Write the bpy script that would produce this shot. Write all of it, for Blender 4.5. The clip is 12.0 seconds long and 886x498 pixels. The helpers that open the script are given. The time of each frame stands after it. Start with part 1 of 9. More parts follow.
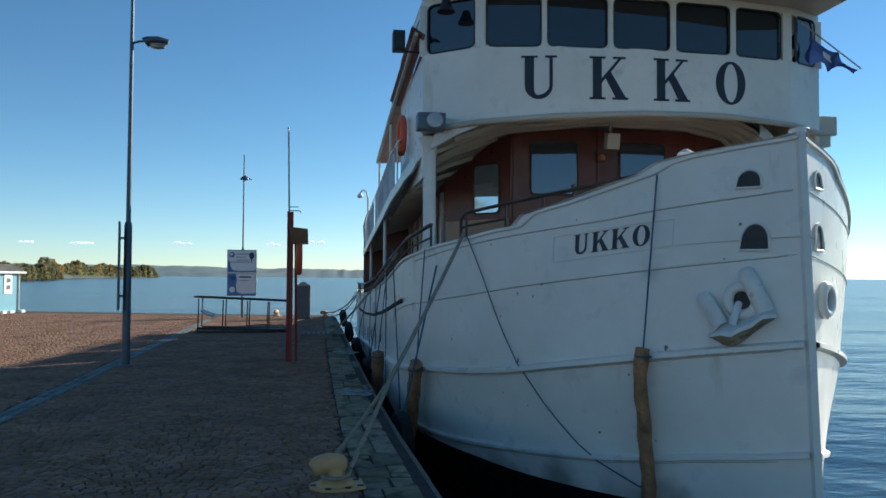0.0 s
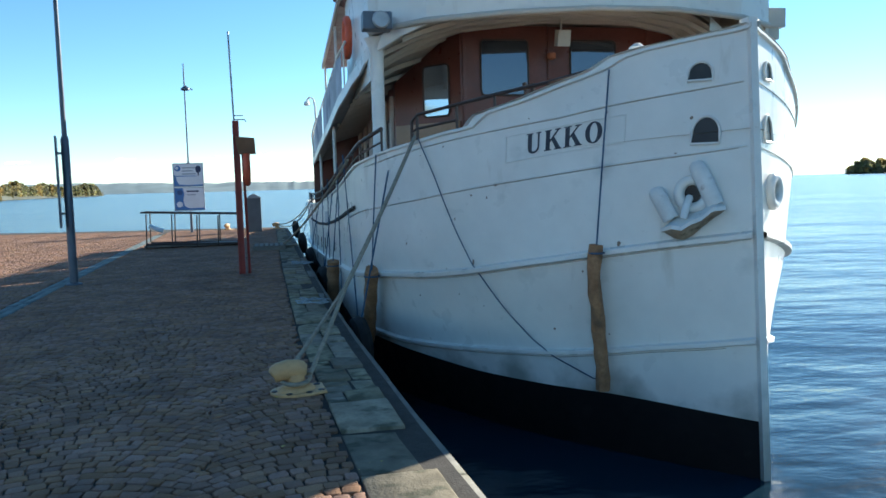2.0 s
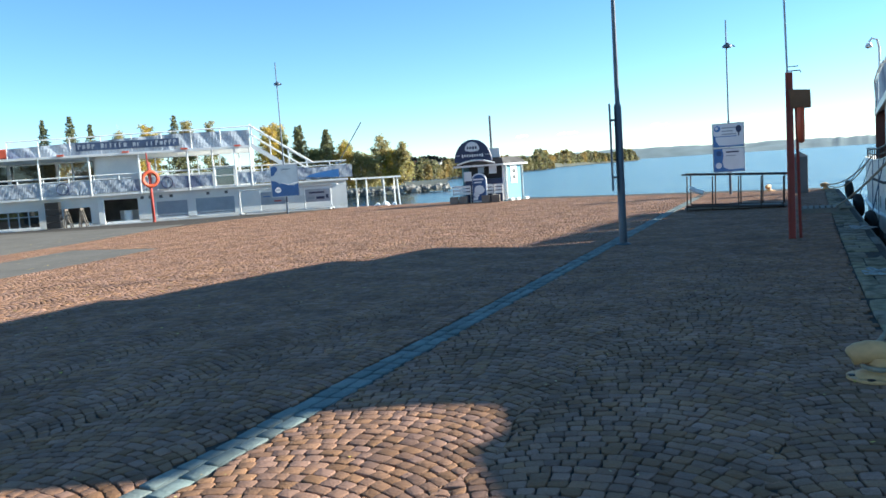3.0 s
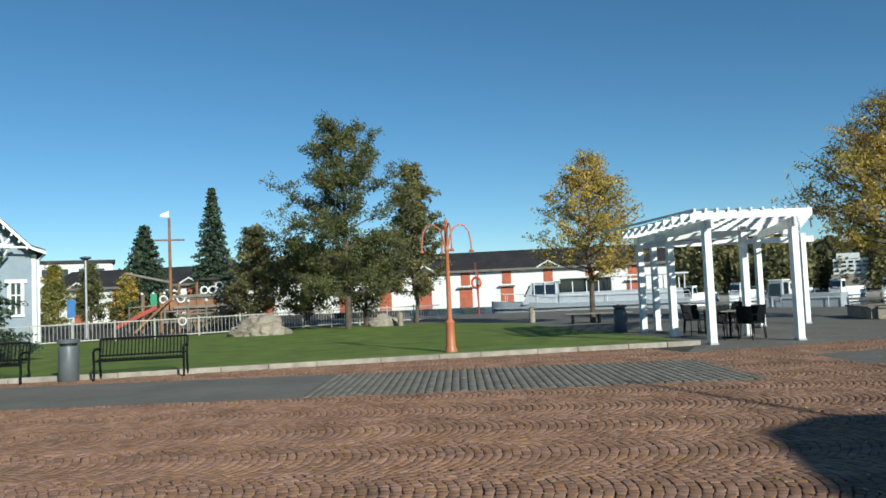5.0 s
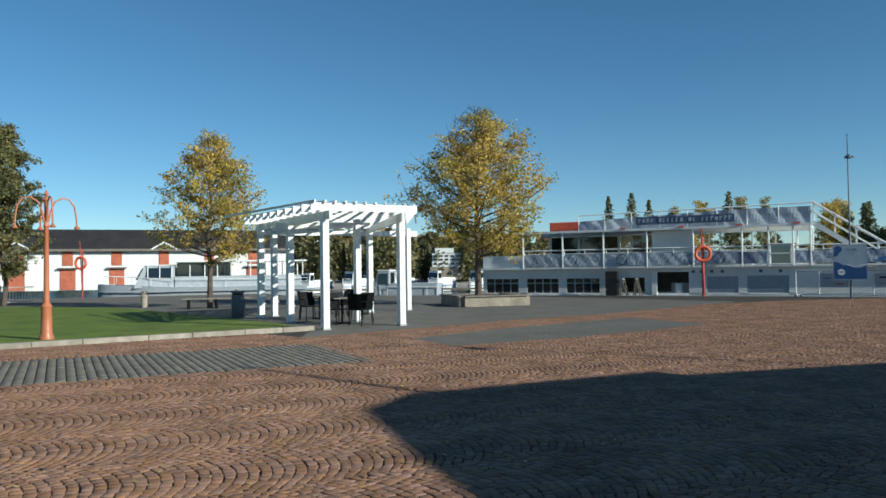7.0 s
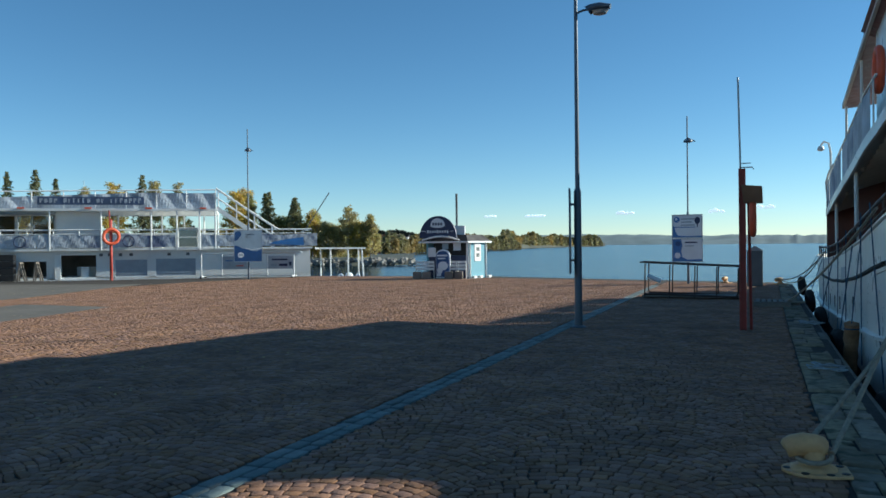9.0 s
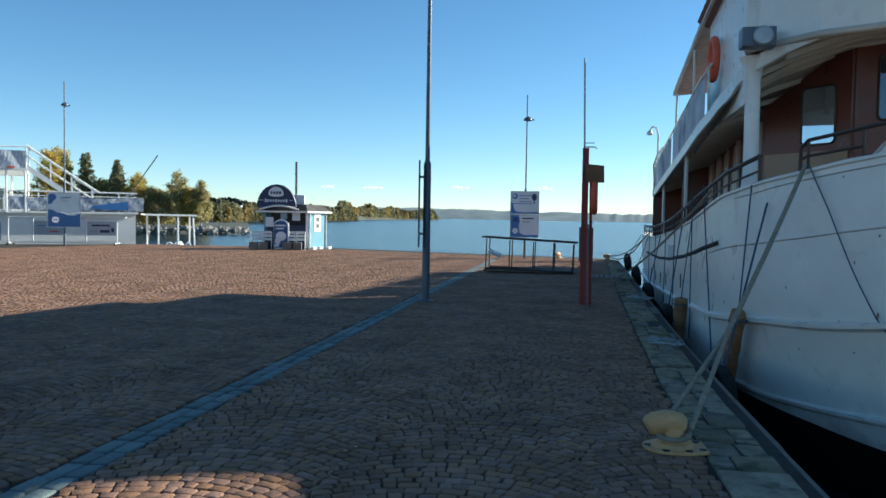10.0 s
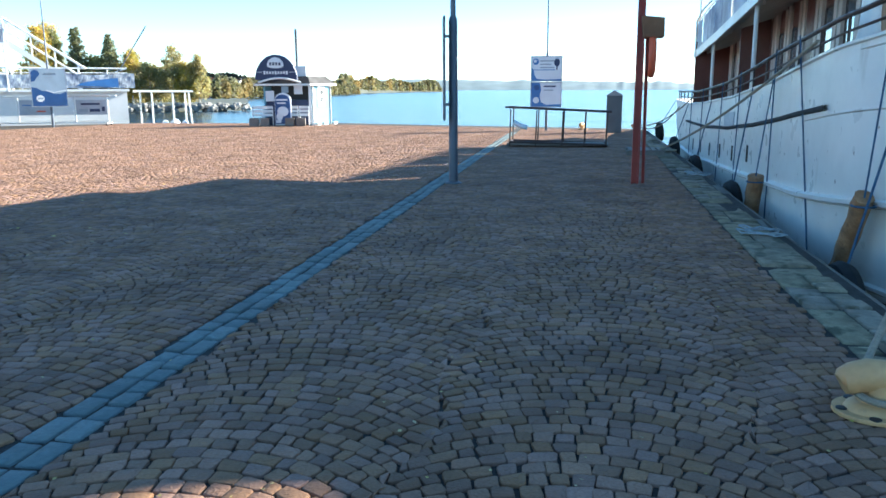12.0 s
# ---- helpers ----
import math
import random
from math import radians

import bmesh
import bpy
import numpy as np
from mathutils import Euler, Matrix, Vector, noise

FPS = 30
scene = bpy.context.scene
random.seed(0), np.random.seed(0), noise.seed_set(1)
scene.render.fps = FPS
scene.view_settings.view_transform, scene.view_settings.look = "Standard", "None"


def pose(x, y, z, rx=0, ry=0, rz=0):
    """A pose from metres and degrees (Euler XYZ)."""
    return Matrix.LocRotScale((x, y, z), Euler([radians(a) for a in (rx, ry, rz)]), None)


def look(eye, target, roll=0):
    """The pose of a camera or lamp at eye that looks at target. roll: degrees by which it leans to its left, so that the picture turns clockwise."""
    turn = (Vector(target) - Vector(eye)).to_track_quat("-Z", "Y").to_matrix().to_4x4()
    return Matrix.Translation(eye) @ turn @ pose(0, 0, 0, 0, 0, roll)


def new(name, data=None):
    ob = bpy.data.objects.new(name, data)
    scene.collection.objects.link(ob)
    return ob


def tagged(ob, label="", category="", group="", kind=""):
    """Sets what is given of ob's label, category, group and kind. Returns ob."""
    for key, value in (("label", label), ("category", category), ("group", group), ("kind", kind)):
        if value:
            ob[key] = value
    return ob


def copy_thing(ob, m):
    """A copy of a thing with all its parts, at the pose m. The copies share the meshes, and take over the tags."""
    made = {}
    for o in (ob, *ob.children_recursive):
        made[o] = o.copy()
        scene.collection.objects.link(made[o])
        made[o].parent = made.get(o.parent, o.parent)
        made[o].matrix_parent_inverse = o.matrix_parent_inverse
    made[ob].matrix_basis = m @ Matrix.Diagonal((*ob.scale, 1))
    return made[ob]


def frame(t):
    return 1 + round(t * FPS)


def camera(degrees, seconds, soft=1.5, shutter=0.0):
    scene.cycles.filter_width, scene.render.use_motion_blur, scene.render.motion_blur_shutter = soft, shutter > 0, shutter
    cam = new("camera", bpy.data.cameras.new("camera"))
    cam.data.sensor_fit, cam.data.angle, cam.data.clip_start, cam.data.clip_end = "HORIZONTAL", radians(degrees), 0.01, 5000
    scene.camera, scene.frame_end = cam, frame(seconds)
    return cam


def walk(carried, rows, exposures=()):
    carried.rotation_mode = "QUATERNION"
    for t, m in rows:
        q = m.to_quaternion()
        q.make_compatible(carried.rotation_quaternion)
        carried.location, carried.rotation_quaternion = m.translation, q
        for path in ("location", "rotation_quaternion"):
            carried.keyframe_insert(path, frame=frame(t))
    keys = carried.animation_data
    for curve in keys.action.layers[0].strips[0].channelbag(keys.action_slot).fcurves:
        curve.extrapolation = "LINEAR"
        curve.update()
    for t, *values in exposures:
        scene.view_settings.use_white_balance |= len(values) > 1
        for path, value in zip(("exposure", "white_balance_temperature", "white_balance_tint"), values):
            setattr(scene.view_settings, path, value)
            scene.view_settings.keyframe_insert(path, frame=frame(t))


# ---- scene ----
cam = camera(59.0, 12.0, soft=1.6)
PATH = [
    (0, (0.792, 0.151, 1.561), (1.092, 2.127, 1.632), 0.3),
    (0.5, (0.809, 0.175, 1.55), (1.124, 2.15, 1.538), -0.4),
    (1, (0.823, 0.188, 1.528), (1.216, 2.147, 1.427), -1.2),
    (1.5, (0.828, 0.198, 1.521), (1.256, 2.145, 1.358), -1.9),
    (2, (0.796, 0.227, 1.514), (1.211, 2.177, 1.349), -1.6),
    (2.5, (0.694, 0.326, 1.505), (0.726, 2.311, 1.267), -2.1),
    (2.7, (0.634, 0.389, 1.504), (0.302, 2.348, 1.271), -2.8),
    (4.3, (0.255, 0.56, 1.552), (-1.695, 0.997, 1.619), -4.0),
    (4.5, (0.22, 0.565, 1.544), (-1.756, 0.858, 1.628), -3.6),
    (5, (0.159, 0.577, 1.534), (-1.837, 0.54, 1.648), -2.5),
    (5.5, (0.149, 0.579, 1.53), (-1.845, 0.461, 1.627), -1.8),
    (6, (0.173, 0.573, 1.534), (-1.825, 0.63, 1.617), -1.2),
    (6.5, (0.223, 0.566, 1.542), (-1.716, 1.052, 1.608), -1.0),
    (7, (0.247, 0.565, 1.541), (-1.548, 1.445, 1.591), -0.8),
    (7.2, (0.249, 0.573, 1.545), (-1.469, 1.596, 1.588), -1.0),
    (8.8, (0.644, 0.489, 1.475), (-0.257, 2.275, 1.475), -0.9),
    (9, (0.668, 0.505, 1.482), (-0.111, 2.347, 1.474), -0.6),
    (9.5, (0.618, 0.604, 1.465), (0.154, 2.549, 1.432), 0.1),
    (10, (0.361, 0.804, 1.482), (-0.019, 2.766, 1.403), 0.9),
    (10.5, (0.216, 1.132, 1.408), (-0.137, 3.092, 1.229), 1.7),
    (11, (0.069, 1.563, 1.428), (-0.338, 3.501, 1.146), 0.0),
    (11.5, (-0.165, 1.997, 1.434), (-0.531, 3.935, 1.101), -0.1),
    (12, (-0.363, 2.485, 1.421), (-0.747, 4.407, 1.022), -0.3),
]
EXPOSURES = [
    (0, 0.64, 6150, 2), (0.5, 0.93, 6150, 2), (1, 1.15, 6150, 2), (2, 1.42, 6100, 2), (2.7, 1.52, 6050, 2), (4.3, 0.36, 5900, -2), (5.5, 0.15, 5850, -3), (6.5, 0.17, 5850, -3),
    (7.2, 0.22, 5850, -3), (8.8, 0.53, 5850, -2), (9.5, 0.66, 5950, 0), (10.5, 1.22, 6050, 2), (11.5, 1.88, 5950, 2), (12, 2.14, 5950, 2)]
walk(cam, [(t, look(eye, target, roll)) for t, eye, target, roll in PATH], EXPOSURES)

# ---- world and sun ----
SUN_AZ, SUN_EL = math.atan2(0.853, 0.522), radians(24)
world = bpy.data.worlds.new("world")
scene.world = world
world.use_nodes = True
wn = world.node_tree.nodes
sky = wn.new("ShaderNodeTexSky")
sky.sky_type = "NISHITA"
sky.sun_disc = False
sky.sun_elevation, sky.sun_rotation = SUN_EL, SUN_AZ
sky.altitude = 3000
sky.air_density, sky.dust_density, sky.ozone_density = 1.1, 0.1, 2.6
wn["Background"].inputs["Strength"].default_value = 0.085
deep = wn.new("ShaderNodeHueSaturation")
deep.inputs["Saturation"].default_value = 1.12
deep.inputs["Hue"].default_value = 0.4945
world.node_tree.links.new(sky.outputs["Color"], deep.inputs["Color"])
world.node_tree.links.new(deep.outputs["Color"], wn["Background"].inputs["Color"])
sun_dir = Vector((math.sin(SUN_AZ) * math.cos(SUN_EL), math.cos(SUN_AZ) * math.cos(SUN_EL), math.sin(SUN_EL)))
sun_data = bpy.data.lights.new("sun", "SUN")
sun_data.energy, sun_data.angle, sun_data.color = 5.0, radians(0.53), (1.0, 0.91, 0.79)
sun = new("sun", sun_data)
sun.matrix_world = look(sun_dir * 100, (0, 0, 0))

# ---- mesh tools ----
class MB:
    """Collects vertices and faces of one mesh."""

    def __init__(self):
        self.v, self.f = [], []

    def add(self, verts, faces):
        n = len(self.v)
        self.v += [tuple(p) for p in verts]
        self.f += [tuple(i + n for i in f) for f in faces]
        return self

    def hexa(self, b, t):
        """A block from four base corners and four top corners, both anticlockwise from above."""
        return self.add(list(b) + list(t), [(3, 2, 1, 0), (4, 5, 6, 7), (0, 1, 5, 4), (1, 2, 6, 5), (2, 3, 7, 6), (3, 0, 4, 7)])

    def box(self, c, size, rz=0.0, rx=0.0, ry=0.0):
        m = pose(*c, rx, ry, rz)
        x, y, z = size[0] / 2, size[1] / 2, size[2] / 2
        q = [m @ Vector(p) for p in ((-x, -y, -z), (x, -y, -z), (x, y, -z), (-x, y, -z), (-x, -y, z), (x, -y, z), (x, y, z), (-x, y, z))]
        return self.hexa(q[:4], q[4:])

    def bar(self, a, b, w, h, up=(0, 0, 1)):
        """A rectangular bar from a to b, w wide and h high."""
        a, b = Vector(a), Vector(b)
        d = (b - a).normalized()
        side = d.cross(Vector(up))
        side = (side if side.length > 1e-4 else d.cross(Vector((1, 0, 0)))).normalized()
        top = side.cross(d).normalized()
        s, u = side * w / 2, top * h / 2
        return self.hexa([a - s - u, a + s - u, b + s - u, b - s - u], [a - s + u, a + s + u, b + s + u, b - s + u])

    def tube(self, pts, r, n=8, r1=None, caps=True):
        """A round tube along points, of radius r, tapering to r1."""
        pts = [Vector(p) for p in pts]
        base, rings, side = len(self.v), [], None
        for i, p in enumerate(pts):
            d = (pts[min(i + 1, len(pts) - 1)] - pts[max(i - 1, 0)]).normalized()
            if side is None:
                side = d.orthogonal().normalized()
            else:
                side = (side - d * side.dot(d)).normalized()
            up, k = d.cross(side), i / max(1, len(pts) - 1)
            rad = r if r1 is None else r + (r1 - r) * k
            for j in range(n):
                a = 2 * math.pi * j / n
                self.v.append(tuple(p + (side * math.cos(a) + up * math.sin(a)) * rad))
        for i in range(len(pts) - 1):
            for j in range(n):
                a, b = base + i * n + j, base + i * n + (j + 1) % n
                self.f.append((a, b, b + n, a + n))
        if caps:
            self.f.append(tuple(base + j for j in reversed(range(n))))
            e = base + (len(pts) - 1) * n
            self.f.append(tuple(e + j for j in range(n)))
        return self

    def lathe(self, profile, n=20, c=(0, 0, 0), sx=1.0, sy=1.0):
        """Turns (radius, height) pairs round the upright through c."""
        base = len(self.v)
        for r, z in profile:
            for j in range(n):
                a = 2 * math.pi * j / n
                self.v.append((c[0] + r * math.cos(a) * sx, c[1] + r * math.sin(a) * sy, c[2] + z))
        for i in range(len(profile) - 1):
            for j in range(n):
                a, b = base + i * n + j, base + i * n + (j + 1) % n
                self.f.append((a, b, b + n, a + n))
        self.f.append(tuple(base + j for j in reversed(range(n))))
        e = base + (len(profile) - 1) * n
        self.f.append(tuple(e + j for j in range(n)))
        return self

    def prism(self, poly, z0, z1):
        """An upright prism over an anticlockwise outline."""
        n = len(poly)
        self.add([(x, y, z0) for x, y in poly] + [(x, y, z1) for x, y in poly],
                 [tuple(reversed(range(n))), tuple(range(n, 2 * n))] + [(i, (i + 1) % n, n + (i + 1) % n, n + i) for i in range(n)])
        return self

    def sheet(self, fn, us, vs, flip=False):
        """A surface fn(u, v) over two lists."""
        base, m = len(self.v), len(vs)
        for u in us:
            for v in vs:
                self.v.append(tuple(fn(u, v)))
        for i in range(len(us) - 1):
            for j in range(m - 1):
                a = base + i * m + j
                q = (a, a + m, a + m + 1, a + 1)
                self.f.append(q[::-1] if flip else q)
        return self


def mesh_of(name, mb, material, smooth=False, bevel=0.0, fix=True):
    me = bpy.data.meshes.new(name)
    me.from_pydata(mb.v, [], mb.f)
    if fix or bevel:
        bm = bmesh.new()
        bm.from_mesh(me)
        bmesh.ops.recalc_face_normals(bm, faces=bm.faces)
        if bevel:
            edges = [e for e in bm.edges if len(e.link_faces) == 2 and e.calc_face_angle(0) > 0.6]
            bmesh.ops.bevel(bm, geom=edges, offset=bevel, segments=2, affect="EDGES", profile=0.6, clamp_overlap=True)
        bm.to_mesh(me)
        bm.free()
    if smooth:
        me.polygons.foreach_set("use_smooth", [True] * len(me.polygons))
        if smooth != "all":
            me.set_sharp_from_angle(angle=radians(38))
    if material:
        me.materials.append(material)
    me.update()
    return me


def thing(name, label, category, base=(0, 0, 0), group="", kind=""):
    """An Empty at the base of a thing that has parts."""
    ob = new(name)
    ob.location = base
    ob.empty_display_size = 0.2
    return tagged(ob, label, category, group, kind)


def part(name, mb, material, parent, label="", smooth=False, bevel=0.0, fix=True):
    """One mesh under a thing or under a part; its vertices are in world places (or the thing's own, if that is built at 0, 0, 0)."""
    ob = new(name, mesh_of(name, mb, material, smooth, bevel, fix))
    ob.parent = parent
    if parent.parent is None:
        ob.matrix_parent_inverse = Matrix.Translation(-parent.location)
    if label:
        ob["label"] = label
    return ob


def solid(name, mb, material, label, category, group="", kind="", smooth=False, bevel=0.0, fix=True):
    """A thing, or piece of the setting, of one mesh."""
    return tagged(new(name, mesh_of(name, mb, material, smooth, bevel, fix)), label, category, group, kind)


# ---- materials ----
def mat(name, color, rough=0.7, metal=0.0, vary=0.25, scale=3.0, fine=40.0, bump=0.15, dist=0.01, spec=0.5, island=0.0, obj=0.0, tint=None, stain=None, stain_scale=0.7, stain_at=0.62, coat=0.0, stretch=1.0, thin=0.0):
    """A surface: base colour varied at two scales, a stain colour in patches, and fine relief."""
    m = bpy.data.materials.new(name)
    m.use_nodes = True
    nt = m.node_tree
    n, l = nt.nodes, nt.links
    b = n["Principled BSDF"]
    b.inputs["Roughness"].default_value, b.inputs["Metallic"].default_value = rough, metal
    b.inputs["Specular IOR Level"].default_value = spec
    b.inputs["Coat Weight"].default_value = coat
    geo = n.new("ShaderNodeNewGeometry")

    def noise_of(sc, detail=4.0, squash=1.0):
        t = n.new("ShaderNodeTexNoise")
        t.inputs["Scale"].default_value, t.inputs["Detail"].default_value = sc, detail
        if squash != 1.0:
            mp = n.new("ShaderNodeMapping")
            mp.inputs["Scale"].default_value = (1, 1, squash)
            l.new(geo.outputs["Position"], mp.inputs["Vector"])
            l.new(mp.outputs[0], t.inputs["Vector"])
        else:
            l.new(geo.outputs["Position"], t.inputs["Vector"])
        return t.outputs["Fac"]

    def mixc(fac, a, c, kind="MIX"):
        x = n.new("ShaderNodeMix")
        x.data_type, x.blend_type = "RGBA", kind
        for sock, val in ((x.inputs[0], fac), (x.inputs[6], a), (x.inputs[7], c)):
            if isinstance(val, (int, float)):
                sock.default_value = val
            elif isinstance(val, tuple):
                sock.default_value = (*val, 1)
            else:
                l.new(val, sock)
        return x.outputs[2]

    def ramp(src, lo, hi, a=0.0, c=1.0):
        r = n.new("ShaderNodeMapRange")
        r.inputs[1].default_value, r.inputs[2].default_value, r.inputs[3].default_value, r.inputs[4].default_value = lo, hi, a, c
        l.new(src, r.inputs[0])
        return r.outputs[0]

    dark = tuple(c * (1 - vary) for c in color)
    lite = tuple(min(1.0, c * (1 + vary * 0.7)) for c in (tint or color))
    col = mixc(ramp(noise_of(scale), 0.3, 0.7), dark, lite)
    if island or obj:
        src = geo.outputs["Random Per Island"] if island else n.new("ShaderNodeObjectInfo").outputs["Random"]
        k = island or obj
        v = n.new("ShaderNodeHueSaturation")
        l.new(ramp(src, 0, 1, 1 - k, 1 + k), v.inputs["Value"])
        h = n.new("ShaderNodeMath")
        h.operation = "MULTIPLY"
        l.new(src, h.inputs[0])
        h.inputs[1].default_value = 7.31
        fr = n.new("ShaderNodeMath")
        fr.operation = "FRACT"
        l.new(h.outputs[0], fr.inputs[0])
        l.new(ramp(fr.outputs[0], 0, 1, 0.5 - 0.03 * k, 0.5 + 0.03 * k), v.inputs["Hue"])
        l.new(ramp(fr.outputs[0], 0, 1, 1 - 0.6 * k, 1 + 0.5 * k), v.inputs["Saturation"])
        l.new(col, v.inputs["Color"])
        col = v.outputs["Color"]
    fine_fac = noise_of(fine, 6.0)
    col = mixc(ramp(fine_fac, 0.35, 0.7, 0.0, min(0.5, vary * 1.2)), col, tuple(c * 0.55 for c in color))
    if stain:
        st = noise_of(stain_scale, 7.0, stretch)
        col = mixc(ramp(st, stain_at, stain_at + 0.12, 0.0, 0.8), col, stain)
    l.new(col, b.inputs["Base Color"])
    l.new(ramp(noise_of(scale * 3), 0.3, 0.7, max(0.03, rough - 0.12), min(1, rough + 0.12)), b.inputs["Roughness"])
    if bump:
        bp = n.new("ShaderNodeBump")
        bp.inputs["Strength"].default_value, bp.inputs["Distance"].default_value = bump, dist
        l.new(fine_fac, bp.inputs["Height"])
        l.new(bp.outputs["Normal"], b.inputs["Normal"])
    if thin:
        tr, mx = n.new("ShaderNodeBsdfTranslucent"), n.new("ShaderNodeMixShader")
        mx.inputs[0].default_value = thin
        l.new(col, tr.inputs["Color"])
        l.new(b.outputs[0], mx.inputs[1])
        l.new(tr.outputs[0], mx.inputs[2])
        l.new(mx.outputs[0], n["Material Output"].inputs["Surface"])
    return m


M = {}
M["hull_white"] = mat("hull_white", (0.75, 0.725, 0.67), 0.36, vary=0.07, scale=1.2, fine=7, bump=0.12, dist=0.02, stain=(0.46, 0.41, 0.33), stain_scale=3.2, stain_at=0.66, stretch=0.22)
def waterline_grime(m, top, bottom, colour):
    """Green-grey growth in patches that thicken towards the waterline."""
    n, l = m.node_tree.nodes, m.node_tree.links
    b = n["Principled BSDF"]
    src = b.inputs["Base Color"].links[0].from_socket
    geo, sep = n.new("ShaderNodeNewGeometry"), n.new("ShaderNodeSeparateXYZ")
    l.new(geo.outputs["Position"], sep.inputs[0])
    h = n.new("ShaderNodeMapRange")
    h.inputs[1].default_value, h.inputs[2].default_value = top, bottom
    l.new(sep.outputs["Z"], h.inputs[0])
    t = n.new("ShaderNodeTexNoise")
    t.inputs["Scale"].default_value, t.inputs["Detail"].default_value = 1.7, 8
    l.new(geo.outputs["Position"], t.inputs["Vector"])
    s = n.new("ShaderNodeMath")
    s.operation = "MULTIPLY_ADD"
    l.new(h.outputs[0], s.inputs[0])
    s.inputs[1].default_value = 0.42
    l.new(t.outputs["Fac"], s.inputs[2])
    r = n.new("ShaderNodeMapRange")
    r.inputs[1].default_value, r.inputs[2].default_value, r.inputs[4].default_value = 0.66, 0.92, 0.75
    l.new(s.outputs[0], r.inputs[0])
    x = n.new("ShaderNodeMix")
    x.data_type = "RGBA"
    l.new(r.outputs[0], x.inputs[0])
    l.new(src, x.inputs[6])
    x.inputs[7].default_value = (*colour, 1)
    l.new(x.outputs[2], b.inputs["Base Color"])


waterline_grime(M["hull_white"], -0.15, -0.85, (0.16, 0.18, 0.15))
M["white_paint"] = mat("white_paint", (0.80, 0.80, 0.78), 0.45, vary=0.07, scale=2, fine=30, bump=0.05, dist=0.005)
M["hull_black"] = mat("hull_black", (0.006, 0.006, 0.007), 0.65, spec=0.2, vary=0.3, scale=2, fine=20, bump=0.1, stain=(0.02, 0.018, 0.016), stain_scale=3)
M["black"] = mat("black", (0.015, 0.015, 0.017), 0.5, vary=0.2, bump=0.05)
M["anchor"] = mat("anchor", (0.70, 0.70, 0.67), 0.5, vary=0.12, scale=6, fine=25, bump=0.3, dist=0.01, stain=(0.20, 0.13, 0.09), stain_scale=9, stain_at=0.64)
M["anchor_grime"] = mat("anchor_grime", (0.42, 0.32, 0.22), 0.8, vary=0.4, scale=7, fine=30, bump=0.3, dist=0.01, stain=(0.12, 0.08, 0.05), stain_scale=9, stain_at=0.55)
M["line_grey"] = mat("line_grey", (0.34, 0.38, 0.40), 0.9, vary=0.3, scale=20, fine=100)
M["rust_line"] = mat("rust_line", (0.26, 0.19, 0.14), 0.8, vary=0.4, scale=4, fine=20, bump=0.1)
M["letter"] = mat("letter", (0.012, 0.015, 0.03), 0.45, vary=0.1, bump=0.02)
M["brown_wood"] = mat("brown_wood", (0.15, 0.045, 0.03), 0.38, vary=0.25, scale=2, fine=25, bump=0.06)
M["tan_wood"] = mat("tan_wood", (0.36, 0.23, 0.14), 0.45, vary=0.2, scale=2, fine=25, bump=0.06)
M["pilaster"] = mat("pilaster", (0.55, 0.47, 0.40), 0.5, vary=0.15, scale=3, fine=25, bump=0.06)
M["soffit"] = mat("soffit", (0.50, 0.47, 0.41), 0.55, vary=0.1, scale=2, fine=30, bump=0.05)
M["deck_wood"] = mat("deck_wood", (0.30, 0.21, 0.14), 0.7, vary=0.25, scale=2, fine=30)
M["log"] = mat("log", (0.37, 0.19, 0.09), 0.85, vary=0.4, scale=7, fine=35, bump=0.6, dist=0.03, stain=(0.12, 0.07, 0.04), stain_scale=5, stain_at=0.55)
M["rope"] = mat("rope", (0.31, 0.26, 0.19), 0.95, vary=0.3, scale=20, fine=120, bump=0.5)
M["blue_rope"] = mat("blue_rope", (0.045, 0.10, 0.17), 0.9, vary=0.3, scale=20, fine=120)
M["yellow"] = mat("yellow", (0.60, 0.345, 0.15), 0.55, vary=0.2, scale=6, fine=30, bump=0.25, stain=(0.30, 0.19, 0.10), stain_scale=7, stain_at=0.6)
M["rubber"] = mat("rubber", (0.012, 0.012, 0.012), 0.8, vary=0.3, bump=0.3)
M["cobble"] = mat("cobble", (0.287, 0.163, 0.106), 0.74, vary=0.3, scale=1.3, fine=70, bump=0.9, dist=0.008, spec=0.12, island=0.26)
M["cobble_one"] = mat("cobble_one", (0.287, 0.163, 0.106), 0.76, vary=0.3, scale=1.3, fine=70, bump=0.9, dist=0.008, spec=0.12, obj=0.26)
M["joint"] = mat("joint", (0.045, 0.036, 0.029), 0.95, vary=0.35, scale=5, fine=60, bump=0.4)
M["grey_sett"] = mat("grey_sett", (0.155, 0.138, 0.112), 0.8, vary=0.15, scale=2, fine=50, bump=0.4, dist=0.006, island=0.18)
M["blue_sett"] = mat("blue_sett", (0.155, 0.193, 0.185), 0.75, vary=0.2, scale=9, fine=50, bump=0.8, dist=0.008, obj=0.24, stain=(0.10, 0.135, 0.13), stain_scale=9, stain_at=0.56)
M["blue_sett_far"] = mat("blue_sett_far", (0.155, 0.193, 0.185), 0.75, vary=0.15, scale=2, fine=50, bump=0.4, dist=0.006, island=0.22)
M["slab"] = mat("slab", (0.285, 0.235, 0.165), 0.88, spec=0.2, vary=0.42, scale=6, fine=48, bump=0.6, dist=0.009, obj=0.36, stain=(0.07, 0.07, 0.044), stain_scale=5.5, stain_at=0.52)
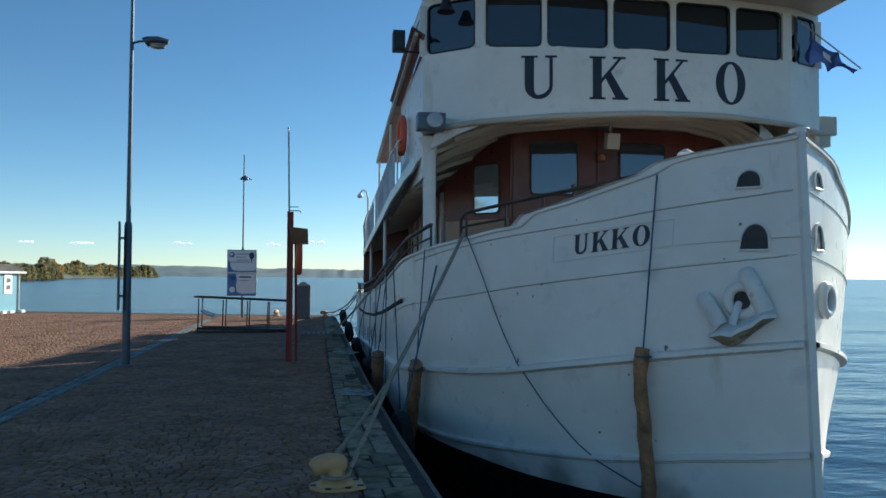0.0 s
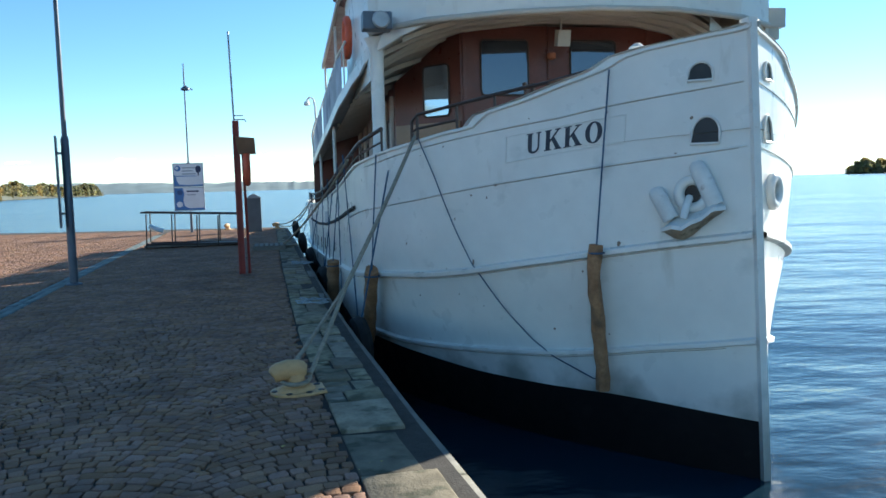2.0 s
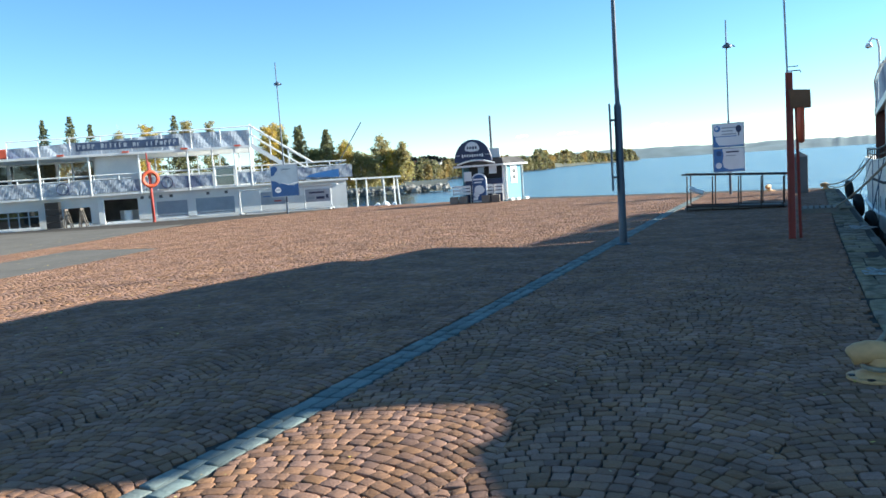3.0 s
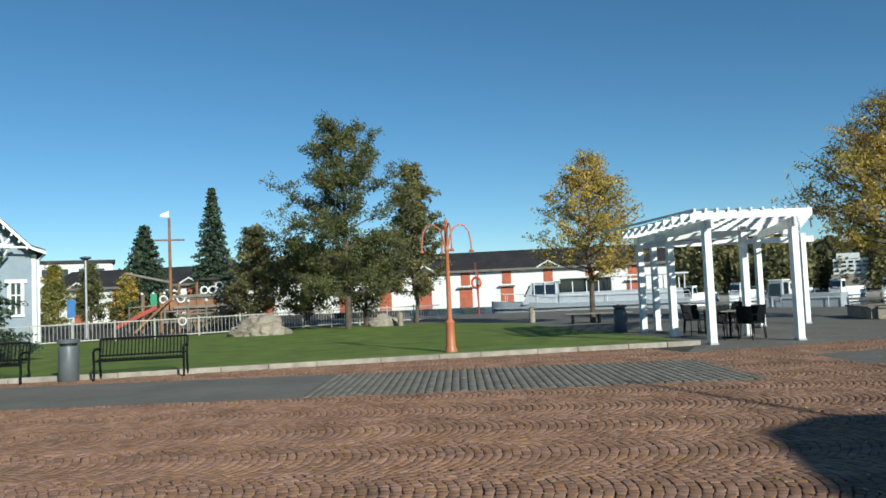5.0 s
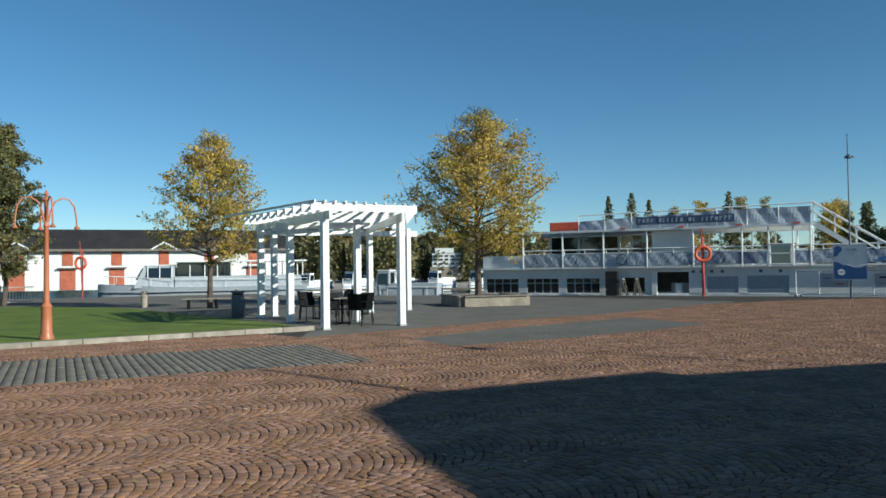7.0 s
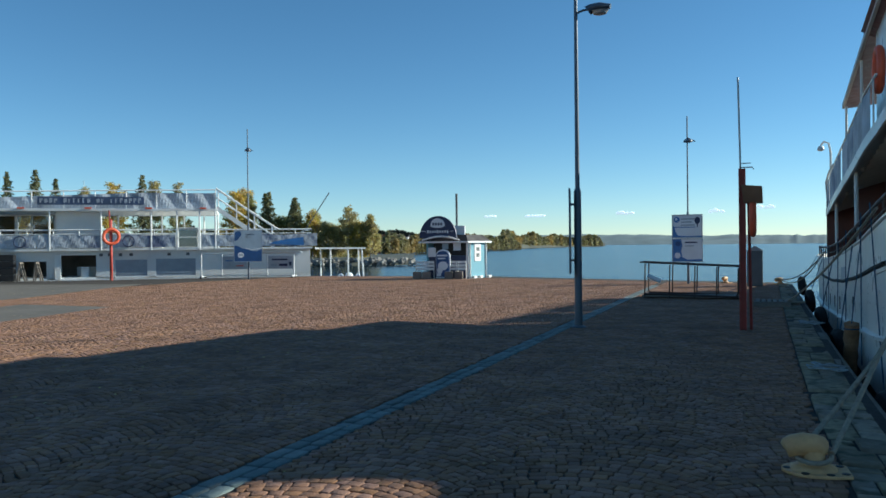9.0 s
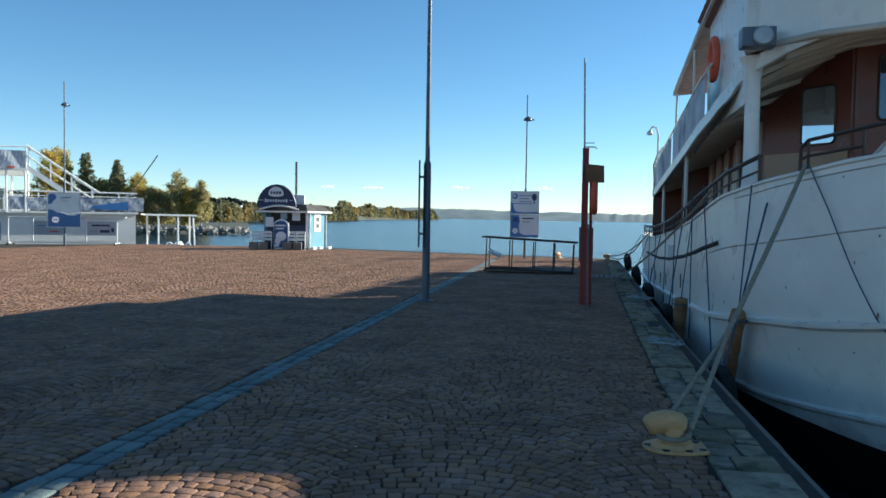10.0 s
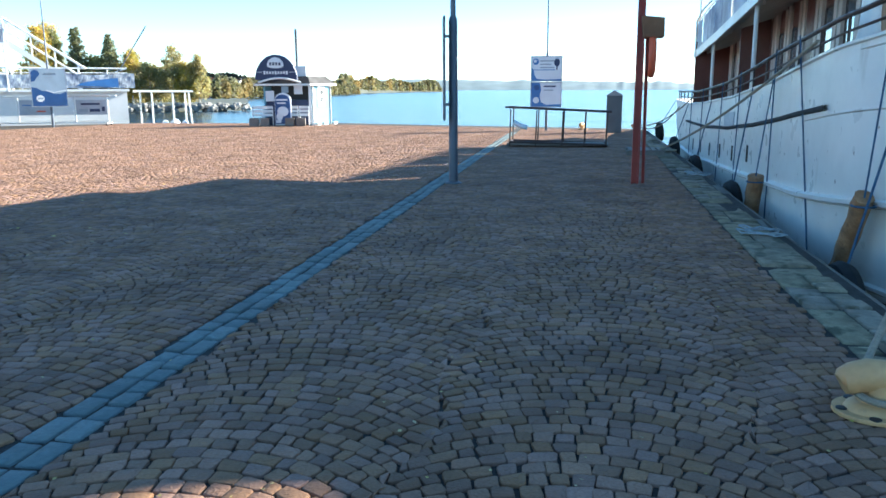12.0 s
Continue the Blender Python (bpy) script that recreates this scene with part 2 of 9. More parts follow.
M["coping"] = mat("coping", (0.19, 0.175, 0.15), 0.9, vary=0.3, scale=3, fine=45, bump=0.6, stain=(0.13, 0.12, 0.08), stain_scale=3, stain_at=0.55)
M["grass"] = mat("grass", (0.14, 0.195, 0.017), 0.9, vary=0.35, scale=0.9, fine=34, bump=0.8, dist=0.04, stain=(0.20, 0.21, 0.045), stain_scale=1.1, stain_at=0.55)
M["leaf_green"] = mat("leaf_green", (0.16, 0.168, 0.056), 0.6, vary=0.35, scale=0.8, bump=0, island=0.45, stain=(0.26, 0.22, 0.06), stain_scale=1.0, stain_at=0.58, thin=0.4)
M["leaf_olive"] = mat("leaf_olive", (0.27, 0.26, 0.06), 0.6, vary=0.35, scale=0.7, bump=0, island=0.45, stain=(0.50, 0.36, 0.05), stain_scale=0.9, stain_at=0.55, thin=0.4)
M["leaf_yellow"] = mat("leaf_yellow", (0.62, 0.44, 0.10), 0.6, vary=0.25, scale=0.7, bump=0, island=0.4, stain=(0.36, 0.33, 0.06), stain_scale=0.8, stain_at=0.5, thin=0.45)
M["leaf_mid"] = mat("leaf_mid", (0.19, 0.18, 0.075), 0.6, vary=0.35, scale=0.8, bump=0, island=0.45, stain=(0.30, 0.24, 0.08), stain_scale=0.9, stain_at=0.52, thin=0.35)
M["leaf_pine"] = mat("leaf_pine", (0.25, 0.25, 0.12), 0.7, vary=0.3, scale=0.5, bump=0, island=0.45, thin=0.45)
M["leaf_birch"] = mat("leaf_birch", (0.52, 0.44, 0.19), 0.6, vary=0.35, scale=0.3, bump=0, island=0.4, stain=(0.22, 0.24, 0.09), stain_scale=0.25, stain_at=0.5, thin=0.55)
M["needle"] = mat("needle", (0.062, 0.095, 0.052), 0.7, vary=0.3, scale=0.8, bump=0, island=0.5, thin=0.2)
M["leaf_fallen"] = mat("leaf_fallen", (0.45, 0.34, 0.12), 0.8, vary=0.3, bump=0, island=0.4)
M["cloud"] = mat("cloud", (0.85, 0.86, 0.88), 1.0, vary=0.03, scale=0.01, fine=0.05, bump=0)
# faint emission replaces the sunlight scattered inside the clouds
M["cloud"].node_tree.nodes["Principled BSDF"].inputs["Emission Color"].default_value = (0.80, 0.90, 1.0, 1)
M["cloud"].node_tree.nodes["Principled BSDF"].inputs["Emission Strength"].default_value = 0.5
M["bark"] = mat("bark", (0.12, 0.09, 0.07), 0.95, vary=0.35, scale=6, fine=40, bump=0.7, dist=0.02)
M["birch_bark"] = mat("birch_bark", (0.62, 0.58, 0.52), 0.8, vary=0.3, scale=6, fine=20, stain=(0.05, 0.05, 0.05), stain_scale=4, stain_at=0.6)
M["lamp_grey"] = mat("lamp_grey", (0.11, 0.13, 0.16), 0.45, metal=0.3, vary=0.15, bump=0.05)
M["steel"] = mat("steel", (0.42, 0.43, 0.44), 0.45, metal=0.6, vary=0.15, bump=0.05)
M["red_paint"] = mat("red_paint", (0.36, 0.045, 0.03), 0.5, vary=0.25, scale=4, bump=0.1, stain=(0.12, 0.05, 0.03), stain_scale=4, stain_at=0.63)
M["buoy_orange"] = mat("buoy_orange", (0.72, 0.12, 0.05), 0.55, vary=0.12, bump=0.05)
M["lamp_orange"] = mat("lamp_orange", (0.46, 0.155, 0.07), 0.45, vary=0.12, scale=3, bump=0.05)
M["rail_brown"] = mat("rail_brown", (0.07, 0.045, 0.035), 0.5, metal=0.3, vary=0.3, bump=0.1)
M["bench_black"] = mat("bench_black", (0.007, 0.0075, 0.008), 0.65, spec=0.12, vary=0.2, bump=0.03)
M["bin_grey"] = mat("bin_grey", (0.11, 0.12, 0.125), 0.5, vary=0.15, bump=0.05)
M["stone"] = mat("stone", (0.35, 0.30, 0.235), 0.9, vary=0.4, scale=1.2, fine=14, bump=0.9, dist=0.06, stain=(0.18, 0.17, 0.13), stain_scale=1.5)
M["kerb"] = mat("kerb", (0.36, 0.31, 0.25), 0.85, vary=0.3, scale=4, fine=50, bump=0.4, obj=0.12)
M["roof_black"] = mat("roof_black", (0.034, 0.029, 0.028), 0.75, vary=0.3, scale=0.8, fine=20, bump=0.2)
M["wall_white"] = mat("wall_white", (0.82, 0.80, 0.76), 0.85, vary=0.07, scale=0.8, fine=12, bump=0.2)
M["brick_red"] = mat("brick_red", (0.47, 0.13, 0.07), 0.75, vary=0.2, scale=3, fine=30)
M["villa_blue"] = mat("villa_blue", (0.26, 0.31, 0.37), 0.7, vary=0.1, scale=2, fine=30)
M["wood_brown"] = mat("wood_brown", (0.27, 0.13, 0.065), 0.7, vary=0.3, scale=2, fine=30)
M["wood_grey"] = mat("wood_grey", (0.22, 0.19, 0.16), 0.8, vary=0.3, scale=2, fine=30)
M["navy"] = mat("navy", (0.018, 0.03, 0.085), 0.45, vary=0.15, bump=0.03)
M["sign_blue"] = mat("sign_blue", (0.05, 0.17, 0.42), 0.4, vary=0.1, bump=0)
M["sign_pale"] = mat("sign_pale", (0.30, 0.38, 0.46), 0.4, vary=0.1, bump=0)
M["sign_deep"] = mat("sign_deep", (0.02, 0.075, 0.22), 0.4, vary=0.15, bump=0)
M["orange_wood"] = mat("orange_wood", (0.42, 0.15, 0.05), 0.7, vary=0.25, scale=2, fine=30)
M["sign_white"] = mat("sign_white", (0.72, 0.74, 0.76), 0.4, vary=0.05, bump=0)
M["sign_grey"] = mat("sign_grey", (0.33, 0.37, 0.42), 0.4, vary=0.1, bump=0)
M["banner"] = mat("banner", (0.46, 0.50, 0.56), 0.6, vary=0.3, scale=1.3, fine=8, bump=0.4, dist=0.06, stain=(0.05, 0.075, 0.17), stain_scale=0.75, stain_at=0.53)
M["band_blue"] = mat("band_blue", (0.055, 0.085, 0.16), 0.7, vary=0.3, scale=2, fine=8, bump=0.3, dist=0.05)
M["band_letter"] = mat("band_letter", (0.30, 0.34, 0.40), 0.7, vary=0.2, bump=0)
M["ferry_grey"] = mat("ferry_grey", (0.74, 0.74, 0.72), 0.45, vary=0.08, scale=0.8, fine=8, bump=0.1)
M["canvas_red"] = mat("canvas_red", (0.6, 0.10, 0.05), 0.8, vary=0.15)
M["fence_paint"] = mat("fence_paint", (0.44, 0.42, 0.37), 0.6, vary=0.15, scale=3, fine=30, bump=0.05)
M["boat_grey"] = mat("boat_grey", (0.42, 0.45, 0.49), 0.4, vary=0.12, bump=0.03)
M["asphalt"] = mat("asphalt", (0.118, 0.107, 0.091), 0.9, vary=0.2, scale=0.7, fine=50, bump=0.4)
M["green_plastic"] = mat("green_plastic", (0.03, 0.25, 0.12), 0.5, vary=0.1, bump=0)
M["far_wood"] = mat("far_wood", (0.25, 0.235, 0.12), 0.9, vary=0.4, scale=0.06, fine=0.8, bump=0, island=0.5, stain=(0.40, 0.27, 0.09), stain_scale=0.05, stain_at=0.5, thin=0.45)
M["shore_dark"] = mat("shore_dark", (0.085, 0.09, 0.065), 0.9, vary=0.4, scale=0.05, fine=0.5, bump=0)
# far woods: the blue-grey of distance haze is mixed into the base colour
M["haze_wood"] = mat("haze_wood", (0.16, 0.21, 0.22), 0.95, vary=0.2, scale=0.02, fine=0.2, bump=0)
M["far_rock"] = mat("far_rock", (0.30, 0.28, 0.25), 0.9, vary=0.4, scale=0.5, fine=2, bump=0.3, island=0.3)

def glass(name, tint, rough=0.04):
    m = bpy.data.materials.new(name)
    m.use_nodes = True
    b = m.node_tree.nodes["Principled BSDF"]
    b.inputs["Base Color"].default_value = (*tint, 1)
    b.inputs["Roughness"].default_value = rough
    b.inputs["IOR"].default_value = 1.5
    b.inputs["Specular IOR Level"].default_value = 0.9
    return m


for k in ("cobble", "cobble_one", "grey_sett", "asphalt", "blue_sett", "blue_sett_far", "slab"):
    M[k].node_tree.nodes["Principled BSDF"].inputs["Diffuse Roughness"].default_value = 0.25
M["flag_blue"] = mat("flag_blue", (0.03, 0.06, 0.2), 0.8, vary=0.2, bump=0.05, thin=0.3)
M["kiosk_blue"] = mat("kiosk_blue", (0.17, 0.36, 0.44), 0.7, vary=0.08, scale=2, fine=30)
M["dark_glass"] = glass("dark_glass", (0.012, 0.016, 0.02))
M["bright_glass"] = glass("bright_glass", (0.50, 0.55, 0.60))
M["bright_glass"].node_tree.nodes["Principled BSDF"].inputs["Metallic"].default_value = 0.8
M["mid_glass"] = glass("mid_glass", (0.13, 0.15, 0.18))
M["mid_glass"].node_tree.nodes["Principled BSDF"].inputs["Metallic"].default_value = 0.7
M["house_glass"] = glass("house_glass", (0.03, 0.035, 0.04))


def water_mat():
    m = bpy.data.materials.new("water")
    m.use_nodes = True
    n, l = m.node_tree.nodes, m.node_tree.links
    b = n["Principled BSDF"]
    b.inputs["Base Color"].default_value = (0.004, 0.019, 0.033, 1)
    b.inputs["Roughness"].default_value = 0.2
    b.inputs["IOR"].default_value = 1.33
    geo = n.new("ShaderNodeNewGeometry")
    mp = n.new("ShaderNodeMapping")
    mp.inputs["Scale"].default_value = (0.6, 1.1, 1)
    mp.inputs["Rotation"].default_value = (0, 0, radians(25))
    l.new(geo.outputs["Position"], mp.inputs["Vector"])
    last = None
    for sc, d, st in ((0.45, 0.3, 0.55), (2.2, 0.06, 0.5), (0.05, 2.4, 0.35)):
        t = n.new("ShaderNodeTexNoise")
        t.inputs["Scale"].default_value, t.inputs["Detail"].default_value = sc, 5
        l.new(mp.outputs[0], t.inputs["Vector"])
        bp = n.new("ShaderNodeBump")
        bp.inputs["Strength"].default_value, bp.inputs["Distance"].default_value = st, d
        l.new(t.outputs["Fac"], bp.inputs["Height"])
        if last:
            l.new(last, bp.inputs["Normal"])
        last = bp.outputs["Normal"]
    l.new(last, b.inputs["Normal"])
    return m


M["water"] = water_mat()

# ---- ground and water ----
WATER_Z = -1.25


def quay_out(y):
    """x of the quay's outer edge at y."""
    return float(np.interp(y, [-400, -6, 3.5, 5, 8, 11, 15, 19, 31.2], [2.1, 2.1, 1.77, 1.68, 1.56, 1.49, 1.44, 1.40, 1.26]))


def quay_in(y):
    """x at which the slabs of the edge begin."""
    return np.interp(y, [-6, 3.8, 5, 6, 8.3, 11, 15, 18, 22, 31], [1.5, 1.19, 1.13, 1.08, 0.98, 0.94, 0.89, 0.87, 0.84, 0.8])


LAND = [(quay_out(y) - 0.04, y) for y in (-400, -6, 3.5, 5, 8, 11, 15, 19, 31.2)] + [(0.6, 32.4), (-7.0, 34.6), (-12.0, 36.4), (-17.5, 35.6), (-21.0, 35.6), (-39.2, 22.2), (-48.5, 13.4), (-54.0, 13.2), (-55.4, 2.5), (-60, -9), (-90, -14), (-900, 60), (-900, -400)]
solid("ground", MB().prism(LAND, -3.0, -0.016), M["joint"], "level harbour ground of earth between the paving stones", "ground", kind="structure", fix=True)
solid("water", MB().add([(-4000, -1500, WATER_Z), (4000, -1500, WATER_Z), (4000, 4500, WATER_Z), (-4000, 4500, WATER_Z)], [(0, 1, 2, 3)]), M["water"], "blue rippled lake water reaching to the far shore", "water", kind="structure")


def lawn_edge(y):
    """x of the lawn's kerb line at y."""
    return np.interp(y, [-30, -7.4, 0.5, 6.6], [-14.2, -17.0, -18.6, -19.45])


lawn_poly = [(lawn_edge(y) - 0.14, y) for y in np.linspace(-26, 6.3, 20)] + [(-22, 6.2), (-25.2, 5.4), (-29, 4.6), (-36, 3.0), (-41, -1), (-41, -8), (-36, -14), (-34, -26)]
solid("lawn", MB().prism(lawn_poly, -0.1, 0.05), M["grass"], "short mown green grass lawn behind a stone kerb", "lawn", kind="structure")
# smooth grey paving behind the pergola and the drive along the lawn
solid("pavement", MB().prism([(-19.3, 6.3), (-17.5, 5.6), (-18.24, 8.25), (-19.6, 12.4), (-20.9, 18.1), (-24, 26), (-38.6, 21.9), (-48.3, 12.9), (-53.8, 12.7), (-55.1, 2.4), (-59, -8.6), (-42, -8.6), (-41.2, -1), (-36.2, 3.2), (-29, 4.8), (-25.2, 5.6), (-22, 6.4)], -0.1, -0.004), M["asphalt"], "smooth grey paving round the pergola and tree bench", "pavement", kind="structure")
solid("path", MB().prism([(-12.2, -30), (-12.25, -1.99), (-15.85, -1.99), (-15.85, -30)], -0.1, -0.002), M["asphalt"], "flat grey asphalt strip along the lawn", "path", kind="structure")

PATCH_Y, PATCH_LOW, PATCH_HIGH = [7.6, 8.8, 10.7, 13.1, 15.8], [-15.9, -16.25, -17.0, -17.65, -18.4], [-13.8, -13.75, -13.95, -14.4, -15.1]
solid("pavement_patch", MB().prism(list(zip(PATCH_HIGH, PATCH_Y)) + list(zip(PATCH_LOW, PATCH_Y))[::-1], -0.1, -0.003), M["asphalt"], "long grey patch let into the cobbles of the plaza", "pavement", kind="structure")

kerb = thing("kerb", "pale grey granite kerb stones along the lawn", "kerb", kind="structure")
rng = random.Random(5)
y = -26.0
while y < 6.3:
    n = min(6.5, y + rng.uniform(0.9, 1.5))
    a, b = (lawn_edge(y), y), (lawn_edge(n - 0.012), n - 0.012)
    part("kerb_stone", MB().hexa([(a[0] - 0.15, a[1], -0.1), (a[0], a[1], -0.1), (b[0], b[1], -0.1), (b[0] - 0.15, b[1], -0.1)],
                                 [(a[0] - 0.15, a[1], 0.11), (a[0] - 0.01, a[1], 0.105), (b[0] - 0.01, b[1], 0.105), (b[0] - 0.15, b[1], 0.11)]), M["kerb"], kerb, bevel=0.012)
    y = n

# ---- the steamship ----
SX, SY = 5.05, 6.45
HALF_BEAM, SHIP_LEN = 3.12, 27.0


def stem_y(z):
    return SY + 0.06 * (z + 0.7)


def half(s, z):
    """Half the hull's breadth s metres behind the stem at height z."""
    le = 4.7 + max(0.0, 0.6 - z) * 1.3
    u = min(max(s / le, 0.0), 1.0)
    w = 1 - (1 - u) ** 2.2
    if s > 20:
        k = min((s - 20) / (SHIP_LEN - 20), 1.0)
        w *= math.sqrt(max(0.0, 1 - k ** 2.4)) * (1 - 0.25 * k * max(0.0, min(1, (0.4 - z))))
    return HALF_BEAM * w + 0.03


def lee(side, s, z):
    """The far side's share of the half breadth: the bow stands turned a little towards the quay."""
    if side < 0:
        return 1.0
    near = float(np.interp(z, [-0.8, 0.9, 1.6, 2.5], [0.66, 0.76, 0.82, 0.86]))
    return near + (0.95 - near) * min(max((s - 3.0) / 7.0, 0.0), 1.0)


def curve(xs, zs):
    return lambda y: float(np.interp(y, xs, zs))


hull_top = curve([6.5, 6.68, 6.89, 7.27, 7.31, 7.37, 7.44, 7.52, 7.75, 8.02, 8.32, 8.40, 8.44, 8.46, 8.52, 8.82, 9.22, 9.78, 10.3, 11.87, 14.0, 17.2, 21.3, 24.2, 34],
                 [2.89, 2.83, 2.79, 2.71, 2.68, 2.62, 2.575, 2.54, 2.45, 2.34, 2.26, 2.235, 2.19, 2.13, 2.105, 2.07, 1.995, 1.93, 1.86, 1.72, 1.50, 1.27, 1.09, 1.02, 1.1])
line_up = curve([6.6, 6.87, 7.36, 7.74, 8.21, 8.43, 9.3, 9.62, 10.0, 10.6], [2.385, 2.33, 2.24, 2.15, 2.08, 2.05, 1.92, 1.875, 1.82, 1.76])
line_mid = curve([6.6, 6.86, 7.34, 7.9, 9.19, 9.93, 10.5, 11.7, 13.3, 18.5, 24, 34], [1.79, 1.74, 1.66, 1.56, 1.35, 1.26, 1.21, 1.10, 0.95, 0.63, 0.55, 0.6])
line_rub = curve([11.2, 12.5, 13.45, 15.2, 16.5, 17.6, 19.2, 20.4, 23.4, 34], [1.225, 1.115, 1.02, 0.87, 0.79, 0.71, 0.655, 0.60, 0.57, 0.6])
line_a = curve([6.5, 6.94, 7.65, 8.12, 8.41, 8.76, 9.2, 9.78, 10.3, 11.1, 12.2, 13.3, 16.3, 19.9, 23, 34], [0.99, 0.90, 0.74, 0.64, 0.575, 0.515, 0.465, 0.425, 0.375, 0.305, 0.22, 0.175, 0.04, -0.10, -0.22, -0.1])
line_b = curve([6.45, 6.78, 7.14, 7.34, 7.81, 8.38, 9.14, 10.02, 10.64, 12, 34], [0.03, -0.05, -0.12, -0.17, -0.26, -0.32, -0.39, -0.45, -0.445, -0.5, -0.6])
line_black = curve([6.4, 6.86, 7.21, 7.54, 8.15, 8.9, 9.6, 10.7, 14, 34], [-0.735, -0.69, -0.655, -0.635, -0.645, -0.635, -0.59, -0.55, -0.53, -0.5])
deck_z = curve([6.4, 9, 12, 16, 21, 34], [1.95, 1.70, 1.45, 1.12, 0.9, 0.9])


def on_hull(y, z, side=-1, out=0.0):
    """The place on the hull's outside at y and z; side -1 is the quay's."""
    s = max(0.0, y - stem_y(z))
    e = 0.02
    slope = (half(s + e, z) - half(max(0, s - e), z)) / (s + e - max(0, s - e))
    n = Vector((1, -slope)).normalized()
    return Vector((SX + side * (half(s, z) * lee(side, s, z) + n.x * out), y + n.y * out, z))


STATIONS = sorted(set([0, 0.02, 0.06, 0.12, 0.2] + [0.3 + 0.15 * i for i in range(33)] + [5.2 + 0.6 * i for i in range(26)] + [20.8 + 0.4 * i for i in range(14)] + [26.4, 26.7, 26.9, 27.0, 0.88, 0.92, 1.08, 1.84, 1.88]))
HROWS = [i / 14 for i in range(15)]


def hull_sheet(low, high, side, inset=0.0, stations=STATIONS):
    def fn(s, v):
        y0 = SY + s + 0.1
        z = low(y0) + (high(y0) - low(y0)) * v
        return (SX + side * max(0.0, half(s, z) - inset) * lee(side, s, z), stem_y(z) + s, z)
    return MB().sheet(fn, stations, HROWS, flip=side < 0)


ship = thing("steamship", "old white passenger steamship with brown deckhouse, moored at the quay", "ship", (SX, SY + 12, WATER_Z))
for side, nm in ((-1, "port"), (1, "starboard")):
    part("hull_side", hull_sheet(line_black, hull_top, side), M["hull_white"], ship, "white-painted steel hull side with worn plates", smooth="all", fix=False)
    part("hull_bottom", hull_sheet(lambda y: -2.2, line_black, side), M["hull_black"], ship, "black-painted hull below the waterline", smooth="all", fix=False)
    part("bulwark_inside", hull_sheet(deck_z, hull_top, side, inset=0.06).add([], []), M["white_paint"], ship, smooth="all", fix=False)
part("deck", MB().sheet(lambda s, k: (SX + k * max(0.02, half(s, 1.5) - 0.05) * lee(k, s, 1.5), SY + 0.1 + s, deck_z(SY + s)), STATIONS, [-1, -0.5, 0, 0.5, 1]), M["deck_wood"], ship, "planked wooden main deck", fix=False)
# stem bar
part("stem_bar", MB().sheet(lambda z, k: (SX + (-0.035, -0.035, 0.035, 0.035)[k], stem_y(z) + (0.12, -0.05, -0.05, 0.12)[k], z), [-2.2, -1, 0, 1, 2, 2.9], [0, 1, 2, 3], flip=True).box((SX, SY + 0.24, 2.9), (0.09, 0.14, 0.06)), M["hull_white"], ship)


def hull_strip(name, line, y0, y1, h, out, material, side=-1, n=60, label=""):
    """A raised strake that follows the hull."""
    mb = MB()
    ys = [y0 + (y1 - y0) * (i / n) ** 1.3 for i in range(n + 1)]

    def fn(y, k):
        dz = (-h / 2, -h / 2 + 0.25 * h, h / 2 - 0.25 * h, h / 2)[k]
        o = (0.0, out, out, 0.0)[k]
        return on_hull(y, line(y) + dz, side, o)
    mb.sheet(fn, ys, [0, 1, 2, 3], flip=side > 0)
    return part(name, mb, material, ship, label, smooth=True, fix=False)


for side in (-1, 1):
    hull_strip("rubbing_strake", line_a, 6.56, 30.5, 0.085, 0.07, M["hull_white"], side, 90)
    hull_strip("lower_strake", line_b, 6.5, 11.4, 0.07, 0.05, M["hull_white"], side)
    hull_strip("plate_seam", line_mid, 6.62, 12.2, 0.022, 0.012, M["hull_white"], side)
    hull_strip("plate_seam", line_up, 6.66, 10.5, 0.02, 0.011, M["hull_white"], side)
    hull_strip("top_cap", lambda y: hull_top(y) + 0.005, 6.6, 30.5, 0.05, 0.03, M["hull_white"], side, 120)
for ln, y1 in ((line_mid, 12.2), (line_up, 10.4), (line_a, 20.0), (line_b, 11.2)):
    off = 0.05 if ln in (line_a, line_b) else 0.014
    hull_strip("rust_line", lambda y: ln(y) - off, 6.66, y1, 0.005, 0.003, M["rust_line"], -1)
hull_strip("black_rub_rail", line_rub, 11.2, 24.5, 0.065, 0.04, M["rubber"], -1, label="black rubber rubbing rail")
# bulwark rim between the outer and inner plating
for side in (-1, 1):
    part("bulwark_cap", MB().sheet(lambda s, k: (SX + side * max(0.0, half(s, hull_top(SY + s + 0.1)) * lee(side, s, hull_top(SY + s + 0.1)) + (0.03, -0.09)[k]), stem_y(2.5) + s, hull_top(SY + s + 0.1) + 0.012), STATIONS, [0, 1], flip=side > 0), M["hull_white"], ship, fix=False)


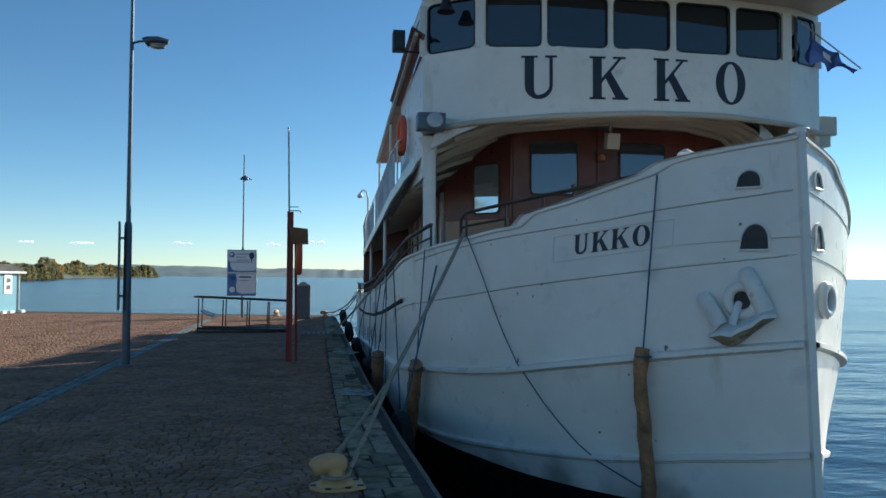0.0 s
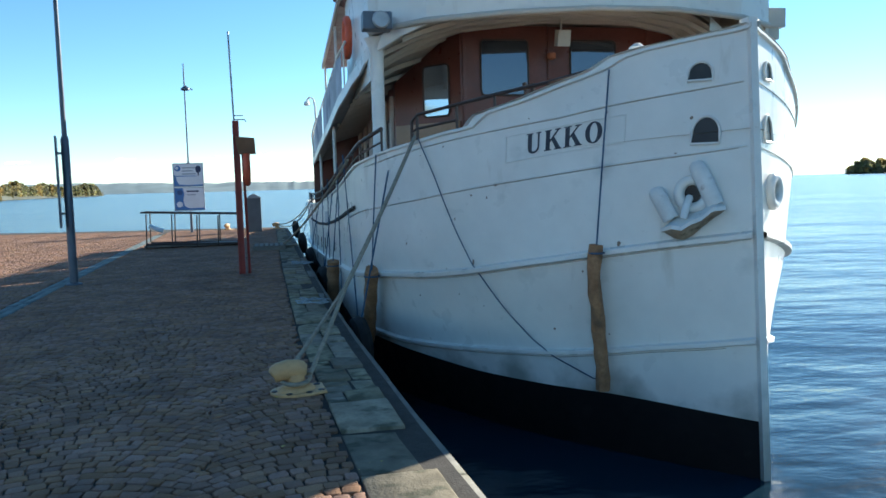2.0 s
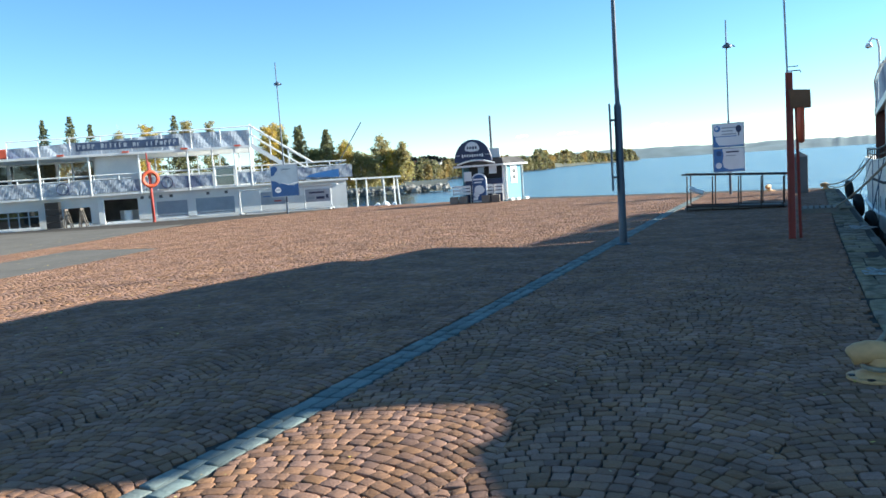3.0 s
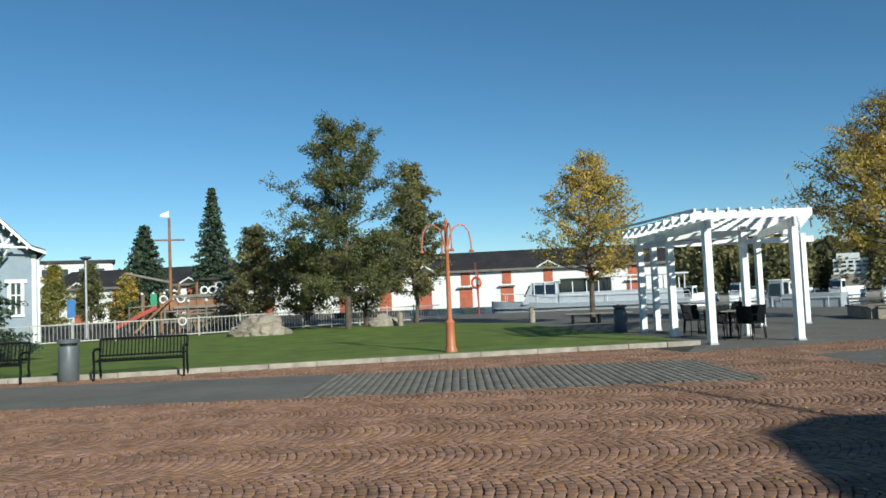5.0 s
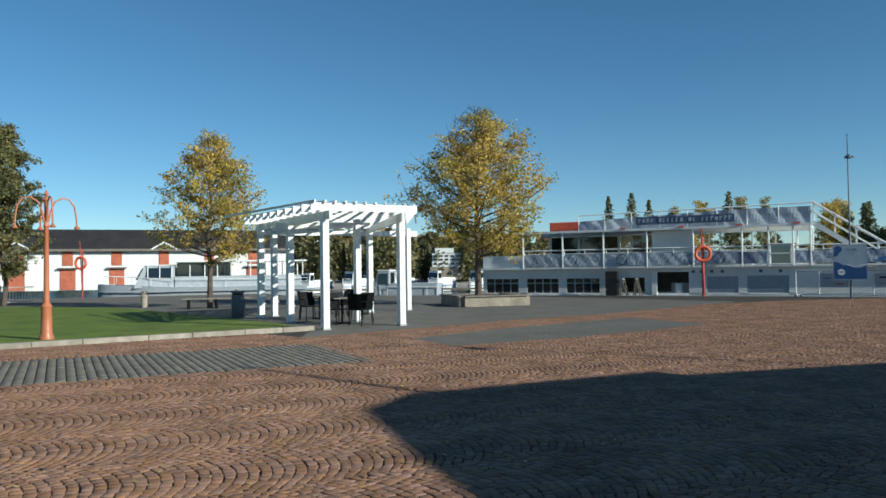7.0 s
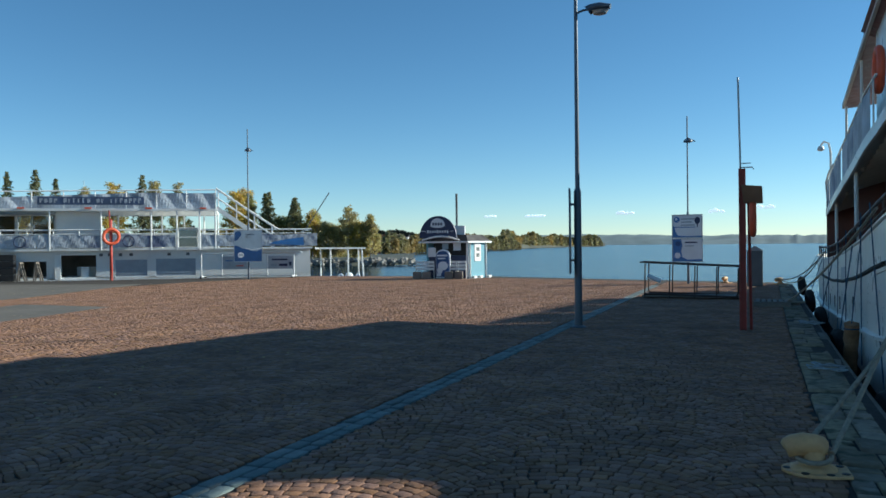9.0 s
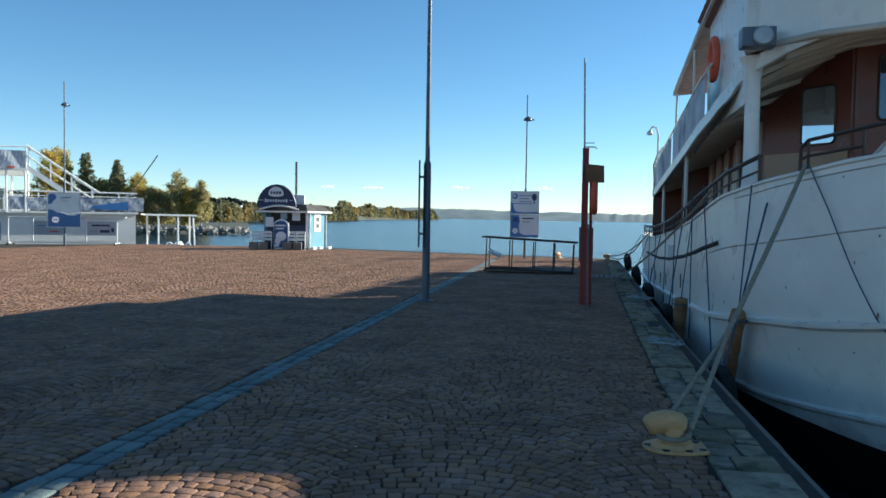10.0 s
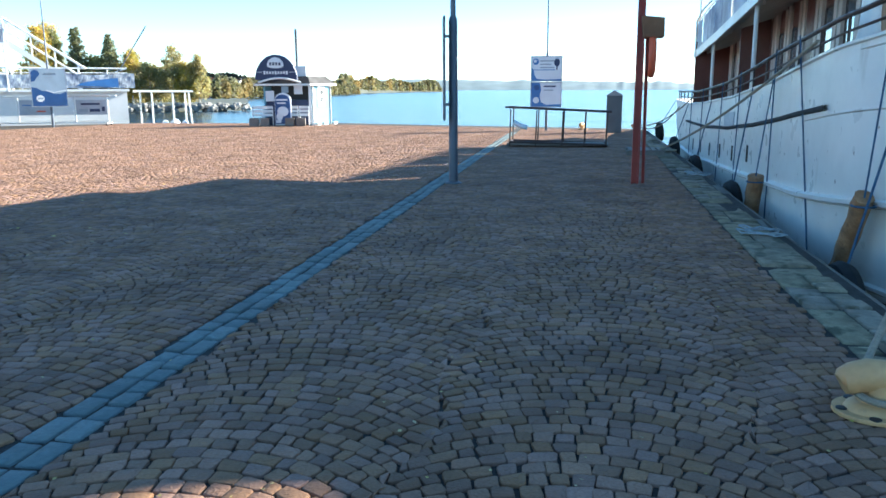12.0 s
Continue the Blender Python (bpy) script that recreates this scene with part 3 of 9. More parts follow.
# lettering
def lettering(word, size, place, normal, name, material, parent, label, depth=0.006):
    """Raised letters, one mesh a letter, that lie along a place function of the way along."""
    cu = bpy.data.curves.new(name, "FONT")
    cu.body, cu.size, cu.extrude = word, size, depth
    tmp = new(name, cu)
    bpy.context.view_layer.update()
    me = bpy.data.meshes.new_from_object(tmp.evaluated_get(bpy.context.evaluated_depsgraph_get()))
    scene.collection.objects.unlink(tmp)
    bpy.data.objects.remove(tmp)
    bm = bmesh.new()
    bm.from_mesh(me)
    for v in bm.verts:
        v.co = place(v.co.x, v.co.y, v.co.z)
    bm.to_mesh(me)
    bm.free()
    me.materials.append(material)
    me.name = name
    ob = new(name, me)
    ob.parent = parent
    if parent.parent is None:
        ob.matrix_parent_inverse = Matrix.Translation(-parent.location)
    if label:
        ob["label"] = label
    return ob


def serif_letter(ch, h):
    """Strokes of a serif capital, height h: list of quads in a plane."""
    q, t, th, se = [], 0.21 * h, 0.075 * h, 0.05 * h
    if ch == "U":
        w = 0.78 * h
        q.append([(0.08 * h, 0.3 * h), (0.08 * h + t, 0.3 * h), (0.08 * h + t, h), (0.08 * h, h)])
        q.append([(w - 0.14 * h, 0.3 * h), (w - 0.14 * h + th, 0.3 * h), (w - 0.14 * h + th, h), (w - 0.14 * h, h)])
        n = 14
        cx, x0, x1 = w / 2, 0.08 * h, w - 0.14 * h + th
        for i in range(n):
            a, b = math.pi + math.pi * i / n, math.pi + math.pi * (i + 1) / n
            def o(g, e):
                th_ = e * (t * (1 - (1 + math.cos(g)) / 2) + th * (1 + math.cos(g)) / 2) if e else 0
                rx, ry = (x1 - x0) / 2 - th_, 0.31 * h - (0.1 * h if e else 0)
                return ((x0 + x1) / 2 + (rx * math.cos(g) + (th_ * 0 if not e else 0)), 0.3 * h + ry * math.sin(g))
            q.append([o(a, 0), o(b, 0), o(b, 1), o(a, 1)])
        q.append([(0, h - se), (0.08 * h + t + 0.08 * h, h - se), (0.08 * h + t + 0.08 * h, h), (0, h)])
        q.append([(w - 0.24 * h, h - se), (w + 0.03 * h, h - se), (w + 0.03 * h, h), (w - 0.24 * h, h)])
        return q, w
    if ch == "K":
        w = 0.86 * h
        q.append([(0.08 * h, 0), (0.08 * h + t, 0), (0.08 * h + t, h), (0.08 * h, h)])
        q.append([(0, 0), (0.38 * h, 0), (0.38 * h, se), (0, se)])
        q.append([(0, h - se), (0.38 * h, h - se), (0.38 * h, h), (0, h)])
        q.append([(0.27 * h, 0.36 * h), (0.27 * h, 0.47 * h), (0.68 * h, h - se), (0.76 * h, h - se)])
        q.append([(0.36 * h, 0.54 * h), (0.50 * h, 0.66 * h), (0.86 * h, se), (0.62 * h, se)])
        q.append([(0.54 * h, 0), (0.92 * h, 0), (0.92 * h, se), (0.54 * h, se)])
        q.append([(0.56 * h, h - se), (0.86 * h, h - se), (0.86 * h, h), (0.56 * h, h)])
        return q, w + 0.04 * h
    w = 0.80 * h
    n = 26
    for i in range(n):
        a, b = 2 * math.pi * i / n, 2 * math.pi * (i + 1) / n
        def ro(g):
            return (w / 2 + w / 2 * math.cos(g), h / 2 + h * 0.52 * math.sin(g))
        def ri(g):
            return (w / 2 + (w / 2 - t) * math.cos(g), h / 2 + (h * 0.52 - th * 0.8) * math.sin(g))
        q.append([ro(a), ro(b), ri(b), ri(a)])
    return q, w


def ship_name(starts, h, place, label):
    """The ship's name in raised serif capitals; starts: the way along of each letter."""
    board = None
    for ch, x0 in zip("UKKO", starts):
        quads, w = serif_letter(ch, h)
        mb = MB()
        for q in quads:
            n = 3
            back = [place(x0 + x, z, 0.002) for x, z in q]
            face = [place(x0 + x, z, 0.010) for x, z in q]
            mb.hexa(back, face)
        part("letter_" + ch.lower(), mb, M["letter"], ship, label)


def bow_place(a, b, o):
    """Along the bow: a metres from the name's start, b up."""
    y = 8.0 - a * 0.69
    return on_hull(y, 1.79 + b + a * 0.115, -1, o)


ship_name([0.03, 0.237, 0.447, 0.665], 0.205, bow_place, "black serif capital on the bow")
frame_mb = MB()
for a0, b0, a1, b1 in ((-0.23, -0.044, 1.036, -0.044), (-0.23, 0.225, 1.036, 0.225), (1.036, -0.044, 1.036, 0.225), (-0.23, -0.044, -0.23, 0.225)):
    frame_mb.tube([bow_place(a0 + (a1 - a0) * k / 8, b0 + (b1 - b0) * k / 8, 0.004) for k in range(9)], 0.006, 5)
part("name_board_edge", frame_mb, M["hull_white"], ship)


# hawse holes, anchor pocket
def hull_patch(y, z, w, h, o, side=-1, n=14, arch=True):
    """Outline of an arched hole on the hull."""
    pts = []
    for i in range(n + 1):
        a = math.pi * i / n
        pts.append((math.cos(a) * w / 2, h * 0.35 + math.sin(a) * h * 0.65))
    pts += [(-w / 2, 0), (w / 2, 0)]
    t = (on_hull(y + 0.05, z, side) - on_hull(y - 0.05, z, side)).normalized()
    return [on_hull(y + px * abs(t.y), z + pz, side, o) for px, pz in pts]


# the hull isn't pierced: flat black faces give the shade inside the holes
for y, z, w, h in ((6.88, 2.40, 0.22, 0.17), (6.83, 1.82, 0.25, 0.25)):
    for side in (-1, 1):
        ring = hull_patch(y, z, w, h, 0.006, side)
        part("hawse_hole", MB().add(ring, [tuple(range(len(ring)))]), M["black"], ship, "dark arched mooring hole", fix=False)
        part("hawse_rim", MB().tube(hull_patch(y, z, w, h, 0.012, side) + [hull_patch(y, z, w, h, 0.012, side)[0]], 0.014, 6), M["hull_white"], ship)
for side in (-1, 1):
    c = on_hull(6.87, 1.36, side, 0.03)
    nrm = (on_hull(6.87, 1.36, side, 0.2) - on_hull(6.87, 1.36, side, 0)).normalized()
    e1 = Vector((0, 0, 1))
    e2 = nrm.cross(e1).normalized()
    ring_pts = [c + (e1 * math.cos(a) * 0.13 + e2 * math.sin(a) * 0.125) for a in [2 * math.pi * i / 24 for i in range(25)]]
    part("hawse_pipe", MB().tube(ring_pts, 0.05, 10), M["hull_white"], ship, "white hawse pipe lip", smooth=True)
    # black disc in place of the shade down the pipe
    part("hawse_dark", MB().add([c - nrm * 0.015 + (e1 * math.cos(a) * 0.14 + e2 * math.sin(a) * 0.11) for a in [2 * math.pi * i / 20 for i in range(20)]], [tuple(range(20))]), M["black"], ship, fix=False)
# stowed anchor on the quay side
c = on_hull(6.87, 1.36, -1, 0.08)
nrm = (on_hull(6.87, 1.36, -1, 0.2) - on_hull(6.87, 1.36, -1, 0)).normalized()
ax, up = nrm.cross(Vector((0, 0, 1))).normalized(), Vector((0, 0, 1))
if ax.y > 0:
    ax = -ax


def an(u, v, w=0.0):
    """A place on the anchor: u towards the stem, v up, w outwards."""
    return c + ax * u + up * v + nrm * w


def taper(pts, radii, n, press):
    """A tube of changing girth, pressed flat against the hull."""
    mb = MB().tube(pts, 1.0, n)
    for i, (p, r) in enumerate(zip(pts, radii)):
        for j in range(n):
            d = (Vector(mb.v[i * n + j]) - p)
            d = d.normalized() * r
            d -= nrm * d.dot(nrm) * (1 - press)
            mb.v[i * n + j] = tuple(p + d)
    return mb


NC = 20
CROWN_F = [0, 0.2, 0.35, 0.5, 0.65, 0.82, 1]
CROWN_V = ([-0.33, -0.22, -0.20, -0.16, -0.12, -0.05, -0.12], [-0.335, -0.30, -0.315, -0.26, -0.225, -0.14, -0.135], [-0.34, -0.41, -0.43, -0.38, -0.30, -0.22, -0.15])


def crown_at(i, k):
    """The crown's wedge: i along it, k from its upper edge over the ridge to its lower edge."""
    f = i / NC
    g = min(1.0, 5 * f, 5 * (1 - f) + 0.25)
    return tuple(an(-0.285 + 0.58 * f, float(np.interp(f, CROWN_F, CROWN_V[(0, 1, 1, 2)[k]])) + (0, 0.02, -0.015, 0)[k], (-0.06, 0.13 * g, 0.135 * g, -0.02)[k]))


anchor = part("anchor_crown", MB().sheet(crown_at, list(range(NC + 1)), [0, 1, 2]), M["anchor"], ship, "white stockless anchor with rust, housed in the bow", smooth=True, fix=False)
part("crown_underside", MB().sheet(crown_at, list(range(NC + 1)), [2, 3]), M["anchor_grime"], anchor, "grimy brown underside", smooth=True, fix=False)
for pts, r in ((((-0.19, -0.23), (-0.25, -0.12), (-0.30, -0.02), (-0.335, 0.04), (-0.345, 0.065)), 0.078), (((0.20, -0.10), (0.14, 0.04), (0.07, 0.19), (0.035, 0.27), (0.025, 0.30)), 0.082)):
    part("fluke", taper([an(u, v, -0.01) for u, v in pts], (r, r, r, r * 0.85, r * 0.4), 14, 0.7), M["anchor"], anchor, smooth=True)
part("shank", MB().tube([an(-0.07, -0.22, 0.06), an(-0.05, -0.12, 0.05), an(-0.03, -0.03, -0.05)], 0.034, 10), M["anchor"], anchor, smooth=True)

# rust marks on the plating
rm = random.Random(41)
for _ in range(46):
    y, z, r = rm.uniform(6.8, 13.5), rm.uniform(-0.4, 2.2), rm.uniform(0.006, 0.016)
    if line_black(y) + 0.1 < z < hull_top(y) - 0.1:
        n, tall = 7, rm.uniform(0.8, 2.2)
        ring = [on_hull(y + math.cos(2 * math.pi * k / n) * r * rm.uniform(0.6, 1.1), z + math.sin(2 * math.pi * k / n) * r * tall, -1, 0.003) for k in range(n)]
        part("rust_mark", MB().add(ring, [tuple(range(n))]), M["rust_line"], ship, fix=False)

# small portholes low on the side
for y, z in ((15.46, 0.42), (16.9, 0.31), (18.36, 0.24), (19.8, 0.17), (21.3, 0.12), (22.8, 0.08)):
    part("side_port", MB().hexa([on_hull(y - 0.05, z - 0.13, -1, 0.0), on_hull(y + 0.05, z - 0.13, -1, 0.0), on_hull(y + 0.05, z - 0.13, -1, 0.012), on_hull(y - 0.05, z - 0.13, -1, 0.012)],
                                [on_hull(y - 0.05, z + 0.13, -1, 0.0), on_hull(y + 0.05, z + 0.13, -1, 0.0), on_hull(y + 0.05, z + 0.13, -1, 0.012), on_hull(y - 0.05, z + 0.13, -1, 0.012)]), M["dark_glass"], ship, "narrow dark scuttle")

# main deck rail
rail_top = curve([9.0, 9.83, 10.27, 10.66, 11.3, 12.34, 14.15, 16, 18.5, 20.9, 23, 30], [2.36, 2.25, 2.18, 2.13, 2.09, 2.01, 1.87, 1.70, 1.51, 1.41, 1.34, 1.33])
for side in (-1, 1):
    ys = np.linspace(10.0, 29.0, 60)
    rail_pts = [on_hull(y, 1.4, side, -0.06) for y in ys]
    part("handrail", MB().tube([(p.x, p.y, rail_top(p.y)) for p in rail_pts], 0.027, 8), M["rail_brown"], ship, "dark varnished handrail", smooth=True)
    part("mid_rail", MB().tube([(p.x, p.y, (rail_top(p.y) + hull_top(p.y)) / 2) for p in rail_pts], 0.014, 6), M["rail_brown"], ship)
    for y in np.arange(10.0, 29, 0.95):
        p = on_hull(y, 1.4, side, -0.06)
        part("rail_post", MB().tube([(p.x, p.y, hull_top(p.y) - 0.05), (p.x, p.y, rail_top(p.y))], 0.016, 6), M["rail_brown"], ship)
    # bow rail inside the bulwark
    bow = [on_hull(y, 2.0, side, -0.10) for y in (9.4, 9.3, 8.73, 8.31, 7.83, 7.5)]
    part("bow_rail", MB().tube([(bow[0].x, bow[0].y, 2.0)] + [(p.x, p.y, z) for p, z in zip(bow, (2.26, 2.33, 2.39, 2.45, 2.52, 2.60))], 0.02, 8), M["rail_brown"], ship, "varnished handrail over the bow bulwark", smooth=True)
    part("bow_mid_rail", MB().tube([(p.x, p.y, z) for p, z in zip(bow[:3], (2.14, 2.17, 2.22))], 0.016, 8), M["rail_brown"], ship, smooth=True)
    for p, z in zip(bow[1:5], (2.33, 2.39, 2.45, 2.52)):
        part("rail_post", MB().tube([(p.x, p.y, 1.9), (p.x, p.y, z)], 0.016, 6), M["rail_brown"], ship)

# shelter deck: its edge sweeps up to the bridge
edge_z = curve([10.2, 10.9, 11.3, 12.0, 13.5, 16, 20, 24, 30], [3.80, 3.74, 3.5, 3.22, 2.96, 2.74, 2.44, 2.28, 2.25])


def edge_x(y):
    return float(np.interp(y, [10.9, 11.1, 11.35, 11.6, 12.5, 14, 20, 25, 27.5, 29], [2.1, 2.42, 2.68, 2.85, 2.98, 3.08, 3.1, 3.0, 2.5, 1.7]))


DY = [10.9, 11.0, 11.1, 11.2, 11.35, 11.5, 11.75, 12.0, 12.5, 13, 14, 15, 16, 18, 20, 22, 24, 25, 26, 27, 28, 29]
mid_z = curve([10.9, 12.4, 13.6, 15, 16, 20, 24, 30], [3.98, 4.08, 3.55, 3.36, 3.25, 2.95, 2.8, 2.75])


def deck_camber(y, k):
    return edge_z(y) + (mid_z(y) - edge_z(y)) * (1 - abs(k) ** (2.4 if k < 0 else 6.0))


part("shelter_deck", MB().sheet(lambda y, k: (SX + k * edge_x(y), y, deck_camber(y, k) + 0.06), DY, [-1, -0.985, -0.95, -0.9, -0.8, -0.6, 0, 0.6, 0.8, 0.9, 0.95, 0.985, 1]).sheet(lambda y, k: (SX + k * edge_x(y), y, deck_camber(y, k)), DY, [-1, -0.985, -0.95, -0.9, -0.8, -0.6, 0, 0.6, 0.8, 0.9, 0.95, 0.985, 1], flip=True), M["soffit"], ship, "cream-painted underside of the shelter deck", fix=False)
for side in (-1, 1):
    part("deck_edge", MB().sheet(lambda y, k: (SX + side * (edge_x(y) + (0.0, 0.035, 0.035, 0.0)[k]), y, edge_z(y) + (-0.05, -0.05, 0.13, 0.13)[k]), DY, [0, 1, 2, 3], flip=side > 0), M["hull_white"], ship, fix=False)
for y in np.arange(11.25, 28.5, 0.42):
    part("deck_beam", MB().sheet(lambda k, j: (SX + k * (edge_x(y) - 0.05), y + (0, 0, 0.07, 0.07)[j], deck_camber(y, k) + (0.0, -0.075, -0.075, 0.0)[j]), [-0.95, -0.9, -0.75, -0.5, 0, 0.5, 0.75, 0.9, 0.95], [0, 1, 2, 3]), M["soffit"], ship, fix=False)

# bridge front: plan outline, quay side to far side
BR = [(2.20, 14.8), (2.20, 11.45), (2.92, 10.86), (4.0, 10.68), (5.25, 10.62), (6.5, 10.68), (7.66, 10.84), (8.32, 11.14), (8.32, 14.8)]
BR_LOW, BR_SILL, BR_HEAD, BR_TOP = 3.78, 4.81, 5.52, 5.62
lip = curve([2.2, 3.3, 4.7, 6.3, 7.6, 8.1], [3.68, 3.76, 3.87, 3.91, 3.85, 3.80])


def wall_strip(mb, a, b, z0a, z0b, z1a, z1b, th=0.06):
    """An upright slab between plan points a and b, thickened inwards."""
    d = Vector((b[0] - a[0], b[1] - a[1])).normalized()
    n = Vector((-d.y, d.x)) * th
    mb.hexa([(a[0], a[1], z0a), (b[0], b[1], z0b), (b[0] + n.x, b[1] + n.y, z0b), (a[0] + n.x, a[1] + n.y, z0a)],
            [(a[0], a[1], z1a), (b[0], b[1], z1b), (b[0] + n.x, b[1] + n.y, z1b), (a[0] + n.x, a[1] + n.y, z1a)])


def lerp2(a, b, t):
    return (a[0] + (b[0] - a[0]) * t, a[1] + (b[1] - a[1]) * t)


for i, (a, b) in enumerate(zip(BR, BR[1:])):
    z0 = (lip(a[0]), lip(b[0])) if 0 < i < 7 else (3.0, 3.0)
    apron, heads = MB(), MB()
    wall_strip(apron, a, b, z0[0], z0[1], BR_SILL, BR_SILL)
    wall_strip(heads, a, b, BR_HEAD, BR_HEAD, BR_TOP, BR_TOP)
    part("bridge_panel", apron, M["hull_white"], ship, "white steel wheelhouse front below the windows")
    part("bridge_header", heads, M["hull_white"], ship)
part("bridge_lip", MB().tube([(x, y - 0.03 if 2.3 < x < 7.8 else y, lip(x)) for x, y in BR[1:-1]], 0.045, 8), M["soffit"], ship, smooth=True)


def front_point(x):
    xs, ys_ = [p[0] for p in BR[1:-1]], [p[1] for p in BR[1:-1]]
    return float(np.interp(x, xs, ys_))


# wheelhouse windows
GAPS = [(2.26, 2.86), (3.02, 3.78), (3.87, 4.72), (4.82, 5.65), (5.76, 6.60), (6.71, 7.48), (7.78, 8.22)]
for x0, x1 in GAPS:
    y0, y1 = front_point(x0), front_point(x1)
    a, b = Vector((x0, y0 + 0.03, 0)), Vector((x1, y1 + 0.03, 0))
    win = part("wheelhouse_window", MB().hexa([(a.x, a.y, BR_SILL), (b.x, b.y, BR_SILL), (b.x, b.y + 0.012, BR_SILL), (a.x, a.y + 0.012, BR_SILL)], [(a.x, a.y, BR_HEAD), (b.x, b.y, BR_HEAD), (b.x, b.y + 0.012, BR_HEAD), (a.x, a.y + 0.012, BR_HEAD)]), M["dark_glass"], ship, "dark wheelhouse window pane")
    fr = [(a.x, a.y - 0.035, BR_SILL + 0.02), (b.x, b.y - 0.035, BR_SILL + 0.02), (b.x, b.y - 0.035, BR_HEAD - 0.02), (a.x, a.y - 0.035, BR_HEAD - 0.02)]
    d = (b - a).normalized()
    ring, fill = [], MB()
    for cu, cz, a0 in ((0, 0, 180), (1, 0, 270), (1, 1, 0), (0, 1, 90)):
        L, H, rr = (b - a).length, BR_HEAD - BR_SILL, 0.085
        mid = (rr if cu == 0 else L - rr, rr if cz == 0 else H - rr)
        arc = [a + d * (mid[0] + rr * math.cos(radians(a0 + 22.5 * k))) + Vector((0, -0.03, BR_SILL + mid[1] + rr * math.sin(radians(a0 + 22.5 * k)))) for k in range(5)]
        tip = a + d * (L * cu) + Vector((0, -0.03, BR_SILL + H * cz))
        ring += arc
        fill.add([tuple(tip)] + [tuple(p) for p in arc], [(0, k + 2, k + 1) for k in range(4)])
    part("gasket", MB().tube(ring + ring[:1], 0.013, 6), M["black"], win)
    part("pane_corner", fill, M["hull_white"], win, fix=False)
posts_x = [2.22, 2.94, 3.825, 4.77, 5.705, 6.655, 7.6, 8.28]
for x in posts_x:
    y = front_point(x)
    part("window_post", MB().box((x, y + 0.03, (BR_SILL + BR_HEAD) / 2), (0.1 if 3 < x < 7.5 else 0.15, 0.07, BR_HEAD - BR_SILL + 0.02)), M["hull_white"], ship, bevel=0.01)
for x in (2.20, 8.32):
    sg = 1 if x < 5 else -1
    part("bridge_side", MB().box((x + sg * 0.03, 13.9, 5.2), (0.06, 1.8, 0.74)), M["hull_white"], ship)
    part("bridge_side", MB().box((x + sg * 0.03, 11.55, 5.2), (0.06, 0.2, 0.74)), M["hull_white"], ship)
    part("side_door_window", MB().box((x + sg * 0.02, 12.3, 5.2), (0.02, 1.4, 0.74)), M["dark_glass"], ship, "wheelhouse side door glass")
part("mast", MB().tube([(5.1, 12.4, 5.66), (5.1, 14.1, 9.3)], 0.075, 10, 0.045), M["white_paint"], ship, "slim mast behind the wheelhouse", smooth=True)
part("mast", MB().tube([(5.1, 28.5, 2.3), (5.1, 31.2, 8.0)], 0.06, 10, 0.035), M["white_paint"], ship, "slim raked mast at the stern", smooth=True)
part("bridge_back", MB().box((5.17, 14.8, 4.4), (5.9, 0.06, 2.5)), M["hull_white"], ship)
roof_outline = [(8.3, 15.0), (2.2, 15.0), (2.2, 11.1), (2.95, 10.25), (5.2, 9.85), (7.5, 9.6), (8.3, 10.0)]
part("wheelhouse_roof", MB().prism(roof_outline, BR_TOP, BR_TOP + 0.08), M["soffit"], ship, "flat cream wheelhouse roof with overhang", bevel=0.02)

# unseen sheet, added so the ship's shadow on the plaza reaches far enough aft
part("aft_awning", MB().hexa([(2.65, 15.0, 5.62), (7.65, 15.0, 5.62), (7.65, 18.7, 5.26), (2.65, 18.7, 5.26)], [(2.65, 15.0, 5.68), (7.65, 15.0, 5.68), (7.65, 18.7, 5.32), (2.65, 18.7, 5.32)]), M["soffit"], ship, "unseen pale sheet added behind the wheelhouse to cast shadow")

# bridge name: letters along the front
def bridge_place(a, b, o):
    x = 3.52 + a
    y = front_point(x)
    s = (front_point(x + 0.01) - front_point(x - 0.01)) / 0.02
    n = Vector((s, -1)).normalized()
    return Vector((x + n.x * o, y + n.y * o, 4.06 + b + 0.010 * a))


ship_name([-0.02, 0.94, 1.88, 2.85], 0.61, bridge_place, "large black serif capital on the wheelhouse front")

# canopy over the upper deck, with poles
can_z = curve([11, 13, 15.2, 19.6], [5.12, 4.97, 4.84, 4.42])
part("canopy", MB().sheet(lambda y, k: (SX + k * 2.95, y, can_z(y) + 0.25 * (1 - abs(k)) ** 1), [14.9, 16, 17, 18, 19.6], [-1, -0.5, 0, 0.5, 1]).sheet(lambda y, k: (SX + k * 2.95, y, can_z(y) + 0.25 * (1 - abs(k)) - 0.05), [14.9, 16, 17, 18, 19.6], [-1, -0.5, 0, 0.5, 1], flip=True).sheet(lambda y, k: (2.0 + 0.2 * k, y, can_z(y) + 0.05 - 0.12 * k), [11.2, 13, 14.95], [0, 1]), M["brown_wood"], ship, "brown boarded canopy over the upper deck", fix=False)
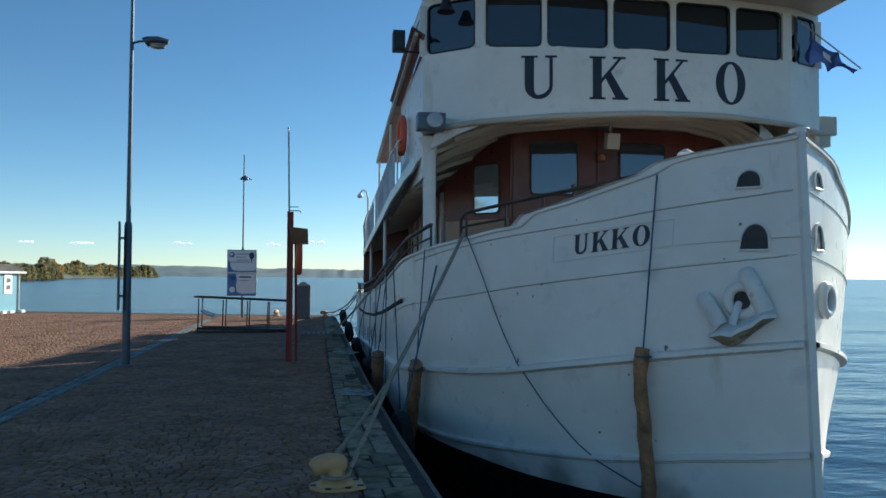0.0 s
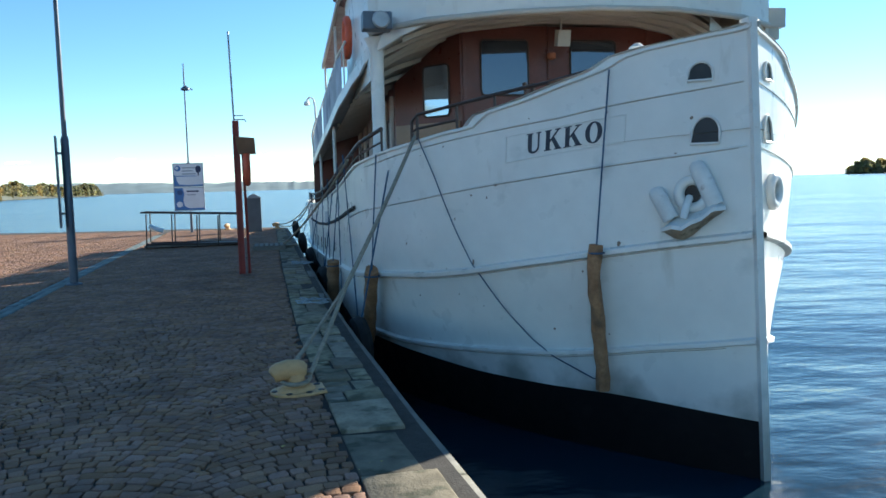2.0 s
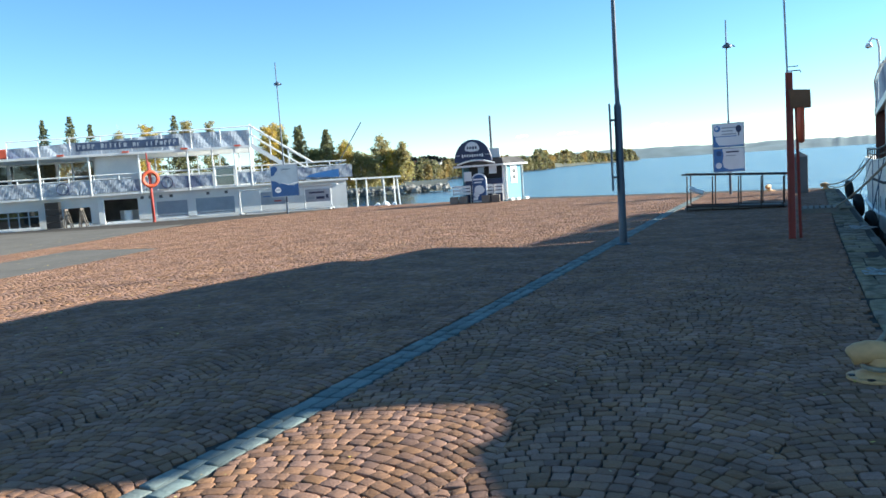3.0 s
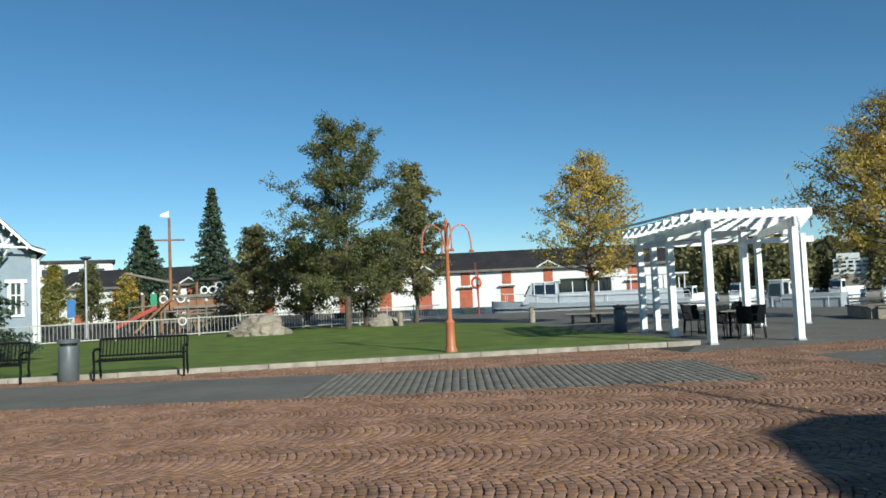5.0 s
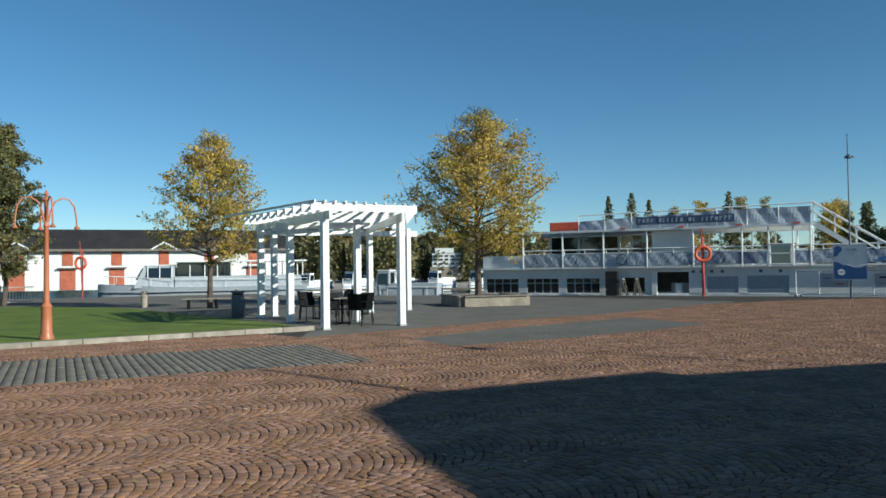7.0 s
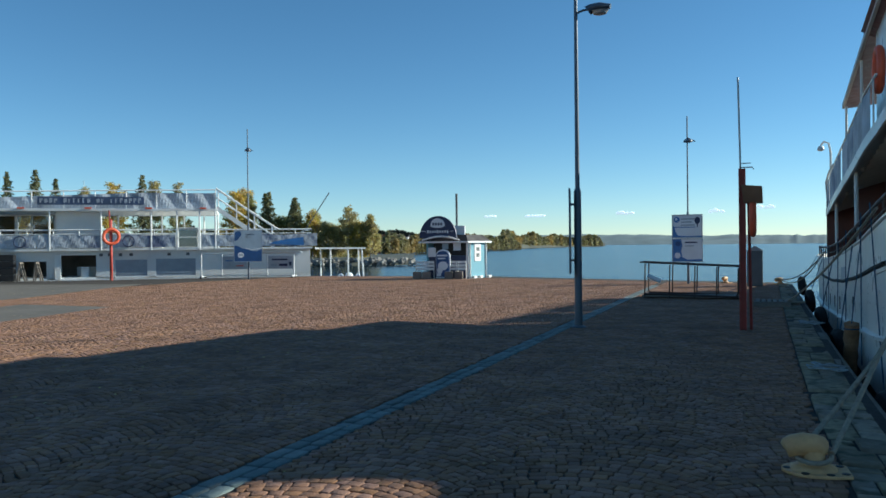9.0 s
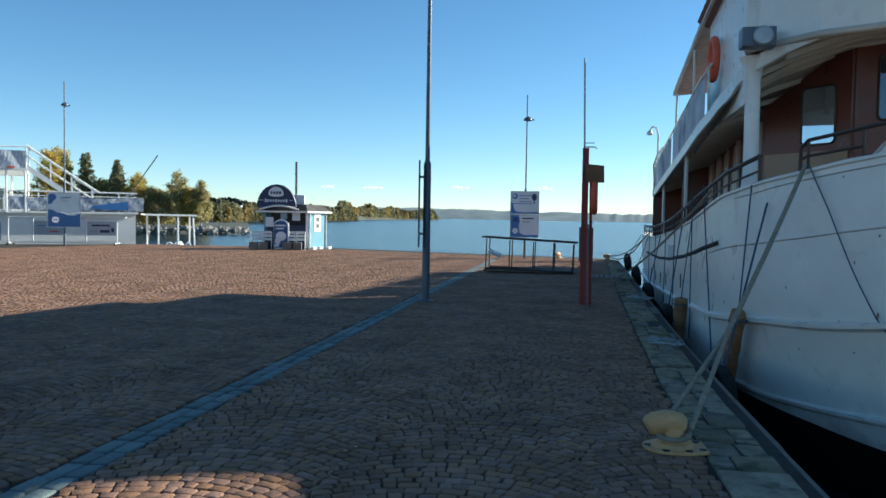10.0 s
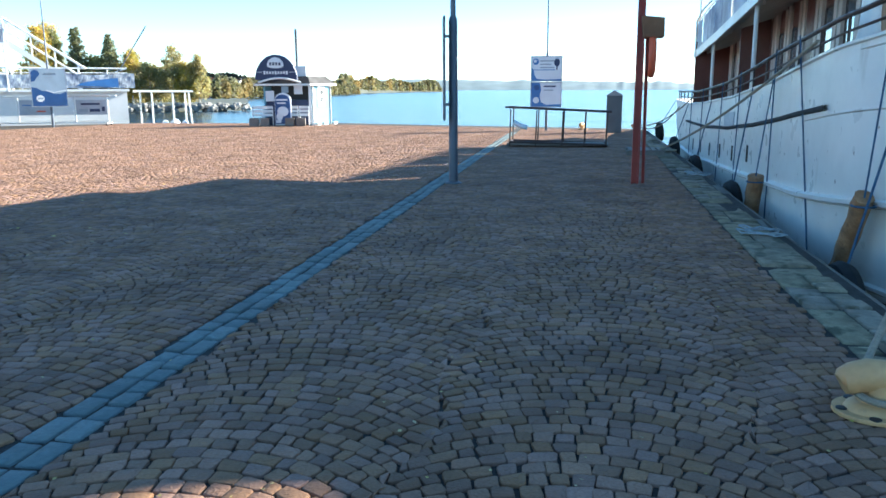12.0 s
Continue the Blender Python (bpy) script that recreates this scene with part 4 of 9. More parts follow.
for side in (-1, 1):
    part("canopy_edge", MB().bar((SX + side * 2.97, 11.3, can_z(11.3)), (SX + side * 2.97, 15, can_z(15)), 0.05, 0.1).bar((SX + side * 2.97, 15, can_z(15)), (SX + side * 2.97, 19.6, can_z(19.6)), 0.05, 0.1), M["soffit"], ship)
    for y in (16.2, 19.4):
        part("canopy_pole", MB().tube([(SX + side * 2.93, y, edge_z(y)), (SX + side * 2.93, y, can_z(y))], 0.025, 8), M["hull_white"], ship, smooth=True)
    # upper deck rail with cloth screens
    ys = np.linspace(13.2, 28, 40)
    part("upper_rail", MB().tube([(SX + side * edge_x(y), y, edge_z(y) + 0.85) for y in ys], 0.02, 6), M["hull_white"], ship, smooth=True)
    for y in np.arange(13.4, 28, 1.2):
        part("upper_rail_post", MB().tube([(SX + side * edge_x(y), y, edge_z(y)), (SX + side * edge_x(y), y, edge_z(y) + 0.85)], 0.014, 6), M["hull_white"], ship)
    for y in np.arange(13.45, 24, 2.4):
        part("rail_screen", MB().sheet(lambda yy, k: (SX + side * (edge_x(yy) + 0.02 + 0.012 * math.sin(yy * 9)), yy, edge_z(yy) + 0.12 + 0.66 * k), np.linspace(y, y + 2.25, 14), [0, 0.5, 1]), M["banner"], ship, "blue and white printed cloth screen", smooth=True, fix=False)

# pillars under the shelter deck
def pillar(x, y, r, z0, z1, flare):
    return MB().lathe([(r * 1.7, z0), (r * 1.15, z0 + 0.22), (r, z0 + 0.4), (r, z1 - flare), (r * 1.25, z1 - flare * 0.4), (r * 1.9, z1)], 14, (x, y, 0), 1.0, 1.0)


for side in (-1, 1):
    part("deck_pillar", pillar(SX + side * 2.74, 11.5, 0.095, 1.75, 3.6, 0.3), M["hull_white"], ship, "thick white steel pillar", smooth=True)
    for y in (16.2, 21.2, 25.5):
        part("deck_stanchion", MB().tube([(SX + side * (edge_x(y) - 0.06), y, deck_z(y)), (SX + side * (edge_x(y) - 0.06), y, edge_z(y))], 0.035, 8), M["hull_white"], ship, smooth=True)

# brown deckhouse
DH = [(2.85, 27.0), (2.85, 13.4), (3.72, 12.3), (7.75, 12.3), (7.85, 13.4), (7.6, 27.0)]
DH_TOP = [(2.5, 3.22), (3.22, 3.97), (3.97, 3.97), (3.97, 3.22), (3.22, 2.5)]
for i, (a, b) in enumerate(zip(DH, DH[1:])):
    dh = MB()
    wall_strip(dh, a, b, 0.7, 0.7, *DH_TOP[i], 0.08)
    part("deckhouse_wall", dh, M["brown_wood"], ship, "varnished brown wooden deckhouse wall")


def dh_window(a, b, t0, t1, z0, z1, gl="bright_glass"):
    """A framed window in the deckhouse wall from a to b."""
    p, q = lerp2(a, b, t0), lerp2(a, b, t1)
    d = Vector((q[0] - p[0], q[1] - p[1])).normalized()
    n = Vector((d.y, -d.x))
    o = lambda pt, k, z: (pt[0] + n.x * k, pt[1] + n.y * k, z)
    L, rr = math.dist(p, q), 0.07
    ring = []
    for cu, cz, a0 in ((0, 0, 180), (1, 0, 270), (1, 1, 0), (0, 1, 90)):
        mu, mz = (L - rr if cu else rr), (z1 - rr if cz else z0 + rr)
        ring += [(mu + rr * math.cos(radians(a0 + 30 * k)), mz + rr * math.sin(radians(a0 + 30 * k))) for k in range(4)]
    at = lambda u, z, k: (p[0] + d.x * u + n.x * k, p[1] + d.y * u + n.y * k, z)
    m = len(ring)
    w = part("deckhouse_window", MB().add([at(u, z, 0.0) for u, z in ring] + [at(u, z, 0.012) for u, z in ring], [tuple(range(m)), tuple(range(2 * m - 1, m - 1, -1))] + [(i, m + i, m + (i + 1) % m, (i + 1) % m) for i in range(m)]), M[gl], ship, "framed deckhouse window reflecting the sky")
    part("window_frame", MB().tube([at(u, z, 0.014) for u, z in ring + ring[:1]], 0.016, 6), M["rail_brown"], w, smooth=True)
    return w


for x0, x1 in ((4.05, 4.83), (5.54, 6.32), (7.08, 7.6)):
    t = lambda x: (x - 3.72) / (7.75 - 3.72)
    dh_window(DH[2], DH[3], t(x0), t(x1), 2.89, 3.75, "mid_glass")
dh_window(DH[1], DH[2], 0.455, 0.84, 2.60, 3.41)
for x in (3.78, 5.18, 6.88, 7.71):
    part("wall_batten", MB().box((x, 12.275, 3.2), (0.05, 0.03, 1.5)), M["brown_wood"], ship, bevel=0.005)
# side wall: pale pilasters between narrow windows and door openings
for i, y in enumerate(np.arange(13.75, 26, 1.02)):
    L = 27.0 - 13.4
    zd = deck_z(y)
    if i % 3 == 2:
        part("side_door", MB().box((2.835, y + 0.32, zd + 0.85), (0.03, 0.6, 1.7)), M["brown_wood"], ship, "dark varnished side door", bevel=0.01)
    else:
        dh_window(DH[0], DH[1], 1 - (y + 0.55 - 13.4) / L, 1 - (y + 0.12 - 13.4) / L, zd + 0.55, zd + 1.35)
    for o in (-0.06, 0.72):
        part("side_pilaster", MB().box((2.825, y + o, zd + 0.85), (0.06, 0.16, 1.75)), M["pilaster"], ship, "cream-painted pilaster", bevel=0.008)
part("deckhouse_panel", MB().hexa([(2.86, 13.36, 1.2), (3.70, 12.30, 1.2), (3.68, 12.28, 1.2), (2.84, 13.34, 1.2)], [(2.86, 13.36, 2.50), (3.70, 12.30, 2.50), (3.68, 12.28, 2.50), (2.84, 13.34, 2.50)]), M["tan_wood"], ship)
part("aft_bulkhead", MB().box((2.42, 24.3, 1.75), (0.85, 0.06, 1.7)), M["brown_wood"], ship, "brown wooden cross wall on the side deck")
part("aft_bulkhead", MB().box((2.55, 19.2, 1.95), (0.55, 0.06, 1.9)), M["brown_wood"], ship)
part("faded_name_plate", MB().hexa([on_hull(16.9, 0.75, -1, 0.0), on_hull(18.0, 0.70, -1, 0.0), on_hull(18.0, 0.70, -1, 0.01), on_hull(16.9, 0.75, -1, 0.01)], [on_hull(16.9, 1.02, -1, 0.0), on_hull(18.0, 0.97, -1, 0.0), on_hull(18.0, 0.97, -1, 0.01), on_hull(16.9, 1.02, -1, 0.01)]), M["sign_grey"], ship, "faded pale blue plate")
# fittings under the bridge
part("flood_light", MB().box((5.15, 11.6, 3.66), (0.2, 0.16, 0.24), rx=12).tube([(5.15, 11.66, 3.8), (5.15, 11.66, 3.95)], 0.02), M["soffit"], ship, "grey floodlight under the bridge", bevel=0.03)
part("wall_lamp", MB().lathe([(0.03, -0.06), (0.07, -0.04), (0.07, 0.03), (0.03, 0.05)], 12, (5.2, 12.22, 3.5)), M["lamp_orange"], ship, smooth=True)
box = part("search_light_box", MB().box((2.26, 11.04, 3.74), (0.40, 0.26, 0.24)), M["lamp_grey"], ship, "grey boxed searchlight on the deck lip", bevel=0.02)
part("lamp_face", MB().lathe([(0.10, 0.0), (0.12, 0.02), (0.1, 0.04)], 16, (0, 0, 0)).add([], []), M["steel"], box, smooth=True).matrix_parent_inverse = pose(2.30, 10.90, 3.74, 90)
box2 = part("side_light", MB().box((1.85, 11.6, 5.04), (0.18, 0.2, 0.3)), M["black"], ship, "black navigation side light", bevel=0.02)
part("bracket", MB().tube([(1.9, 11.6, 4.9), (2.22, 11.6, 4.88)], 0.015), M["black"], box2)
part("bell", MB().lathe([(0.13, 0.0), (0.11, 0.03), (0.075, 0.1), (0.06, 0.17), (0.02, 0.2)], 14, (2.45, 10.9, 5.28)), M["black"], ship, "small bell by the window", smooth=True)


def ring_tube(c, r, thick, axis=(1, 0, 0), n=24, m=8):
    c, ax_ = Vector(c), Vector(axis).normalized()
    a = ax_.orthogonal().normalized()
    b = ax_.cross(a)
    return MB().tube([c + (a * math.cos(2 * math.pi * i / n) + b * math.sin(2 * math.pi * i / n)) * r for i in range(n + 1)], thick, m)


tagged(new("life_ring", mesh_of("life_ring", ring_tube((2.10, 13.6, 4.0), 0.30, 0.06), M["buoy_orange"], True)), "orange life ring hung on the ship's bridge side", "life ring")
# swan-neck lamp on the upper deck
part("deck_lamp", MB().tube([(2.15, 25.0, 2.3), (2.15, 25.0, 4.0), (2.1, 25.0, 4.25), (1.98, 25.0, 4.3), (1.9, 25, 4.2)], 0.03, 8).lathe([(0.06, 0.1), (0.1, 0.0), (0.04, -0.04)], 10, (1.9, 25, 4.08)), M["hull_white"], ship, "white swan-neck deck lamp", smooth=True)
part("stern_rail", MB().tube([(2.05, 24.6, 2.4), (1.98, 24.2, 3.1), (2.0, 23.2, 3.3), (2.0, 21.5, 3.35)], 0.025, 8), M["hull_white"], ship, smooth=True)
# sun side: bridge wing and flag
part("bridge_wing", MB().box((8.4, 11.7, 3.95), (0.6, 0.9, 0.3)).box((8.5, 11.7, 3.75), (0.25, 0.8, 0.25)), M["soffit"], ship, bevel=0.02)
flag = thing("signal_flag", "dark blue flag with white marks on a short staff", "flag", (8.05, 11.0, 4.8))
part("staff", MB().tube([(7.9, 10.95, 5.45), (8.75, 10.75, 4.72)], 0.012), M["steel"], flag)


def flag_place(u, v):
    return (8.0 + 0.62 * u + 0.04 * math.sin(7 * v + 5 * u), 10.9 - 0.15 * u + 0.07 * math.sin(9 * u + 3 * v), 5.2 - 0.42 * u - 0.42 * v * (1 - 0.75 * u) + 0.05 * math.sin(11 * u))


part("cloth", MB().sheet(flag_place, np.linspace(0, 1, 14), np.linspace(0, 1, 6)), M["flag_blue"], flag, smooth=True)
part("emblem", MB().sheet(lambda u, v: tuple(Vector(flag_place(0.3 + 0.16 * u, 0.25 + 0.35 * v)) + Vector((0, -0.012, 0))), [0, 0.5, 1], [0, 0.5, 1]), M["sign_white"], flag, fix=False)
# small hand bollard and rope gear on the fore deck
part("fairlead", MB().lathe([(0.16, 0), (0.16, 0.05), (0.08, 0.08), (0.08, 0.2), (0.14, 0.23), (0.14, 0.27)], 14, (2.75, 9.9, 1.78)), M["rail_brown"], ship, smooth=True)
for x, y in ((3.55, 8.55), (3.66, 8.62)):
    part("rope_bitt", MB().tube([(x, y, 1.75), (x, y, 2.52), (x - 0.02, y, 2.6)], 0.028, 8), M["rail_brown"], ship, "small dark bitt", smooth=True)
part("deck_cleat", MB().lathe([(0.06, 0), (0.06, 0.12), (0.1, 0.14), (0.09, 0.2), (0.03, 0.24)], 12, (4.75, 8.3, 2.75)), M["hull_white"], ship, smooth=True)

# ---- things on the quay ----
def bollard(base, turn=0.0, label="yellow-painted cast iron mooring bollard on a bolted plate"):
    b = thing("bollard", label, "bollard", (0, 0, 0), group="mooring bollards")
    plate = [(0.25 * math.cos(math.pi * (0.5 + k / 12)), 0.215 * math.sin(math.pi * (0.5 + k / 12))) for k in range(13)] + [(0.12, -0.215), (0.27, -0.17), (0.285, 0.16), (0.12, 0.215)]
    part("base_plate", MB().prism(plate[::-1], 0.0, 0.022), M["yellow"], b, bevel=0.006)
    part("foot_dome", MB().lathe([(0.19, 0.02), (0.175, 0.04), (0.14, 0.055), (0.12, 0.06)], 24, (0, 0, 0), 1.0, 0.85), M["yellow"], b, smooth=True)
    # thin black discs on the plate show the shade in its bolt holes
    for x, y in ((-0.205, 0.0), (-0.09, -0.165), (-0.09, 0.165), (0.1, -0.17), (0.1, 0.17), (0.225, -0.115), (0.225, 0.115)):
        part("bolt", MB().lathe([(0.033, 0), (0.033, 0.006), (0.02, 0.008)], 12, (x, y, 0.02)), M["black"], b)
    part("neck", MB().lathe([(0.125, 0.05), (0.105, 0.07), (0.09, 0.11), (0.092, 0.15)], 20), M["yellow"], b, smooth=True)
    pts = [(-0.225, 0.15), (-0.215, 0.155), (-0.17, 0.17), (-0.08, 0.185), (0.02, 0.18), (0.075, 0.172), (0.105, 0.168)]
    head = MB().tube([(x, 0, z) for x, z in pts], 0.072, 14)
    for i, k in enumerate((0.6, 0.9, 1.05, 1.1, 1.08, 0.98, 0.62)):
        for j in range(14):
            x, y, z = head.v[i * 14 + j]
            head.v[i * 14 + j] = (x, y * k * 1.15, pts[i][1] + (z - pts[i][1]) * k)
    part("head", head, M["yellow"], b, smooth=True)
    b.matrix_basis = pose(*base, 0, 0, turn) @ Matrix.Diagonal((0.77, 0.77, 0.95, 1))
    return b


near_bollard = bollard((0.89, 6.07, 0.0), 8)
copy_thing(near_bollard, pose(0.85, 30.6, 0.0, 0, 0, 20))
copy_thing(near_bollard, pose(-1.0, 31.3, 0.0, 0, 0, 60))


def rope_between(name, a, b, sag, r, material, label, group="", n=18):
    a, b = Vector(a), Vector(b)
    pts = [a.lerp(b, i / n) - Vector((0, 0, sag * 4 * (i / n) * (1 - i / n))) for i in range(n + 1)]
    return solid(name, MB().tube(pts, r, 7), material, label, "rope", group=group, smooth=True)


chock = on_hull(9.22, 2.07, -1, 0.02)
splice = Vector((0.93, 6.12, 0.12)).lerp(chock, 0.30) - Vector((0, 0, 0.05))
rope_between("mooring_rope", splice, chock, 0.03, 0.021, M["rope"], "thick beige mooring rope from bollard to bow", "bow ropes")
for a in ((1.00, 6.07, 0.13), (0.84, 6.19, 0.13)):
    rope_between("mooring_rope", a, splice, 0.01, 0.018, M["rope"], "strand of a spliced mooring rope looped on a bollard", "bow ropes", n=8)
loop = [Vector((0.89 + 0.108 * math.cos(a), 6.07 + 0.105 * math.sin(a), 0.11 + 0.03 * math.sin(a))) for a in [2 * math.pi * i / 20 for i in range(21)]]
solid("rope_loop", MB().tube(loop, 0.016, 7), M["rope"], "beige rope loop round the bollard neck", "rope", smooth=True)
rope_between("mooring_rope", (0.9, 20.9, 0.05), on_hull(11.6, 1.9, -1, 0.05), 0.15, 0.02, M["rope"], "beige mooring rope along the ship side", "side ropes")
rope_between("mooring_rope", (0.85, 30.6, 0.2), on_hull(23.2, 1.2, -1, 0.03), 0.25, 0.018, M["rope"], "beige mooring rope along the ship side", "side ropes")
rope_between("mooring_rope", (0.85, 30.6, 0.2), on_hull(26.5, 0.9, -1, 0.03), 0.35, 0.018, M["rope"], "beige mooring rope along the ship side", "side ropes")
# slack light line over the bow
slack_z = curve([7.56, 7.70, 7.89, 8.07, 8.26, 8.40, 8.65, 8.93, 9.15], [-0.50, -0.42, -0.31, -0.13, 0.18, 0.56, 1.03, 1.64, 2.05])
pts = [on_hull(y, slack_z(y), -1, 0.04) for y in np.linspace(9.15, 7.5, 22)]
solid("slack_line", MB().tube(pts, 0.0065, 6), M["blue_rope"], "thin blue line hanging slack over the bow", "rope", smooth=True)


def log_fender(y, z0, z1, r, lean=0.0, hang=2.4):
    f = thing("log_fender", "worn brown wooden log fender hung on a blue rope", "fender", on_hull(y, z0, -1, r + 0.05), group="log fenders")
    n = 12
    pts = []
    for i in range(n + 1):
        z = z1 + (z0 - z1) * i / n
        p = on_hull(y + lean * i / n, max(z, -0.5), -1, r + 0.07)
        pts.append((p.x, p.y, z))
    mb = MB().tube(pts, r, 14)
    g = random.Random(int(y * 10))
    mb.v = [(a + g.uniform(-1, 1) * 0.012, b + g.uniform(-1, 1) * 0.012, c) for a, b, c in mb.v]
    part("log", mb, M["log"], f, smooth=True)
    top = on_hull(y, min(hang, hull_top(y)), -1, 0.035)
    part("hanging_rope", MB().tube([(pts[0][0], pts[0][1], z1 - 0.03), (pts[0][0] * 0.5 + top.x * 0.5, pts[0][1] * 0.5 + top.y * 0.5, (z1 + top.z) / 2), top], 0.0085, 6), M["blue_rope"], f, smooth=True)
    part("lashing", MB().tube([(pts[0][0] + (r + 0.01) * math.cos(a), pts[0][1] + (r + 0.01) * math.sin(a), z1 - 0.08) for a in [2 * math.pi * i / 14 for i in range(15)]], 0.01, 5), M["blue_rope"], f)
    return f


log_fender(7.40, -0.57, 0.89, 0.064, 0.07, 2.57)
log_fender(10.0, -0.62, 0.47, 0.088, 0.85, 2.2)
log_fender(13.75, -0.75, 0.25, 0.10, 0.3, 1.9)


def tyre_fender(y, z):
    f = thing("tyre_fender", "black rubber tyre fender between hull and quay", "fender", (quay_out(y) + 0.22, y, z), group="tyre fenders")
    part("tyre", ring_tube((quay_out(y) + 0.22, y, z), 0.22, 0.1, (1, 0.15, 0.1)), M["rubber"], f, smooth=True)
    part("hanging_rope", MB().tube([(quay_out(y) + 0.22, y, z + 0.2), on_hull(y + 0.1, min(1.7, hull_top(y)), -1, 0.03)], 0.011, 6), M["blue_rope"], f)
    return f


for y, z in ((9.6, -0.36), (15.1, -0.28), (19.6, -0.25), (24.0, -0.12), (28.8, 0.05)):
    tyre_fender(y, z)
for y, dy in ((12.4, -0.9), (13.6, 0.0), (16.2, 0.2), (18.1, 0.3), (21.0, 0.2), (23.2, 0.1)):
    a, b = on_hull(y, rail_top(y), -1, 0.03), on_hull(y + dy, -0.35, -1, 0.03)
    solid("hanging_line", MB().tube([a.lerp(b, k / 8) + Vector((-0.02, 0, 0)) for k in range(9)], 0.009, 6), M["blue_rope"], "thin blue line hanging down the hull", "rope", group="hanging lines")


# street lamp with a panel
def street_lamp(base, h_thick, h_top, head_z, reach, label, yaw=0.0, simple=False):
    s = thing("street_lamp", label, "street lamp", (0, 0, 0), group="harbour street lamps")
    part("foot", MB().lathe([(0.13, 0), (0.13, 0.02), (0.075, 0.04)], 14), M["lamp_grey"], s)
    part("lower_pole", MB().lathe([(0.07, 0.0), (0.066, h_thick), (0.05, h_thick + 0.06)], 14), M["lamp_grey"], s, "blue-grey painted steel pole", smooth=True)
    part("upper_pole", MB().lathe([(0.042, h_thick), (0.034, head_z), (0.026, h_top)], 12), M["lamp_grey"], s, smooth=True)
    if reach > 0.1:
        part("arm", MB().tube([(0, 0, head_z), (0.12, 0, head_z + 0.04), (reach * 0.6, 0, head_z + 0.06)], 0.02, 8), M["lamp_grey"], s)
    hd = MB().tube([(reach * 0.35, 0, head_z + 0.02), (reach * 0.45, 0, head_z + 0.06), (reach * 0.7, 0, head_z + 0.09), (reach, 0, head_z + 0.05)], 0.1, 14, 0.05)
    hd.v = [(x, y * 1.35, head_z + 0.05 + (z - head_z - 0.05) * 0.9) for x, y, z in hd.v]
    head = part("head", hd, M["lamp_grey"], s, "dark flat oval luminaire", smooth=True)
    part("lens", MB().lathe([(0.12, 0.0), (0.09, -0.06), (0.03, -0.08)], 14, (reach * 0.7, 0, head_z + 0.0), 1.3, 0.9), M["steel"], head, smooth=True)
    s.matrix_basis = pose(*base, 0, 0, yaw)
    return s


lamp1 = street_lamp((-2.56, 14.33, 0.0), 2.42, 6.6, 5.60, 0.62, "tall blue-grey harbour street lamp with oval head", 0)
panel = thing("pole_sign", "thin upright grey sign plate bracketed to a lamp pole", "sign", (-2.68, 14.2, 0.98))
part("sign_plate", MB().box((-2.70, 14.33, 1.72), (0.03, 0.7, 1.5), rz=12.5), M["lamp_grey"], panel, bevel=0.006)
for z in (1.2, 2.2):
    part("bracket", MB().box((-2.64, 14.33, z), (0.1, 0.04, 0.04)), M["steel"], panel)


def small_lamp(base, top, head, label):
    s = thing("street_lamp", label, "street lamp", base, group="harbour street lamps")
    x, y, z = base
    part("pole", MB().lathe([(0.05, 0.0), (0.045, 2.6), (0.03, 2.65), (0.022, top)], 10, base), M["lamp_grey"], s, smooth=True)
    hd = part("head", MB().lathe([(0.03, 0.16), (0.16, 0.06), (0.17, 0.0), (0.1, -0.02)], 14, (x + 0.03, y, head)), M["lamp_grey"], s, smooth=True)
    part("arm", MB().tube([(x, y, head + 0.1), (x + 0.2, y, head + 0.05), (x + 0.28, y, head)], 0.02), M["lamp_grey"], hd)
    return s


small_lamp((-2.24, 30.5, 0), 6.15, 5.2, "slim grey street lamp carrying two notice boards")


def notice_board(c, w, h, art, label, yaw=0.0, shapes=()):
    """A flat printed board; art: blocks (u, v, du, dv, material) as shares of the face, shapes: printed outlines."""
    b = thing("notice_board", label, "sign", (0, 0, 0), group="harbour notice boards")
    part("plate", MB().box((0, 0, h / 2), (w, 0.03, h)), M["sign_white"], b, bevel=0.004)
    fr = MB()
    for cx, cz, sx, sz in ((0, 0.015, w, 0.03), (0, h - 0.015, w, 0.03), (-w / 2 + 0.015, h / 2, 0.03, h), (w / 2 - 0.015, h / 2, 0.03, h)):
        fr.box((cx, -0.018, cz), (sx, 0.012, sz))
    part("border", fr, M["sign_grey"], b)
    for nm, u, v, du, dv, mt in art:
        part(nm, MB().box(((u + du / 2 - 0.5) * w, -0.018, (v + dv / 2) * h), (du * w, 0.006, dv * h)), M[mt], b)
    for k, (nm, outline, mt) in enumerate(shapes):
        n = len(outline)
        part(nm, MB().add([((u - 0.5) * w, -d - 0.0012 * k, v * h) for d in (0.0245, 0.017) for u, v in outline], [tuple(range(n)), tuple(range(2 * n - 1, n - 1, -1))] + [(i, n + i, n + (i + 1) % n, (i + 1) % n) for i in range(n)]), M[mt], b)
    b.matrix_basis = pose(*c, 0, 0, yaw)
    return b


def disc(u, v, r, tall=1.0, n=18):
    """An oval outline on a board's face."""
    return [(u + r * math.cos(2 * math.pi * i / n), v + r * tall * math.sin(2 * math.pi * i / n)) for i in range(n)]


bars = [("text_bar", 0.3, 0.78 - 0.13 * i, 0.45 - 0.1 * (i % 2), 0.05, "sign_grey") for i in range(3)]
wave = [(0.03, 0.03), (0.97, 0.03), (0.97, 0.09), (0.5, 0.07), (0.2, 0.1), (0.12, 0.26), (0.09, 0.45), (0.03, 0.55)]
